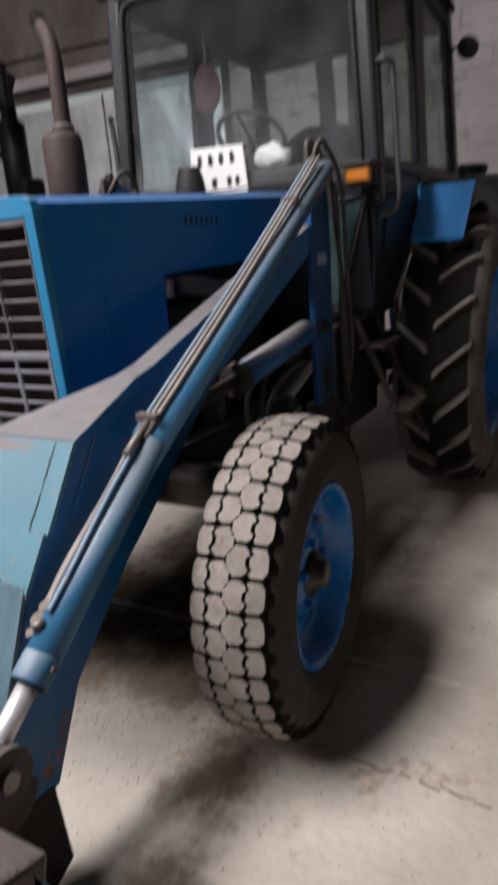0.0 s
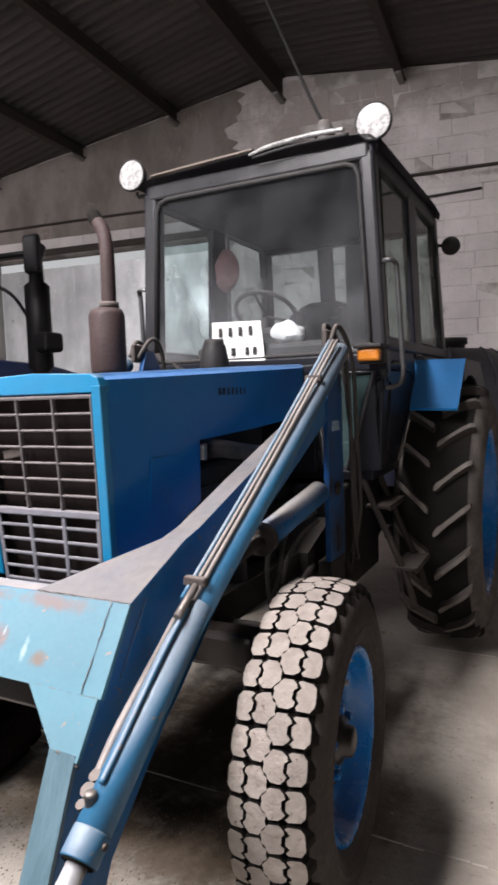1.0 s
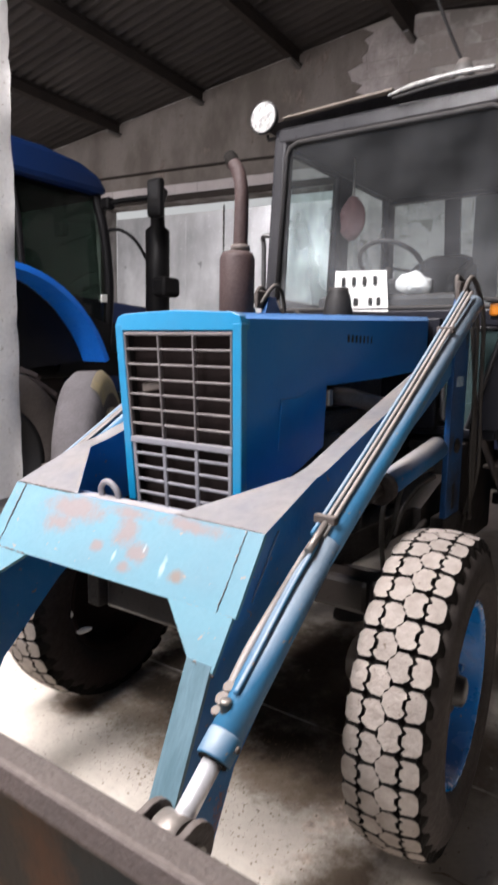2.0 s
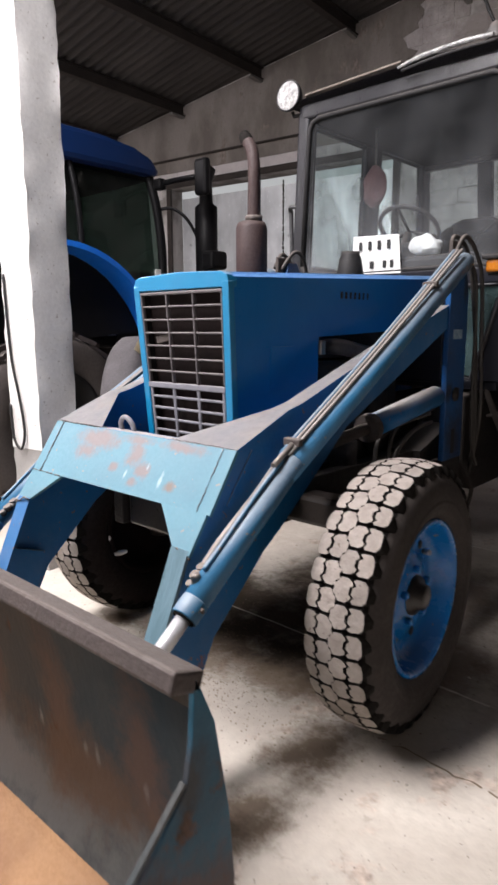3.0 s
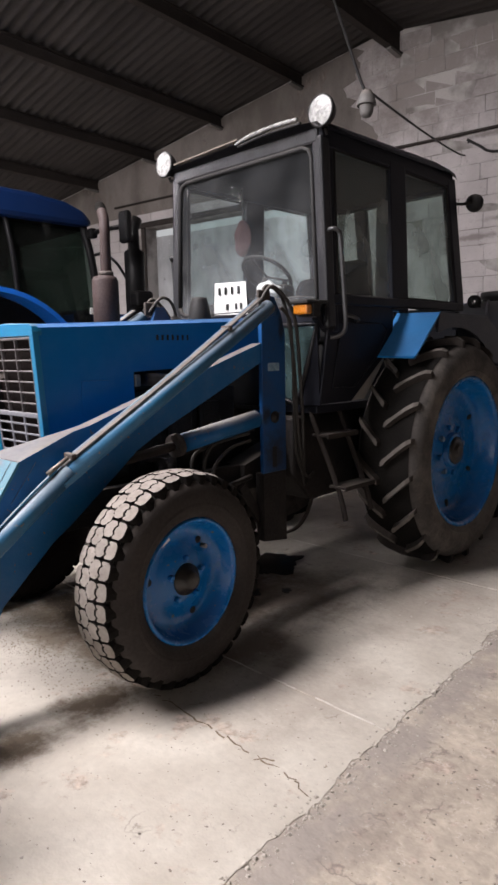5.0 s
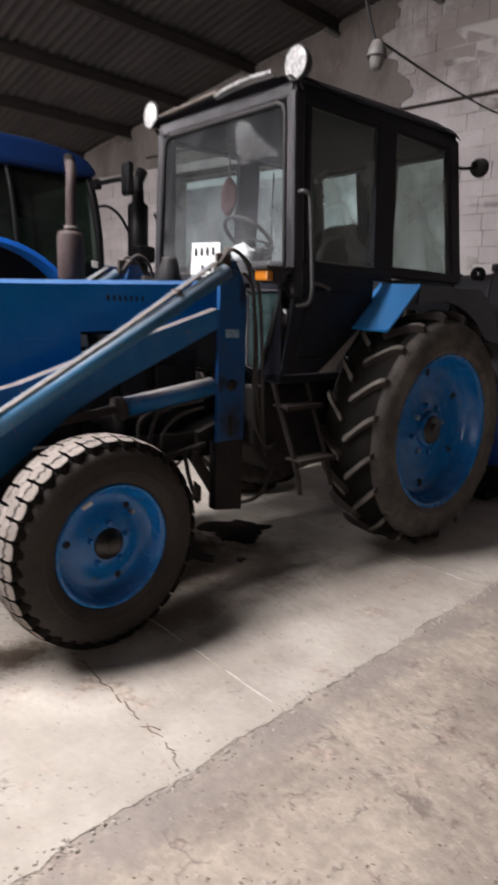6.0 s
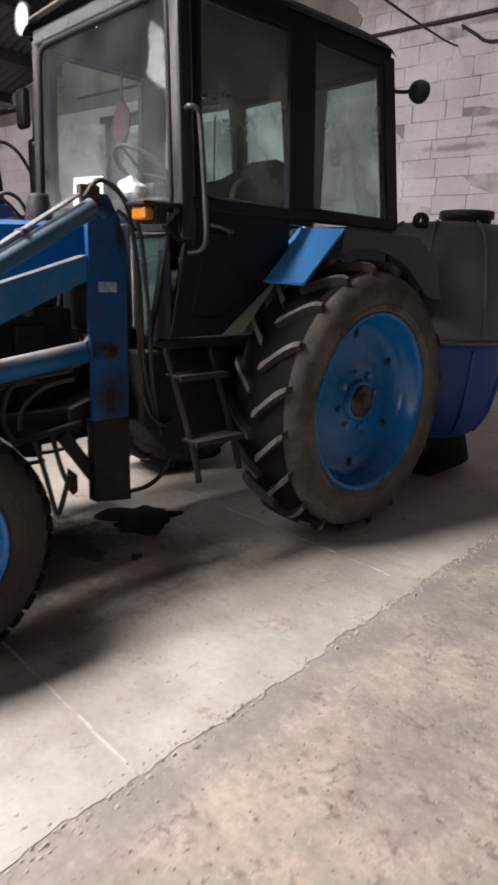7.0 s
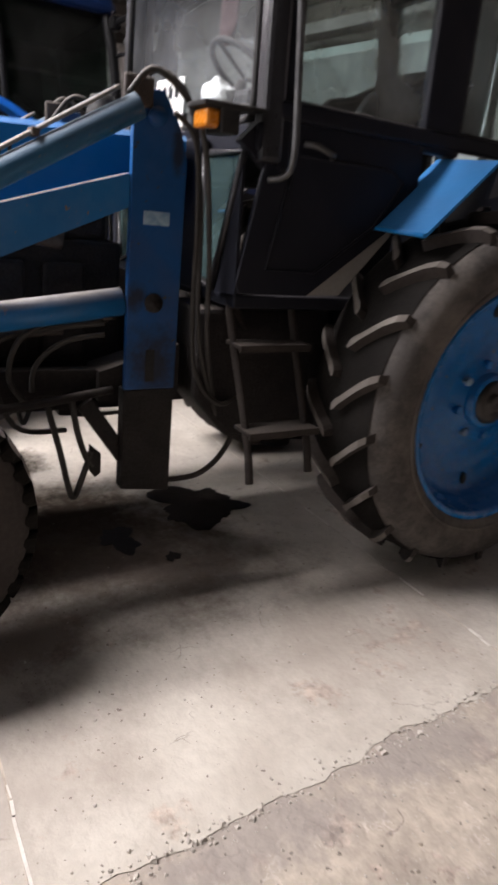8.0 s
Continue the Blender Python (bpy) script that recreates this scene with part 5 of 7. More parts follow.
part("front_weight_bracket", box(-0.2, 0.2, -0.48, -0.28, 0.66, 0.98, 0.015), "oil", tractor)
part("tow_loop", tube([(-0.155, -0.52, 1.03), (-0.16, -0.53, 1.085), (-0.125, -0.535, 1.11), (-0.09, -0.53, 1.085), (-0.085, -0.52, 1.03)], 0.010), "grille_grey", tractor, "grey bent steel loop")

# exhaust, pre-cleaner, hoses on the hood
ex = part("muffler", lathe([(1.67, 0.0), (1.67, 0.07), (1.69, 0.077), (1.92, 0.077), (1.945, 0.066), (1.955, 0.035), (1.955, 0.0)], 28, axis="z", centre=(-0.33, 0.42, 0)), "exhaust", tractor, "rusty maroon upright muffler")
part("tail_pipe", tube([(-0.315, 0.42, 1.94), (-0.312, 0.42, 2.12), (-0.318, 0.425, 2.21), (-0.345, 0.44, 2.285), (-0.385, 0.452, 2.335)], [0.033, 0.031, 0.030, 0.030, 0.030], 14), "exhaust", ex, "bent rusty tail pipe")
part("pipe_mouth", tube([(-0.378, 0.450, 2.327), (-0.395, 0.455, 2.349), (-0.410, 0.459, 2.370)], [0.031, 0.032, 0.027], 12), "carcass", ex, "soot-black pipe mouth")
part("clamp", lathe([(1.95, 0.034), (1.95, 0.042), (1.975, 0.042), (1.975, 0.034)], 20, axis="z", centre=(-0.315, 0.42, 0)), "grime", ex)
part("precleaner", lathe([(1.68, 0.0), (1.68, 0.072), (1.70, 0.075), (1.80, 0.058), (1.815, 0.05), (1.835, 0.048), (1.84, 0.0)], 26, axis="z", centre=(-0.11, 0.96, 0)), "black", tractor, "black plastic air pre-cleaner cap")
for k in range(3):
    part("cab_hose", tube([(-0.22, 0.80 + 0.03 * k, 1.66), (-0.27 - 0.02 * k, 0.90, 1.695 + 0.012 * k), (-0.36, 1.06, 1.695), (-0.46, 1.22, 1.68)], 0.011), "black", tractor)

# cab: pillars, headers, panels and panes
CF = 1.265
FAR_SIDE = 1.12  # the cab stands a little off the tractor's middle
cab = part("cab_floor", box(-0.6, 0.6, 1.24, 2.85, 1.12, 1.17, 0.008), "cab", tractor, "black painted cab")
for s in (1, -1):
    a_p = bmesh.new()
    bm_beam(a_p, (s * 0.635, CF + 0.035, 1.62), (s * 0.585, CF + 0.03, 2.70), 0.085, 0.075, 0.018)
    part("front_pillar", a_p, "cab_worn", cab, "worn grey-black front pillar")
    part("door_pillar", beam((s * 0.632, CF + 0.095, 1.60), (s * 0.592, CF + 0.09, 2.70), 0.05, 0.045, 0.012), "cab", cab)
    part("middle_pillar", beam((s * 0.635, 2.075, 1.74), (s * 0.60, 2.065, 2.70), 0.045, 0.20, 0.012, up=(0, 1, 0)), "cab", cab)
    part("rear_pillar", beam((s * 0.63, 2.935, 1.78), (s * 0.595, 2.80, 2.72), 0.055, 0.13, 0.015, up=(0, 1, 0)), "cab", cab)
    part("side_header", beam((s * 0.592, CF, 2.69), (s * 0.592, 2.83, 2.71), 0.06, 0.10, 0.012), "cab", cab)
    part("side_sill", beam((s * 0.64, CF + 0.05, 1.79), (s * 0.64, 2.97, 1.80), 0.05, 0.06, 0.01), "cab", cab)
    # panes lean in with the pillars
    b = sheet([(s * 0.634, 1.385, 1.81), (s * 0.634, 1.985, 1.81), (s * 0.603, 1.98, 2.65), (s * 0.603, 1.385, 2.65)])
    pane = part("door_window", b, "pane", cab, "dusty door glass")
    pane.visible_shadow = False
    b = sheet([(s * 0.634, 2.165, 1.82), (s * 0.632, 2.88, 1.82), (s * 0.60, 2.755, 2.66), (s * 0.603, 2.155, 2.66)])
    pane = part("side_window", b, "pane", cab, "dusty side glass")
    pane.visible_shadow = False
    # rubber seals
    for quad in (((1.385, 1.82), (1.985, 1.82), (1.98, 2.64), (1.385, 2.64)), ((2.17, 1.83), (2.87, 1.83), (2.75, 2.65), (2.16, 2.65))):
        b = bmesh.new()
        pts = [(s * (0.642 - (z - 1.81) * 0.037), y, z) for y, z in quad]
        bm_tube(b, pts + [pts[0]], 0.011, 8, smooth=False)
        part("window_seal", b, "black", cab)
    # door below the glass, wheel-arch plate
    low = prism([(1.29, 1.77), (1.29, 1.60), (1.215, 1.21), (1.235, 1.18), (1.53, 1.18), (1.87, 1.43), (2.0, 1.60), (2.0, 1.77)], "x", s * 0.615, s * 0.645, 0.006)
    door = part("door_panel", low, "cab", cab, "black cab door")
    part("door_groove", tube([(s * 0.648, 1.42, 1.66), (s * 0.648, 1.85, 1.66), (s * 0.648, 1.92, 1.62), (s * 0.648, 1.80, 1.45), (s * 0.648, 1.55, 1.27), (s * 0.648, 1.33, 1.27), (s * 0.648, 1.40, 1.60)], 0.006, 6, smooth=False), "cab", door)
    part("door_handle", tube([(s * 0.65, 1.44, 1.70), (s * 0.685, 1.47, 1.695), (s * 0.69, 1.53, 1.675), (s * 0.655, 1.56, 1.67)], 0.011), "rail", door, "dull door handle")
    part("arch_plate", solid([(s * 0.632, 1.53, 1.180), (s * 0.632, 1.69, 1.185), (s * 0.632, 1.905, 1.421), (s * 0.632, 1.93, 1.52), (s * 0.632, 1.87, 1.47)], 0.02), "bare", cab, "dusty brown wheel-arch strip")
    part("cab_corner", prism([(1.19, 1.68), (1.30, 1.79), (1.30, 1.60)], "x", s * 0.60, s * 0.64), "cab", cab)
    # grab rail on the front pillar
    grab_ = part("grab_rail", tube([(s * 0.63, 1.30, 2.175), (s * 0.68, 1.28, 2.18), (s * 0.705, 1.30, 2.17), (s * 0.71, 1.32, 2.12), (s * 0.72, 1.345, 1.8), (s * 0.725, 1.35, 1.64), (s * 0.70, 1.34, 1.585), (s * 0.645, 1.31, 1.57)], 0.0125), "rail", cab, "worn steel grab rail")

b = bmesh.new()
bm_beam(b, (-0.60, CF + 0.02, 2.70), (0.60, CF + 0.02, 2.70), 0.07, 0.085, 0.015)
part("front_header", b, "cab_worn", cab, "worn grey front header")
part("front_sill", beam((-0.66, CF + 0.01, 1.70), (0.66, CF + 0.01, 1.70), 0.06, 0.09, 0.012), "cab", cab)
ws = part("windscreen", sheet([(-0.60, CF + 0.004, 1.74), (0.60, CF + 0.004, 1.74), (0.553, CF, 2.66), (-0.553, CF, 2.66)]), "pane_front", cab, "dusty flat windscreen")
ws.visible_shadow = False
b = bmesh.new()
q = [(-0.59, CF - 0.006, 1.75), (0.59, CF - 0.006, 1.75), (0.545, CF - 0.006, 2.65), (-0.545, CF - 0.006, 2.65)]
qq = []
for k in range(4):
    p0, p1, p2 = Vector(q[k - 1]), Vector(q[k]), Vector(q[(k + 1) % 4])
    qq += [p1 + (p0 - p1).normalized() * 0.06, p1 + ((p0 - p1).normalized() + (p2 - p1).normalized()) * 0.018, p1 + (p2 - p1).normalized() * 0.06]
bm_tube(b, qq + [qq[0]], 0.014, 8, smooth=False)
part("windscreen_seal", b, "black", cab, "black rubber windscreen seal")
# lower front panes and dash bulkhead
for s in (1, -1):
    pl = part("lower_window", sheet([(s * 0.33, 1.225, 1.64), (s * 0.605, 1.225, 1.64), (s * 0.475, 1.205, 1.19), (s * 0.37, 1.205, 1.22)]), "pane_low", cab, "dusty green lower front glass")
    pl.visible_shadow = False
    b = bmesh.new()
    pts = [(s * 0.32, 1.222, 1.65), (s * 0.615, 1.222, 1.65), (s * 0.48, 1.20, 1.175), (s * 0.36, 1.20, 1.21)]
    bm_tube(b, pts + [pts[0]], 0.014, 8, smooth=False)
    part("lower_frame", b, "cab_worn", cab)
for s in (1, -1):
    part("corner_plate", solid([(s * 0.612, 1.232, 1.64), (s * 0.640, 1.228, 1.175), (s * 0.480, 1.222, 1.170)], s * 0.012), "cab", cab)
part("bulkhead", box(-0.32, 0.32, 1.20, 1.24, 1.15, 1.70, 0.01), "cab", cab)
# back of the cab
part("rear_header", beam((-0.59, 2.81, 2.68), (0.59, 2.81, 2.68), 0.07, 0.12, 0.012), "cab", cab)
part("rear_panel", solid([(-0.63, 2.97, 1.80), (0.63, 2.97, 1.80), (0.63, 2.90, 1.17), (-0.63, 2.90, 1.17)], 0.03), "cab", cab)
part("rear_mullion", beam((-0.17, 2.955, 1.80), (-0.17, 2.83, 2.66), 0.10, 0.05, 0.01, up=(0, 1, 0)), "cab", cab)
rw = part("rear_window", sheet([(0.58, 2.945, 1.83), (-0.58, 2.945, 1.83), (-0.56, 2.825, 2.63), (0.56, 2.825, 2.63)]), "pane", cab, "dusty rear glass")
rw.visible_shadow = False
tagged(part("curtain", box(-0.02, 0.16, 2.80, 2.82, 1.9, 2.62, 0.006), "cloth"), "grey cloth hanging at the cab rear glass", "curtain")
# roof
b = bmesh.new()
prof = [(-0.66, 2.735), (-0.62, 2.772), (-0.3, 2.80), (0, 2.808), (0.3, 2.80), (0.62, 2.772), (0.66, 2.735)]
ys = [1.215, 1.26, 2.55, 2.78, 2.86]
dz = [-0.015, 0.0, 0.02, 0.005, -0.02]
grid = [[b.verts.new((x * (0.97 if yy in (1.215, 2.86) else 1), yy, z + d)) for x, z in prof] for yy, d in zip(ys, dz)]
for ra, rb in zip(grid, grid[1:]):
    for k in range(6):
        b.faces.new((ra[k], ra[k + 1], rb[k + 1], rb[k])).smooth = True
bmesh.ops.solidify(b, geom=b.faces[:], thickness=0.03)
roof = part("cab_roof", b, "cab", cab, "black cab roof with dust on it")
part("headliner", box(-0.57, 0.57, 1.29, 2.8, 2.655, 2.672), "liner", cab)
part("roof_hatch", box(-0.45, 0.3, 1.5, 2.4, 2.81, 2.845, 0.012), "roof", roof, "dusty roof hatch")
part("roof_board", beam((-0.55, 1.225, 2.775), (0.02, 1.21, 2.792), 0.04, 0.012, 0.004), "roof", roof, "dusty brown strip along the roof edge")
part("wiper_cover", tube([(0.0, 1.195, 2.765), (0.12, 1.19, 2.785), (0.34, 1.19, 2.795), (0.50, 1.195, 2.79)], [0.007, 0.012, 0.012, 0.010], 10), "lens", roof, "pale plastic strip above the windscreen")
part("wiper_arm", tube([(0.02, 1.20, 2.75), (0.25, 1.195, 2.765), (0.52, 1.20, 2.765)], 0.008), "black", roof)
FAR_SIDE = 1.0
for x in (-0.765, 0.628):
    lamp = part("work_lamp", lathe([(1.335, 0.0), (1.33, 0.035), (1.30, 0.066), (1.255, 0.088), (1.238, 0.0885), (1.238, 0.08)], 30, axis="y", centre=(x, 0, 2.815)), "black", roof, "round work lamp with a bright clear lens")
    part("lens", lathe([(1.232, 0.0), (1.233, 0.04), (1.239, 0.081)], 30, axis="y", centre=(x, 0, 2.815)), "lens", lamp, "bright frosted lens")
    sx = 0.56 if x > 0 else -0.60
    part("lamp_bracket", tube([(x, 1.285, 2.735), (x, 1.30, 2.71), (sx, 1.31, 2.715)], 0.011, smooth=False), "black", lamp)
rl = part("rear_lamp", lathe([(3.0, 0.0), (3.002, 0.03), (3.02, 0.058), (3.05, 0.066), (3.065, 0.066), (3.068, 0.0)], 26, axis="y", centre=(0.685, 0, 2.575)), "black", cab, "round dark rear work lamp")
part("lamp_bracket", tube([(0.60, 2.86, 2.56), (0.63, 2.94, 2.56), (0.685, 3.0, 2.57)], 0.011), "black", rl)

# inside the cab
part("dash", box(-0.42, 0.42, 1.30, 1.52, 1.55, 1.83, 0.03), "black", cab, "black dashboard")
part("instrument_pod", box(-0.10, 0.16, 1.46, 1.58, 1.80, 1.93, 0.03), "black", cab)
part("steering_column", tube([(-0.12, 1.45, 1.75), (-0.12, 1.59, 1.99)], 0.025), "black", cab)
b = bmesh.new()
ring = []
for k in range(29):
    a = 2 * math.pi * k / 28
    ring.append((-0.12 + 0.18 * math.cos(a), 1.60 + 0.18 * math.sin(a) * 0.80, 2.02 - 0.18 * math.sin(a) * 0.6))
bm_tube(b, ring, 0.014, 8, cap=False, smooth=False)
sw = part("steering_wheel", b, "black", cab, "thin black steering wheel")
for k in range(3):
    a = 2 * math.pi * k / 3 + 0.5
    part("spoke", tube([(-0.12, 1.60, 2.005), (-0.12 + 0.18 * math.cos(a), 1.60 + 0.144 * math.sin(a), 2.02 - 0.108 * math.sin(a))], 0.008), "black", sw)
part("knob", lathe([(2.0, 0.0), (2.0, 0.015), (2.03, 0.02), (2.05, 0.012), (2.055, 0)], 12, axis="z", centre=(-0.08, 1.74, -0.06)), "black", sw)
part("seat_cushion", box(-0.36, 0.06, 2.08, 2.55, 1.55, 1.70, 0.05), "seat", cab, "black vinyl seat")
part("seat_back", box(-0.30, 0.09, 2.44, 2.64, 1.62, 2.19, 0.09), "seat", cab)
for x in (-0.30, 0.03):
    part("seat_wing", prism([(2.10, 1.66), (2.10, 1.95), (2.16, 2.03), (2.30, 2.06), (2.46, 2.14), (2.55, 2.14), (2.55, 1.66)], "x", x, x + 0.06, 0.025), "seat", cab)
part("seat_base", box(-0.30, 0.0, 2.15, 2.5, 1.17, 1.56, 0.02), "black", cab)
b = bmesh.new()
bmesh.ops.create_icosphere(b, subdivisions=3, radius=1.0, matrix=Matrix.Translation((-0.385, 1.64, 2.30)) @ Matrix.Diagonal((0.085, 0.03, 0.125, 1)))
for v in b.verts:
    v.co += v.normal * 0.02 * noise.noise(v.co * 14)
tagged(part("hanging_cloth", b, "red"), "faded red cloth hanging behind the tractor windscreen", "cloth")
part("mirror_stalk", tube([(-0.385, 1.64, 2.64), (-0.385, 1.64, 2.36)], 0.006), "pipe", cab)
card = part("number_card", solid([(-0.285, 1.262, 1.955), (-0.285, 1.25, 1.745), (0.03, 1.25, 1.735), (0.005, 1.262, 1.945)][::1], -0.004), "paper")
tagged(card, "white card with two lines of black bars", "card")
for k, (x0, x1) in enumerate(((-0.245, -0.215), (-0.185, -0.155), (-0.125, -0.095), (-0.065, -0.035))):
    part("bar_mark", box(x0 + 0.004, x1 - 0.006, 1.246, 1.2485, 1.872, 1.92, 0.0), "ink", card)
for k, (x0, x1) in enumerate(((-0.17, -0.135), (-0.085, -0.055), (-0.04, -0.01))):
    part("bar_mark", box(x0 + 0.004, x1 - 0.006, 1.242, 1.2445, 1.77, 1.81, 0.0), "ink", card)
b = bmesh.new()
bmesh.ops.create_icosphere(b, subdivisions=3, radius=0.07, matrix=Matrix.Translation((0.12, 1.36, 1.88)) @ Matrix.Diagonal((1.3, 0.8, 0.9, 1)))
for v in b.verts:
    v.co += v.normal * 0.03 * noise.noise(v.co * 18)
tagged(part("crumpled_rag", b, "paper"), "crumpled white rag lying on the tractor dashboard", "rag")

# fenders, indicator, ladder
for s in (1, -1):
    fen = part("rear_fender", solid([(s * 0.60, 1.815, 1.455), (s * 0.91, 1.825, 1.445), (s * 0.91, 2.13, 1.727), (s * 0.60, 2.12, 1.735)], 0.012), "fender" if s > 0 else "navy", tractor, "bright blue front plate of the rear fender" if s > 0 else "dark front plate of the rear fender")
    part("fender_top", solid([(s * 0.60, 2.12, 1.733), (s * 0.91, 2.13, 1.725), (s * 0.91, 2.85, 1.725), (s * 0.60, 2.85, 1.733)], 0.012), "navy", fen, "grimy dark fender top")
    arc = [(2.14, 1.722), (2.85, 1.722), (3.07, 1.60), (3.17, 1.36), (3.10, 1.36)]
    arc += [(2.378 + 0.845 * math.cos(a), 0.79 + 0.845 * math.sin(a)) for a in np.linspace(radians(45), radians(108), 9)]
    part("fender_skirt", prism(arc, "x", s * 0.885, s * 0.905), "navy", fen, "grimy dark fender skirt")
    part("fender_rear", solid([(s * 0.60, 2.85, 1.733), (s * 0.905, 2.85, 1.722), (s * 0.905, 3.17, 1.36), (s * 0.60, 3.17, 1.36)], 0.012), "navy", fen)
    part("fender_lip", tube([(s * 0.60, 1.812, 1.452), (s * 0.91, 1.822, 1.442)], 0.009), "fender", fen)
    if s < 0:
        continue
    ind = part("indicator", box(s * 0.64 - 0.052, s * 0.64 + 0.052, 1.035, 1.085, 1.695, 1.752, 0.012), "orange", tractor, "amber turn indicator")
    part("indicator_back", box(s * 0.64 - 0.06, s * 0.64 + 0.06, 1.085, 1.15, 1.685, 1.765, 0.006), "black", ind)
    part("indicator_hood", box(s * 0.64 - 0.066, s * 0.64 + 0.066, 1.02, 1.19, 1.754, 1.772, 0.005), "black", ind)
    part("indicator_arm", beam((s * 0.60, 1.07, 1.775), (s * 0.62, 1.27, 1.775), 0.10, 0.012, 0.003), "black", ind)

lad = part("ladder", tube([(0.55, 1.26, 1.16), (0.56, 1.255, 1.08), (0.735, 1.27, 0.67), (0.785, 1.275, 0.49)], 0.016), "steel", tractor, "grimy bent steel boarding ladder")
part("rail", tube([(0.55, 1.53, 1.16), (0.56, 1.535, 1.08), (0.735, 1.54, 0.67), (0.785, 1.545, 0.51)], 0.016), "steel", lad)
for z, x in ((0.99, 0.60), (0.69, 0.725)):
    part("step", box(x - 0.045, x + 0.075, 1.245, 1.56, z - 0.008, z + 0.008, 0.004), "steel", lad)
    part("step_edge", box(x + 0.066, x + 0.078, 1.245, 1.56, z - 0.018, z + 0.010, 0.003), "steel", lad)
part("brace", tube([(0.54, 1.28, 1.12), (0.42, 1.45, 0.95), (0.40, 1.6, 0.7)], 0.013), "steel", lad)
part("battery_box", prism([(1.17, 1.10), (1.17, 0.74), (1.34, 0.56), (1.80, 0.56), (1.80, 1.10)], "x", 0.20, 0.47, 0.02), "iron", tractor, "dark battery box behind the ladder")
part("drawbar", beam((0, 2.7, 0.45), (0, 3.4, 0.42), 0.08, 0.05, 0.008), "iron", tractor)
for s in (1, -1):
    part("lower_link", beam((s * 0.3, 2.6, 0.55), (s * 0.42, 3.45, 0.55), 0.04, 0.08, 0.01), "iron", tractor)

# loader towers
for s in (1, -1):
    b = prism([(0.868, 0.80), (1.065, 0.80), (1.065, 1.60), (1.035, 1.70), (0.975, 1.80), (0.905, 1.80), (0.868, 1.70)], "x", s * 0.478, s * 0.505, 0.004)
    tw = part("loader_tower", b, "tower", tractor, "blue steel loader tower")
    part("tower_foot", prism([(0.868, 0.40), (1.07, 0.37), (1.065, 0.80), (0.868, 0.80)], "x", s * 0.440, s * 0.503, 0.005), "iron", tw, "oil-blackened tower foot")
    part("pivot_boss", lathe([(s * 0.503, 0.0), (s * 0.506, 0.034), (s * 0.513, 0.034), (s * 0.515, 0.018), (s * 0.52, 0.016), (s * 0.52, 0.0)], 20, centre=(0, 0.965, 1.12)), "iron", tw)
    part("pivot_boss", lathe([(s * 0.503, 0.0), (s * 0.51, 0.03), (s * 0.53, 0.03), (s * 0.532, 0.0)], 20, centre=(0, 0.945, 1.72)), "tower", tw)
    part("slot", box(s * 0.504, s * 0.507, 0.945, 0.98, 0.83, 0.95, 0.001), "black", tw)
    part("maker_plate", box(s * 0.504, s * 0.5065, 0.915, 1.01, 1.385, 1.43, 0.001), "pale_paint", tw, "worn pale label plate")
    part("ear", box(s * 0.50, s * 0.52, 0.83, 0.93, 1.74, 1.83, 0.008), "grime", tw)
    part("mount_plate", prism([(0.80, 0.735), (1.12, 0.735), (1.12, 0.95), (0.80, 0.85)], "x", s * 0.26, s * 0.418), "iron", tw)
    part("foot_stay", beam((s * 0.45, 0.735, 0.745), (s * 0.45, 0.90, 0.505), 0.03, 0.062, 0.005), "iron", tw, "black stay running to the tower foot")
    part("stay_bracket", prism([(0.758, 0.58), (0.80, 0.54), (0.80, 0.462), (0.778, 0.445), (0.760, 0.47)], "x", s * 0.44, s * 0.46), "iron", tw)
    part("subframe", beam((s * 0.36, 1.0, 0.80), (s * 0.30, -0.4, 0.80), 0.06, 0.10, 0.006), "iron", tractor)

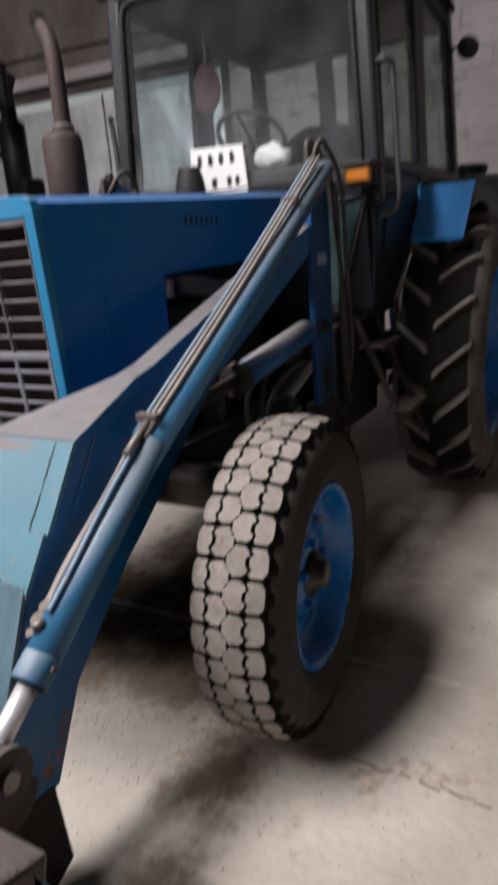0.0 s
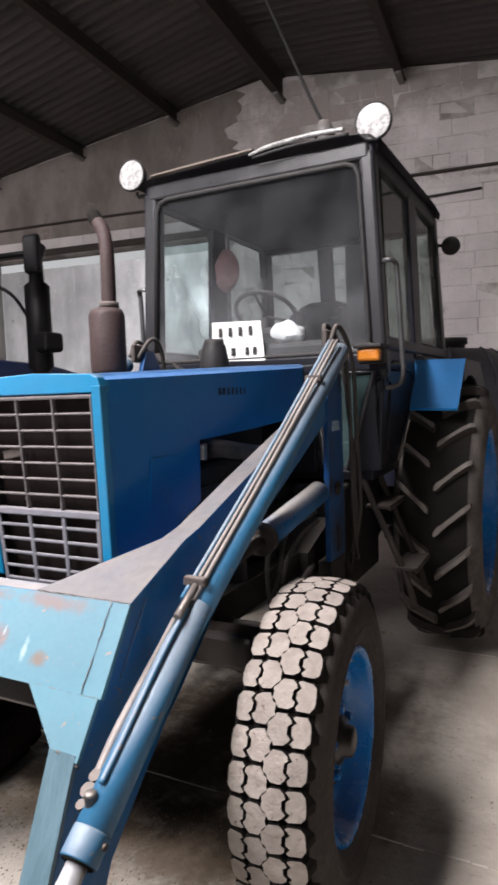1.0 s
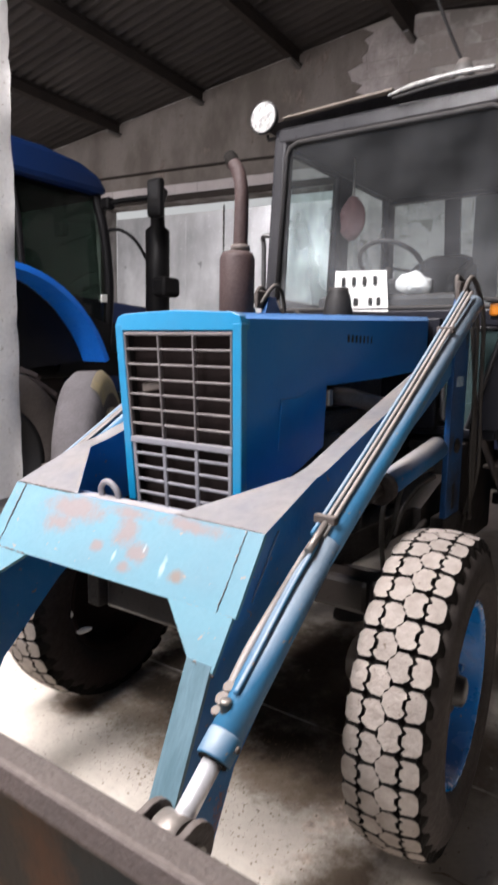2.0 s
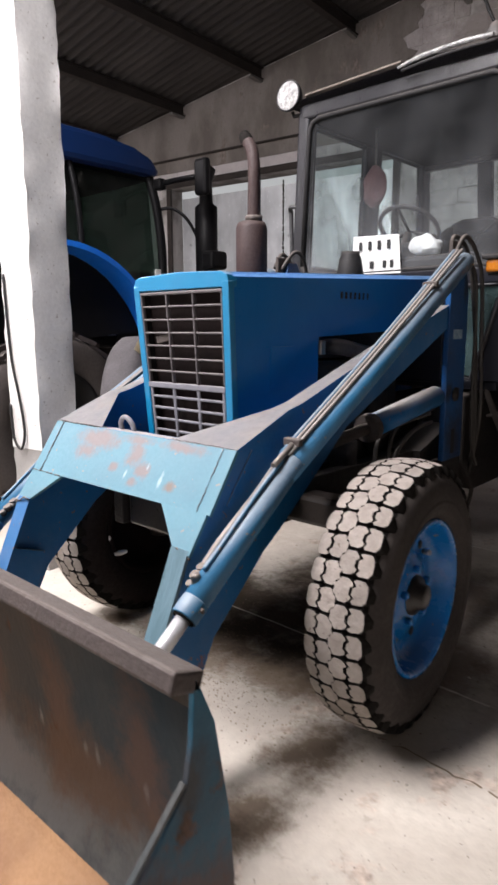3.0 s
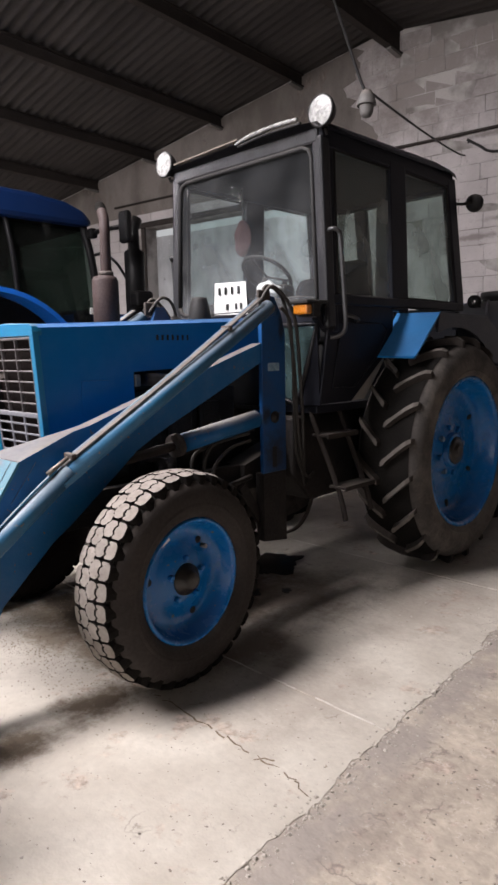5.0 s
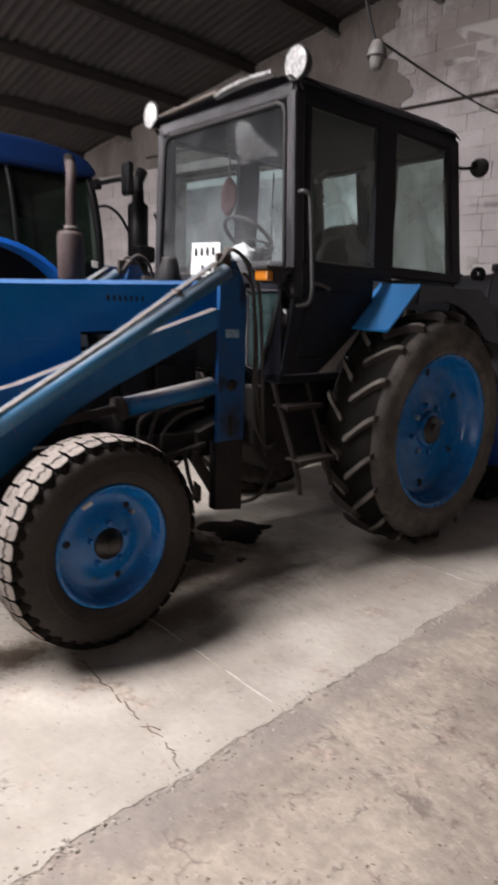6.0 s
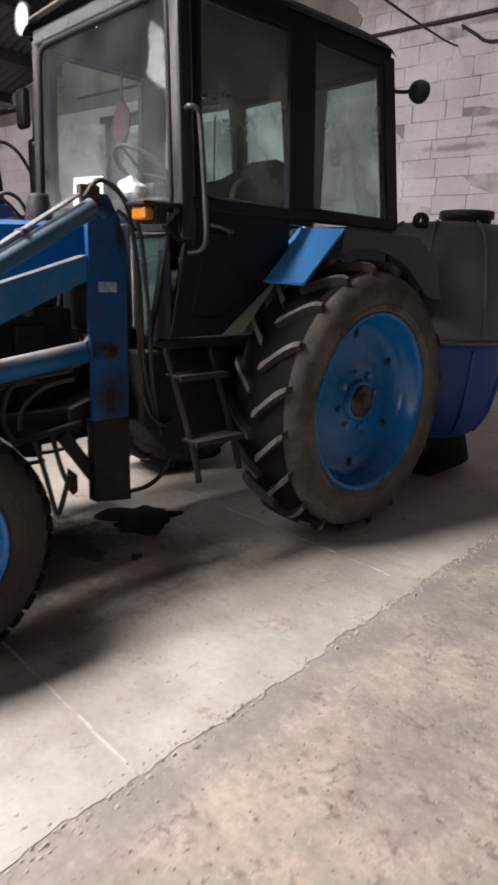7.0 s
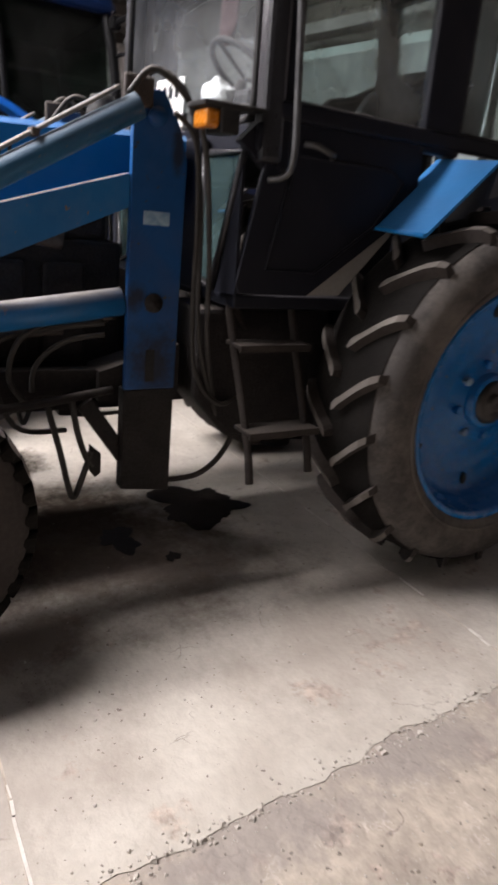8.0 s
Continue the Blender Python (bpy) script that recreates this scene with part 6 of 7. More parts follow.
# loader arms with their hydraulics
for s in (1, -1):
    # side web of the arm, widening towards the cross box, and the leg down to the bucket
    web = [(0.866, 1.540), (0.05, 1.282), (-0.25, 1.184), (-0.334, 1.166), (-0.588, 1.066), (-0.70, 0.90), (-0.775, 0.80), (-0.86, 0.60), (-0.95, 0.42), (-0.93, 0.27), (-0.80, 0.27), (-0.69, 0.48), (-0.45, 0.70), (-0.36, 0.76), (-0.1, 0.96), (0.04, 1.07), (0.45, 1.25), (0.866, 1.435)]
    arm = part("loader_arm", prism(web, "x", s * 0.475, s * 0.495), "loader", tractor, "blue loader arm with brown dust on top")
    inner = [(0.866, 1.540), (0.05, 1.282), (-0.25, 1.184), (-0.334, 1.166), (-0.588, 1.066), (-0.52, 0.88), (-0.1, 0.96), (0.45, 1.25), (0.866, 1.435)]
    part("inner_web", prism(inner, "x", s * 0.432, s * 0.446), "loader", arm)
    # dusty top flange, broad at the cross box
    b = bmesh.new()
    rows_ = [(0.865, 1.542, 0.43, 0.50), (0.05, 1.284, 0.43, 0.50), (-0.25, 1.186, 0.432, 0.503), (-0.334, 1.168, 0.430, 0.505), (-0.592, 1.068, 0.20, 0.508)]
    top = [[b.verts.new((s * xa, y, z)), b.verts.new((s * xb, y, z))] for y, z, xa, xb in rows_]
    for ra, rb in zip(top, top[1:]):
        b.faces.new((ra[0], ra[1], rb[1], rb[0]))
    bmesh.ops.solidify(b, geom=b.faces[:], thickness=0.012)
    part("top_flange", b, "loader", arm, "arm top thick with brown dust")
    # front flange of the leg, narrow and scratched, under a cut corner plate
    b = solid([(s * 0.424, -0.784, 0.79), (s * 0.500, -0.786, 0.79), (s * 0.500, -0.950, 0.42), (s * 0.424, -0.948, 0.42)], 0.012)
    part("leg_flange", b, "leg" if s > 0 else "loader", arm, "scratched grey-teal front of the leg")
    part("gusset", solid([(s * 0.30, -0.716, 0.885), (s * 0.508, -0.716, 0.885), (s * 0.508, -0.793, 0.775), (s * 0.480, -0.790, 0.779), (s * 0.424, -0.784, 0.788)], 0.012), "loader_front", arm)
    part("gusset_weld", tube([(s * 0.422, -0.790, 0.785), (s * 0.45, -0.795, 0.792), (s * 0.480, -0.797, 0.774), (s * 0.508, -0.799, 0.772)], [0.003, 0.004, 0.0025, 0.004], 6, smooth=False), "grime", arm)
    part("leg_plate", prism([(-0.86, 0.60), (-0.95, 0.42), (-0.93, 0.27), (-0.80, 0.27), (-0.72, 0.55)], "x", s * 0.445, s * 0.46), "loader", arm)
    part("leg_shoe", prism([(-0.945, 0.30), (-0.965, 0.10), (-0.87, 0.012), (-0.80, 0.045), (-0.815, 0.28)], "x", s * 0.470, s * 0.498, 0.004), "iron", arm, "blackened foot of the loader leg")
    # tilt linkage: tube, cylinder, rod
    P0, P1, P2, P3 = Vector((s * 0.57, 0.86, 1.735)), Vector((s * 0.585, -0.46, 0.975)), Vector((s * 0.585, -0.888, 0.652)), Vector((s * 0.585, -1.03, 0.545))
    link_ = part("tilt_link", tube([P0, P1], 0.040, 20), "cyl", tractor, "blue tilt link with steel pipes on top")
    cyl = part("cylinder", tube([P1 - (P2 - P1) * 0.12, P2], 0.040, 20), "cyl", link_, "blue hydraulic cylinder")
    d = (P2 - P1).normalized()
    part("gland", tube([P2 - d * 0.05, P2 - d * 0.045, P2 + d * 0.006, P2 + d * 0.01], [0.040, 0.0415, 0.0415, 0.040], 20, smooth=False), "cyl", cyl)
    part("wiper_ring", tube([P2 + d * 0.008, P2 + d * 0.014], 0.035, 20), "carcass", cyl, "black wiper ring")
    part("port", lathe([(0, 0.013), (0.02, 0.013), (0.02, 0.014), (0.03, 0.013), (0.03, 0)], 8, axis="z", centre=P2 - d * 0.075 + Vector((-0.01, -0.01, 0.03))), "pipe", cyl)
    part("set_screw", lathe([(s * 0.039, 0.008), (s * 0.046, 0.008), (s * 0.046, 0)], 6, centre=P2 - d * 0.03), "grime", cyl)
    part("rod", tube([P2, P3], 0.023, 18), "chrome", cyl, "bright chromed piston rod")
    part("rod_eye", tube([P3 + Vector((-0.032, 0, 0)), P3 + Vector((0.032, 0, 0))], 0.052, 24), "pipe", cyl, "worn grey rod eye")
    part("pin", tube([P3 + Vector((-0.075, 0, 0)), P3 + Vector((0.075, 0, 0))], 0.02, 14), "pipe", cyl)
    nrm = Vector((0, -(P1 - P0).z, (P1 - P0).y)).normalized()
    if nrm.z < 0:
        nrm = -nrm
    for k, off in enumerate((-0.026, -0.010, 0.008)):
        o = nrm * 0.049 + Vector((off, 0, 0))
        e = nrm * 0.05 + Vector((off, 0, 0))
        pts = [P0 + o + Vector((0, -0.04, 0)), (P0 + P1) / 2 + o, P1 + o + (P0 - P1).normalized() * 0.05]
        part("hydraulic_pipe", tube(pts, 0.0066, 8), "pipe_pale" if k else "cyl", link_)
    for f in (0.22, 0.93):
        c = P0 + (P1 - P0) * f + nrm * 0.055
        part("pipe_clamp", box(c.x - 0.042, c.x + 0.024, c.y - 0.012, c.y + 0.012, c.z - 0.012, c.z + 0.014, 0.005), "grime", link_)
    # two pipes on from the clamp, hugging the cylinder down to its lower port
    side_ = Vector((-s * 0.040, 0, 0.018))
    start_ = P1 + nrm * 0.052 + (P0 - P1).normalized() * 0.02
    part("hydraulic_pipe", tube([start_ + Vector((-s * 0.010, 0, 0)), P1 + side_ + d * 0.10, P1 + side_ * 1.1 + d * 0.30, P2 + side_ - d * 0.14, P2 + side_ * 0.95 - d * 0.105], [0.008, 0.010, 0.0125, 0.0125, 0.010], 10), "pipe_pale", cyl, "dusty pipe along the cylinder")
    part("hydraulic_pipe", tube([start_ + Vector((s * 0.006, 0, 0)), P1 + nrm * 0.05 + d * 0.12, P1 + nrm * 0.046 + d * 0.32, P2 + nrm * 0.047 - d * 0.12], 0.007, 8), "cyl", cyl)
    for f, r_ in ((0.13, 0.017), (0.10, 0.021), (0.07, 0.014)):
        c = P2 + side_ * 0.9 - d * f
        part("port_fitting", tube([c + nrm * -0.004, c + nrm * 0.018], r_ * 0.85, 8), "hose_pale", cyl)
    part("fitting", tube([P1 + nrm * 0.06 + (P0 - P1).normalized() * 0.09, P1 + nrm * 0.06 - (P0 - P1).normalized() * 0.02], [0.009, 0.011], 8), "pipe", link_)
    # lift cylinder
    L0, L1, L2 = Vector((s * 0.452, 0.862, 1.115)), Vector((s * 0.445, 0.28, 1.03)), Vector((s * 0.435, -0.12, 0.985))
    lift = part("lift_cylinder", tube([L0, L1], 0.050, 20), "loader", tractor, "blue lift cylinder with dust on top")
    part("rod", tube([L1, L2], 0.024, 14), "grime", lift)
    part("gland", tube([L1 + Vector((0, 0.02, 0.003)), L1 - Vector((0, 0.02, 0.003))], 0.06, 18), "grime", lift)

# hoses at the towers
for s in (1, -1):
    for k, pts in enumerate((
        [(0.50, 0.86, 1.76), (0.47, 0.95, 1.86), (0.49, 1.07, 1.78), (0.52, 1.12, 1.45), (0.54, 1.13, 1.05), (0.50, 1.22, 0.78), (0.40, 1.32, 0.72)],
        [(0.53, 0.84, 1.77), (0.54, 0.93, 1.85), (0.55, 1.09, 1.70), (0.545, 1.15, 1.35), (0.55, 1.17, 0.98), (0.46, 1.28, 0.66)],
        [(0.46, 0.84, 1.06), (0.44, 0.66, 1.05), (0.43, 0.52, 0.98), (0.42, 0.48, 0.84), (0.36, 0.55, 0.72)],
        [(0.46, 0.80, 1.04), (0.42, 0.55, 1.0), (0.40, 0.42, 0.92), (0.38, 0.50, 0.65), (0.33, 0.7, 0.60)],
        [(0.45, 1.04, 0.40), (0.45, 1.12, 0.392), (0.45, 1.22, 0.40), (0.45, 1.30, 0.45), (0.45, 1.36, 0.535), (0.43, 1.42, 0.65)],
        [(0.44, 0.60, 0.76), (0.45, 0.615, 0.69), (0.45, 0.65, 0.55), (0.45, 0.68, 0.41), (0.45, 0.698, 0.368), (0.45, 0.72, 0.41), (0.45, 0.765, 0.55)],
        [(0.44, 0.69, 0.76), (0.45, 0.715, 0.62), (0.45, 0.745, 0.53), (0.45, 0.77, 0.49)],
    )):
        part("hose", tube([(s * x, y, z) for x, y, z in pts], 0.0105 if k < 4 else 0.012, 8), "hose", tractor)

for pts in ([(0.53, 1.00, 1.74), (0.53, 1.08, 1.66), (0.53, 1.105, 1.40), (0.53, 1.11, 1.10), (0.53, 1.14, 0.86), (0.50, 1.28, 0.72), (0.42, 1.45, 0.78)],
            [(0.47, 0.80, 1.00), (0.45, 0.66, 0.97), (0.42, 0.57, 0.88), (0.40, 0.56, 0.78)]):
    part("hose", tube(pts, 0.0095, 8), "hose_pale", tractor, "dusty grey hydraulic hose")

# cross box between the arms
b = solid([(-0.508, -0.592, 1.068), (-0.508, -0.715, 0.885), (0.508, -0.715, 0.885), (0.508, -0.592, 1.068)], 0.012)
bx = part("cross_box", b, "loader_front", tractor, "worn light blue cross plate with scuffed paint")
part("box_top", solid([(-0.21, -0.592, 1.069), (0.21, -0.592, 1.069), (0.21, -0.50, 1.055), (-0.21, -0.50, 1.055)], 0.012), "loader", bx)
part("box_back", solid([(-0.50, -0.50, 1.05), (0.50, -0.50, 1.05), (0.50, -0.62, 0.89), (-0.50, -0.62, 0.89)], 0.012), "loader", bx)
for s in (1, -1):
    wr = random.Random(31 + s)
    for a, c, n in (((0.455, -0.594, 1.068), (0.45, -0.717, 0.886), 22), ((0.505, -0.717, 0.886), (0.31, -0.717, 0.886), 20), ((0.21, -0.592, 1.071), (0.505, -0.592, 1.070), 26)):
        seam = [(s * (a[0] + (c[0] - a[0]) * k / n) + wr.uniform(-0.002, 0.002), a[1] + (c[1] - a[1]) * k / n + wr.uniform(-0.001, 0.001), a[2] + (c[2] - a[2]) * k / n + wr.uniform(-0.0015, 0.0015)) for k in range(n + 1)]
        part("weld", tube(seam, [wr.uniform(0.0004, 0.0018 if s > 0 else 0.0036) for _ in seam], 6, smooth=False), "grime", bx, "ragged dark weld bead")

# bucket
BW = 1.05
bprof = [(-1.30, 0.84), (-1.255, 0.72), (-1.22, 0.52), (-1.208, 0.35), (-1.217, 0.20), (-1.26, 0.09), (-1.37, 0.02), (-1.95, 0.012)]
b = bmesh.new()
la = [[b.verts.new((x, y, z)) for y, z in bprof] for x in (-BW, -0.35, 0.35, BW)]
for ra, rb in zip(la, la[1:]):
    for k in range(len(bprof) - 1):
        f_ = b.faces.new((ra[k], ra[k + 1], rb[k + 1], rb[k]))
        f_.smooth = k > 0
bmesh.ops.solidify(b, geom=b.faces[:], thickness=0.010)
bucket = part("bucket", b, "bucket_in", tractor, "wide rusty loader bucket with worn steel inside")
part("floor_plate", prism([(-1.235, 0.115), (-1.268, 0.085), (-1.38, 0.035), (-1.97, 0.026), (-1.97, 0.032), (-1.37, 0.045), (-1.268, 0.10), (-1.23, 0.135)], "x", -BW + 0.012, BW - 0.012), "bucket_rust", bucket, "orange rusted bucket floor")
cheek = [(-1.30, 0.84), (-1.25, 0.72), (-1.215, 0.52), (-1.20, 0.35), (-1.209, 0.20), (-1.255, 0.085), (-1.37, 0.01), (-1.93, 0.004), (-1.90, 0.07), (-1.565, 0.385), (-1.44, 0.50), (-1.325, 0.62), (-1.31, 0.70)]
for s in (1, -1):
    ck = part("side_plate", prism(cheek, "x", s * BW, s * (BW + 0.014), 0.003), "bucket", bucket, "blue side plate worn down to rust")
    part("edge_strip", beam((s * (BW + 0.006), -1.325, 0.63), (s * (BW + 0.006), -1.90, 0.075), 0.014, 0.008, 0.002), "bucket_in", ck)
part("top_lip", beam((-BW - 0.014, -1.315, 0.825), (BW + 0.014, -1.315, 0.825), 0.078, 0.045, 0.008, up=(0, 0.35, 1)), "bucket_lip", bucket, "thick brown upper lip")
part("cutting_edge", box(-BW - 0.02, BW + 0.02, -2.06, -1.93, 0.003, 0.022, 0.004), "bucket_lip", bucket)
for s in (1, -1):
    for dx in (-0.055, 0.055):
        x = s * 0.585 + dx
        part("bucket_lug", prism([(-1.225, 0.60), (-1.205, 0.45), (-1.06, 0.47)] + [(-1.03 + 0.062 * math.cos(a), 0.545 + 0.062 * math.sin(a)) for a in np.linspace(radians(-70), radians(110), 10)], "x", x - 0.009, x + 0.009, 0.003), "bucket_lip", bucket)
        x = s * 0.445 + dx
        part("bucket_lug", prism([(-1.205, 0.44), (-1.205, 0.24), (-0.90, 0.28), (-0.86, 0.34), (-0.92, 0.41)], "x", x - 0.009, x + 0.009, 0.003), "bucket_lip", bucket)


# ---- second tractor, parked alongside and facing the gate ----
t2 = thing("tractor", (-2.9, 1.0, 0), "modern deep-blue tractor with rounded cab roof, parked alongside", "tractor")
CX = -2.94
for s, face in ((1, 0.0), (-1, math.pi)):
    m = Matrix.Translation((CX + s * 0.88, 0.2, 0.68)) @ Matrix.Rotation(face, 4, "Z") @ Matrix.Scale(0.77, 4)
    prof = [(-0.17, 0.5), (-0.21, 0.55), (-0.225, 0.68), (-0.21, 0.79), (-0.12, 0.835), (0, 0.845), (0.12, 0.835), (0.21, 0.79), (0.225, 0.68), (0.21, 0.55), (0.17, 0.5)]
    w = part("rear_wheel", place(lathe(prof, 56), m), "rubber", t2, "big dusty rear tyre")
    bars(place(bm_lugs(bmesh.new(), 0.885, 20, 0.22, 0.22, 0.045, 0.04), m), "rubber_dark", "lug", w)
    part("rim", place(lathe([(0.172, 0.51), (0.19, 0.505), (0.16, 0.47), (0.05, 0.45), (0.03, 0.2), (0.08, 0.15), (0.08, 0.0)], 48), m), "sooty", w)
    m = Matrix.Translation((CX + s * 0.82, 2.95, 0.68)) @ Matrix.Rotation(face, 4, "Z")
    prof = [(-0.14, 0.38), (-0.18, 0.42), (-0.19, 0.52), (-0.17, 0.61), (0, 0.645), (0.17, 0.61), (0.19, 0.52), (0.18, 0.42), (0.14, 0.38)]
    w = part("front_wheel", place(lathe(prof, 48), m), "rubber_dark", t2)
    bars(place(bm_lugs(bmesh.new(), 0.68, 18, 0.18, 0.18, 0.04, 0.035), m), "rubber_dark", "lug", w)
    part("rim", place(lathe([(0.142, 0.39), (0.15, 0.38), (0.05, 0.35), (0.03, 0.1), (0.06, 0.0)], 40), m), "sooty", w)
    # fender: a broad blue arch
    arc = [(0.25 + r * math.cos(a), 0.98 + r * math.sin(a)) for r, angs in ((0.985, np.linspace(radians(168), radians(22), 24)), (0.945, np.linspace(radians(22), radians(168), 24))) for a in angs]
    b = prism(arc, "x", CX + s * 0.84, CX + s * 1.10, 0.0)
    part("rear_fender", b, "nh_fender_lit", t2, "glossy blue arched rear fender")
    part("fender_inner", prism([(0.25 + 0.94 * math.cos(a), 0.98 + 0.94 * math.sin(a)) for a in np.linspace(radians(168), radians(22), 20)], "x", CX + s * 0.60, CX + s * 0.838), "sooty", t2)
b = bmesh.new()
bm_box(b, CX - 0.3, CX + 0.3, -0.3, 1.4, 0.55, 1.25, 0.05)
bm_box(b, CX - 0.25, CX + 0.25, 1.4, 3.3, 0.55, 1.1, 0.04)
part("chassis", b, "iron", t2)
b = prism([(1.45, 1.05), (3.75, 1.0), (3.8, 1.35), (3.6, 1.62), (2.6, 1.80), (1.45, 1.86)], "x", CX - 0.40, CX + 0.40, 0.05)
hd = part("hood", b, "nh_blue_shaded", t2, "deep blue sloping hood")
for s in (1, -1):
    part("side_grille", prism([(1.7, 1.2), (3.4, 1.15), (3.3, 1.5), (1.8, 1.66)], "x", CX + s * 0.398, CX + s * 0.408), "sooty", hd)
# cab with rounded roof
b = bmesh.new()
outline = [(-0.42, 2.62), (-0.40, 2.71), (-0.25, 2.79), (0.2, 2.825), (0.85, 2.82), (1.2, 2.785), (1.38, 2.725), (1.46, 2.65), (1.47, 2.60), (1.40, 2.585), (-0.3, 2.585)]
bm_prism(b, outline, "x", CX - 0.78, CX + 0.78, 0.045)
rf = part("cab_roof", b, "nh_blue_shaded", t2, "deep blue rounded cab roof")
part("roof_lining", prism([(-0.35, 2.55), (1.38, 2.55), (1.40, 2.583), (-0.35, 2.583)], "x", CX - 0.70, CX + 0.70), "sooty", rf)
for s in (1, -1):
    x = CX + s * 0.745
    xi = CX + s * 0.70
    part("front_pillar", tube([(xi, 1.40, 2.60), (x, 1.455, 2.3), (x, 1.50, 1.9), (xi, 1.50, 1.45)], 0.04, 10), "sooty", t2)
    part("middle_pillar", tube([(xi, 0.60, 2.60), (x, 0.63, 2.3), (x, 0.66, 1.9)], 0.025, 8), "sooty", t2)
    part("rear_pillar", tube([(xi, -0.33, 2.60), (x, -0.38, 2.2), (x, -0.33, 1.85)], 0.045, 10), "sooty", t2)
    b = sheet([(x, -0.33, 1.88), (x, 1.48, 1.60), (x, 1.45, 2.3), (xi, 1.39, 2.58), (xi, -0.30, 2.58)])
    g = part("side_window", b, "pane_dark", t2, "dark tinted cab glass")
    g.visible_shadow = False
    part("lower_door", prism([(0.95, 1.25), (1.5, 1.25), (1.5, 1.62), (1.1, 1.72)], "x", x - 0.02, x + 0.01), "sooty", t2)
    part("badge", box(x - 0.002, x + 0.014, 1.405, 1.465, 1.79, 1.85, 0.003), "paper", t2, "small white sticker")
    # mirror on a stout arm
    mi = part("mirror_arm", tube([(CX + s * 0.72, 1.42, 2.50), (CX + s * 0.90, 1.46, 2.535), (CX + s * 1.26, 1.51, 2.54)], 0.022), "sooty", t2)
    part("arm_joint", box(CX + s * 0.80 - 0.05, CX + s * 0.80 + 0.05, 1.40, 1.48, 2.48, 2.57, 0.02), "sooty", mi)
    part("mirror", box(CX + s * 1.27 - 0.075, CX + s * 1.27 + 0.075, 1.47, 1.54, 2.39, 2.67, 0.03), "sooty", mi, "black wing mirror")
    part("wiper_hose", tube([(CX + s * 0.74, 1.46, 2.33), (CX + s * 0.86, 1.52, 2.34), (CX + s * 0.97, 1.60, 2.25), (CX + s * 1.04, 1.70, 2.05)], 0.014), "sooty", t2)
g = part("windscreen", sheet([(CX - 0.70, 1.47, 1.5), (CX + 0.70, 1.47, 1.5), (CX + 0.68, 1.40, 2.58), (CX - 0.68, 1.40, 2.58)]), "pane_dark", t2)
g.visible_shadow = False
g = part("rear_window", sheet([(CX + 0.70, -0.35, 1.88), (CX - 0.70, -0.35, 1.88), (CX - 0.68, -0.32, 2.58), (CX + 0.68, -0.32, 2.58)]), "pane_dark", t2)
g.visible_shadow = False
part("seat", box(CX - 0.25, CX + 0.25, 0.1, 0.55, 1.6, 1.75, 0.05), "seat", t2)
part("seat_back", box(CX - 0.25, CX + 0.25, 0.0, 0.12, 1.65, 2.3, 0.05), "seat", t2)
part("cab_floor", box(CX - 0.6, CX + 0.6, -0.3, 1.48, 1.2, 1.3, 0.02), "sooty", t2)
part("steering_wheel", tube([(CX + 0.19 * math.cos(a), 1.0 + 0.15 * math.sin(a), 1.95 - 0.1 * math.sin(a)) for a in np.linspace(0, 6.2832, 25)], 0.014, 8, cap=False, smooth=False), "sooty", t2)
SX, SY = CX + 1.07, 1.74
st = part("exhaust_pipe", tube([(SX, SY, 1.45), (SX, SY, 1.70), (SX, SY, 1.73), (SX, SY, 2.35), (SX, SY, 2.38), (SX, SY, 2.56), (SX, SY + 0.05, 2.66)], [0.07, 0.07, 0.10, 0.10, 0.06, 0.055, 0.055], 18, smooth=False), "sooty", t2, "thick black upright exhaust stack")
part("stack_box", box(SX + 0.02, SX + 0.17, SY - 0.10, SY + 0.10, 1.84, 1.99, 0.03), "sooty", st)
part("stack_foot", box(CX + 0.30, SX + 0.05, SY - 0.06, SY + 0.06, 1.40, 1.50, 0.01), "sooty", st)
t2.matrix_basis = Matrix.Translation((-0.55, 0.42, 0)) @ Matrix.Diagonal((1, 1, 1.06, 1)) @ t2.matrix_basis

# ---- spare wheel, hopper, lamp and cables ----
m = Matrix.Translation((-1.55, 0.68, 0.71)) @ Matrix.Rotation(radians(38), 4, "Z") @ Matrix.Rotation(radians(-3), 4, "Y")
sp = thing("spare_wheel", (-1.55, 0.68, 0), "loose chalky grey tyre on a dirty yellow rim, standing", "wheel")
part("tyre", place(lathe([(-0.08, 0.40), (-0.11, 0.44), (-0.12, 0.55), (-0.10, 0.645), (-0.06, 0.68), (0.06, 0.68), (0.10, 0.645), (0.12, 0.55), (0.11, 0.44), (0.08, 0.40)], 48), m), "grey_rubber", sp)
part("rim", place(lathe([(0.085, 0.47), (0.125, 0.46), (0.12, 0.40), (0.05, 0.36), (0.02, 0.2), (0.04, 0.0)], 40), m), "yellow", sp, "dirty yellow steel rim")

part("paint_smear", place(lathe([(0.122, 0.545), (0.112, 0.61), (0.103, 0.647), (0.07, 0.682)], 24, arc=(40.0, 118.0)), m), "yellow", sp, "yellow paint smeared on the tyre")

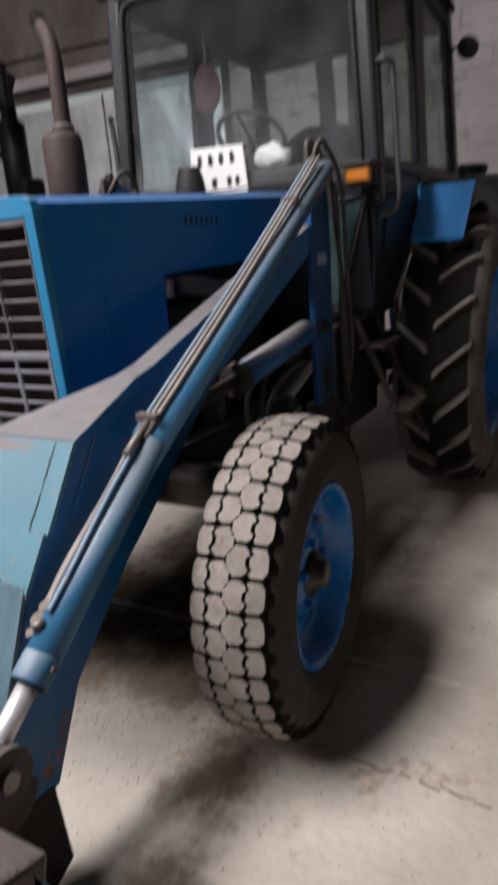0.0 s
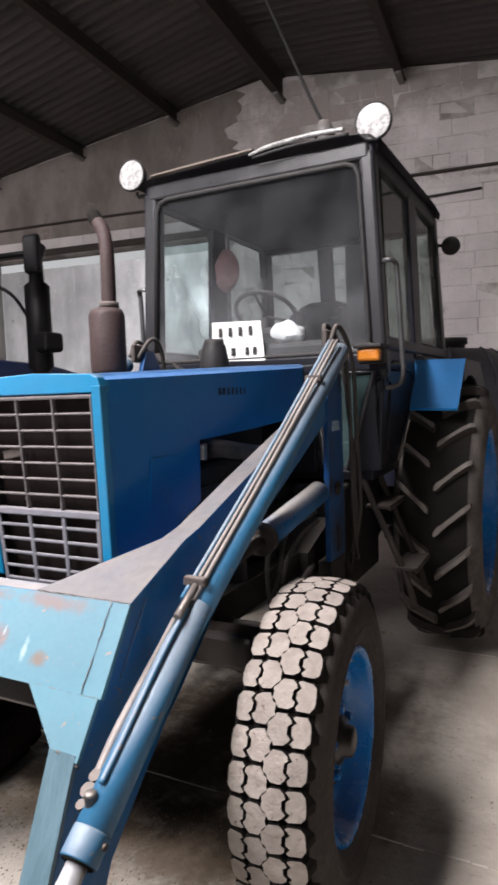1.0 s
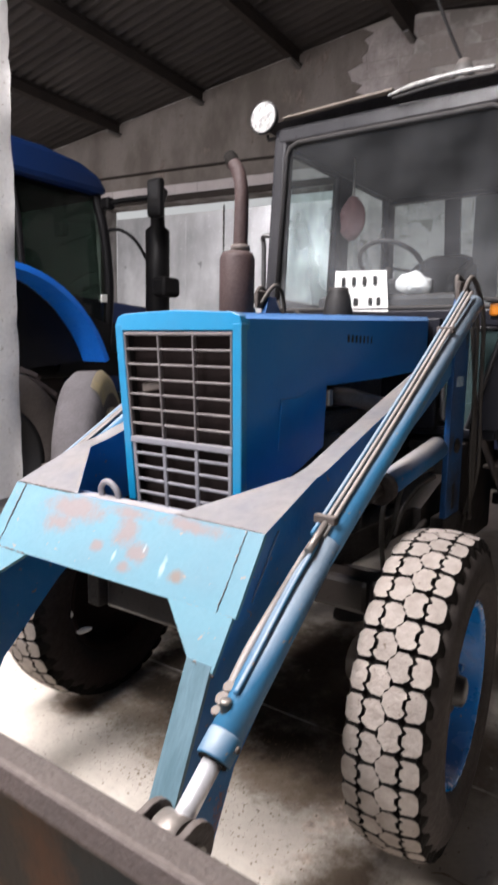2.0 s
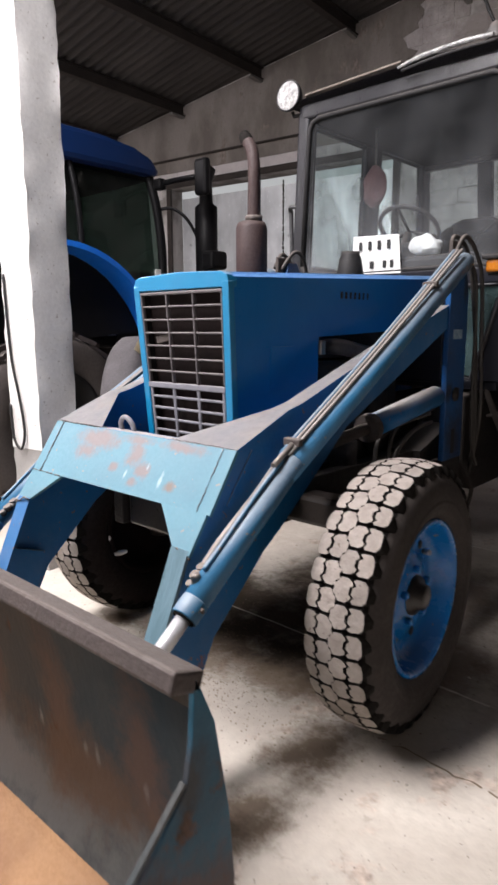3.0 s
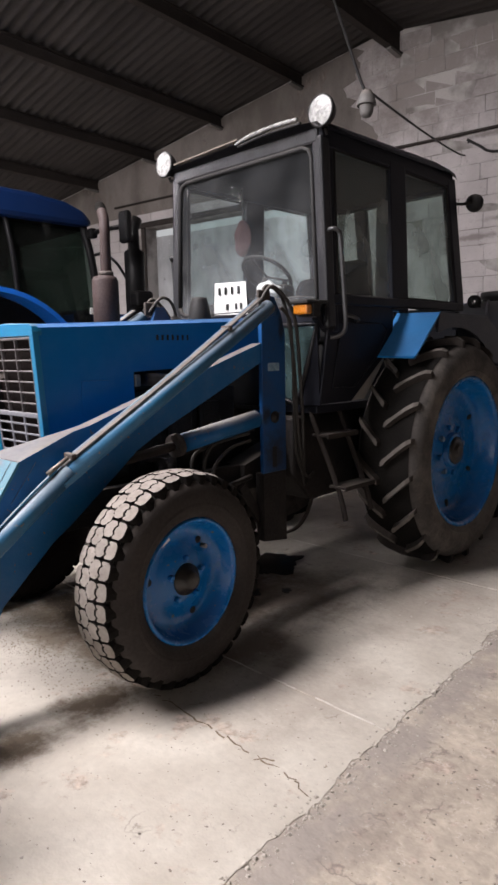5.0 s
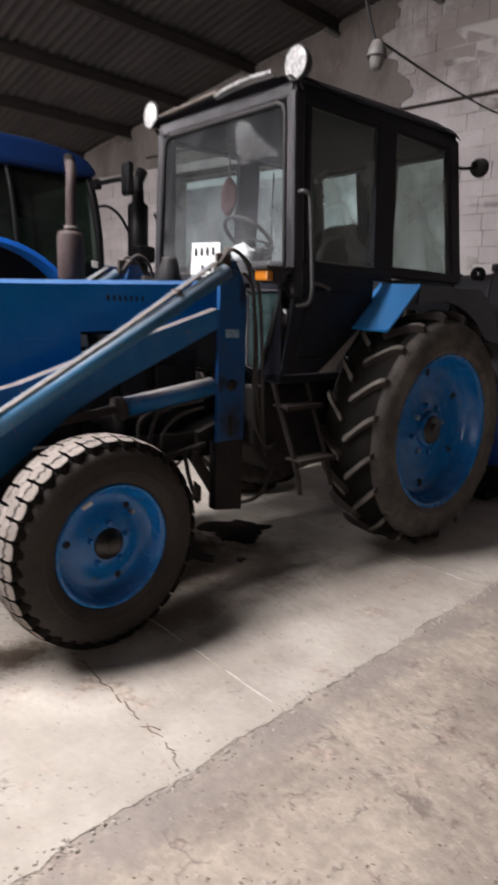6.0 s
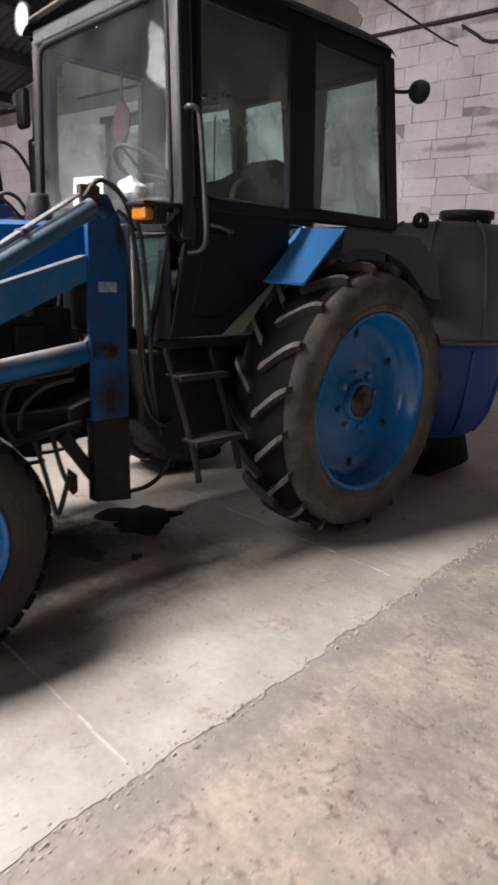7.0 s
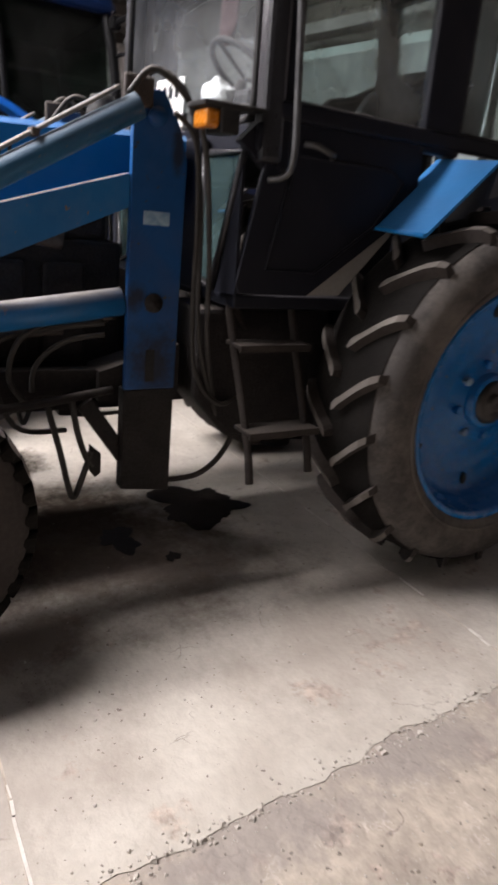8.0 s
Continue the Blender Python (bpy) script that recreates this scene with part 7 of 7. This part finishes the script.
hp = thing("sprayer", (0.45, 3.95, 0), "round plastic sprayer tank, grey above and blue below", "implement")
TC = (0.45, 3.95, 0)
upper = part("tank_top", lathe([(z, 0.87 * r) for z, r in [(1.05, 0.60), (1.06, 0.70), (1.09, 0.712), (1.30, 0.70), (1.55, 0.655), (1.74, 0.60), (1.82, 0.55), (1.87, 0.46), (1.885, 0.3), (1.89, 0.0)]], 56, axis="z", centre=TC), "hopper", hp, "dusty grey upper half of the tank")
part("tank_bottom", lathe([(z, 0.76 * r) for z, r in [(0.30, 0.0), (0.30, 0.40), (0.34, 0.48), (0.50, 0.60), (0.78, 0.685), (1.0, 0.705), (1.045, 0.712), (1.058, 0.70)]], 56, axis="z", centre=TC), "drum", hp, "glossy blue lower half of the tank")
part("seam", lathe([(z, 0.87 * r) for z, r in [(1.042, 0.715), (1.05, 0.735), (1.066, 0.735), (1.074, 0.715)]], 56, axis="z", centre=TC), "hopper", upper)
for k in range(6):
    a = radians(-150 + 40 * k)
    c, s_ = math.cos(a), math.sin(a)
    part("rib", tube([(0.45 + 0.87 * r * c, 3.95 + 0.87 * r * s_, z) for r, z in ((0.715, 1.10), (0.705, 1.30), (0.66, 1.55), (0.605, 1.74), (0.555, 1.82), (0.46, 1.875))], 0.014), "hopper", upper)
    part("lower_rib", tube([(0.45 + 0.76 * r * c, 3.95 + 0.76 * r * s_, z) for r, z in ((0.49, 0.35), (0.605, 0.50), (0.69, 0.78), (0.71, 1.0))], 0.014), "drum", upper)
part("filler_collar", lathe([(1.70, 0.19), (1.96, 0.19), (1.965, 0.21), (2.02, 0.205), (2.03, 0.0)], 28, axis="z", centre=(0.42, 4.28, -0.02)), "black", upper, "black round filler lid")
part("lifting_eye", lathe([(-0.02, 0.018), (-0.02, 0.055), (0.02, 0.055), (0.02, 0.018), (-0.02, 0.018)], 18, axis="y", centre=(0.50, 3.50, 1.875)), "black", upper, "round lifting eye")
part("eye_foot", prism([(0.44, 1.78), (0.58, 1.78), (0.55, 1.845), (0.47, 1.845)], "y", 3.485, 3.515, 0.004), "black", upper)
# Dark base and cradle added to stand in for the shadow beneath the tank.
part("skid_frame", box(0.22, 0.68, 3.68, 4.22, 0.0, 0.10, 0.012), "iron", hp, "added dark base in place of the shadow under the tank")
part("skid_cradle", lathe([(0.095, 0.0), (0.095, 0.36), (0.30, 0.31), (0.36, 0.36), (0.36, 0.0)], 40, axis="z", centre=TC), "iron", hp)

on_wall(tagged(part("wall_tap", tube([(0.85, -0.03, 1.28), (0.85, -0.03, 1.08), (0.86, -0.05, 1.05), (0.96, -0.05, 1.05)], 0.016), "steel"), "small dark iron tap on the block wall", "tap"))

pl = thing("pendant_lamp", LAMP, "small grey enamel lamp hanging on a cable", "lamp")
lx, ly, lz = LAMP
part("shade", lathe([(lz + 0.10, 0.02), (lz + 0.09, 0.04), (lz + 0.04, 0.065), (lz - 0.02, 0.08), (lz - 0.025, 0.075), (lz + 0.03, 0.06), (lz + 0.08, 0.035)], 28, axis="z", centre=(lx, ly, 0)), "enamel", pl)
part("glass_jar", lathe([(lz - 0.02, 0.06), (lz - 0.08, 0.052), (lz - 0.11, 0.035), (lz - 0.115, 0.0)], 24, axis="z", centre=(lx, ly, 0)), "enamel", pl, "clouded glass jar")
part("cord", tube([(lx, ly, lz + 0.1), (lx - 0.12, ly + 0.03, lz + 0.3), (-1.13, 3.2, roof_z(over(-1.13, 3.2)) - 0.03)], 0.012), "black", pl)
tagged(part("cable", tube([(lx, ly, lz + 0.10), (-0.62, 4.65, 3.72), (-1.03, 6.34, 3.92), (-0.98, 6.355, 4.09)], 0.010), "black"), "thin black cable from the lamp to the wall", "cable")
on_wall(tagged(part("cable", tube([(-1.0, -0.04, 4.10), (-0.85, -0.04, 4.00), (-0.68, -0.04, 3.90), (-0.3, -0.03, 3.90), (0.5, -0.03, 3.93)], 0.016), "black"), "black cable sagging along the block wall", "cable"))
on_wall(tagged(part("pipe", tube([(-7.6, -0.03, 4.20), (-4.6, -0.03, 4.21), (-1.6, -0.03, 4.185), (1.0, -0.03, 4.19), (4.0, -0.03, 4.17)], 0.02), "steel"), "dark pipe run along the block wall", "pipe"))

loop = tagged(part("cable", tube([(-0.235, -0.012, 1.75), (-0.22, -0.014, 1.45), (-0.20, -0.016, 1.24), (-0.15, -0.02, 1.05), (-0.12, -0.02, 0.85), (-0.16, -0.02, 0.74), (-0.23, -0.016, 0.80), (-0.25, -0.012, 1.0)], 0.008), "black"), "thin black cable hanging in a loop at the pier", "cable")
loop.matrix_basis = PIER @ loop.matrix_basis

# ---- blocks of the back wall, the nearest one by one ----
rng = random.Random(5)


def block_mesh(long, high, seed, material):
    b = bmesh.new()
    r = random.Random(seed)
    bm_box(b, -long / 2, long / 2, -0.006, 0.02, -high / 2, high / 2, 0.006)
    for v in b.verts:
        v.co += Vector((r.uniform(-1, 1), r.uniform(-0.6, 0.6), r.uniform(-1, 1))) * 0.0055
    me = bpy.data.meshes.new("block")
    b.to_mesh(me)
    b.free()
    me.materials.append(M[material])
    return me


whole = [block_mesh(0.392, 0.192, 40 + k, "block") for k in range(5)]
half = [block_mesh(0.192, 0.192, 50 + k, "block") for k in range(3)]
verts, faces = [], []
count = 0
for row in range(29):
    z = 0.1 + 0.2 * row
    x = -10.4 + rng.uniform(0, 0.4)
    upright = row in (21, 26)
    while x < 7.8:
        short = upright or rng.random() < 0.07
        wide = 0.2 if short else 0.4
        mid = x + wide / 2
        x += wide
        if z + 0.1 > roof_z(mid) - 0.03 or (GX0 - 0.24 < mid < GX1 + 0.24 and z - 0.1 < GZ + 0.06):
            continue
        jit = rng.uniform(-0.004, 0.0055)
        if -1.95 < mid < 2.35 and z > 1.3 and count < 300:
            ob = new("block", half[rng.randrange(3)] if short else whole[rng.randrange(5)])
            ob.parent = wall_back
            ob.location = Vector((mid + rng.uniform(-0.003, 0.003), jit, z + rng.uniform(-0.003, 0.003))) - ORIGIN[wall_back]
            ob.rotation_euler = (0, rng.uniform(-0.009, 0.009), 0)
            count += 1
        else:
            base, k = len(verts), wide / 2 - 0.004
            for yy, d in ((-0.006 + jit, 0.0), (0.02, 0.0015)):
                verts += [(mid - k - d, yy, z - 0.096 - d), (mid + k + d, yy, z - 0.096 - d), (mid + k + d, yy, z + 0.096 + d), (mid - k - d, yy, z + 0.096 + d)]
            faces += [(base, base + 1, base + 2, base + 3)] + [(base + i, base + 4 + i, base + 4 + (i + 1) % 4, base + (i + 1) % 4) for i in range(4)]
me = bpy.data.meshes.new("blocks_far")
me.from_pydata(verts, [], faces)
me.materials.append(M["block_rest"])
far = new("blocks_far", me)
far.parent = wall_back
far.location = -ORIGIN[wall_back]
far["kind"] = "stuff"
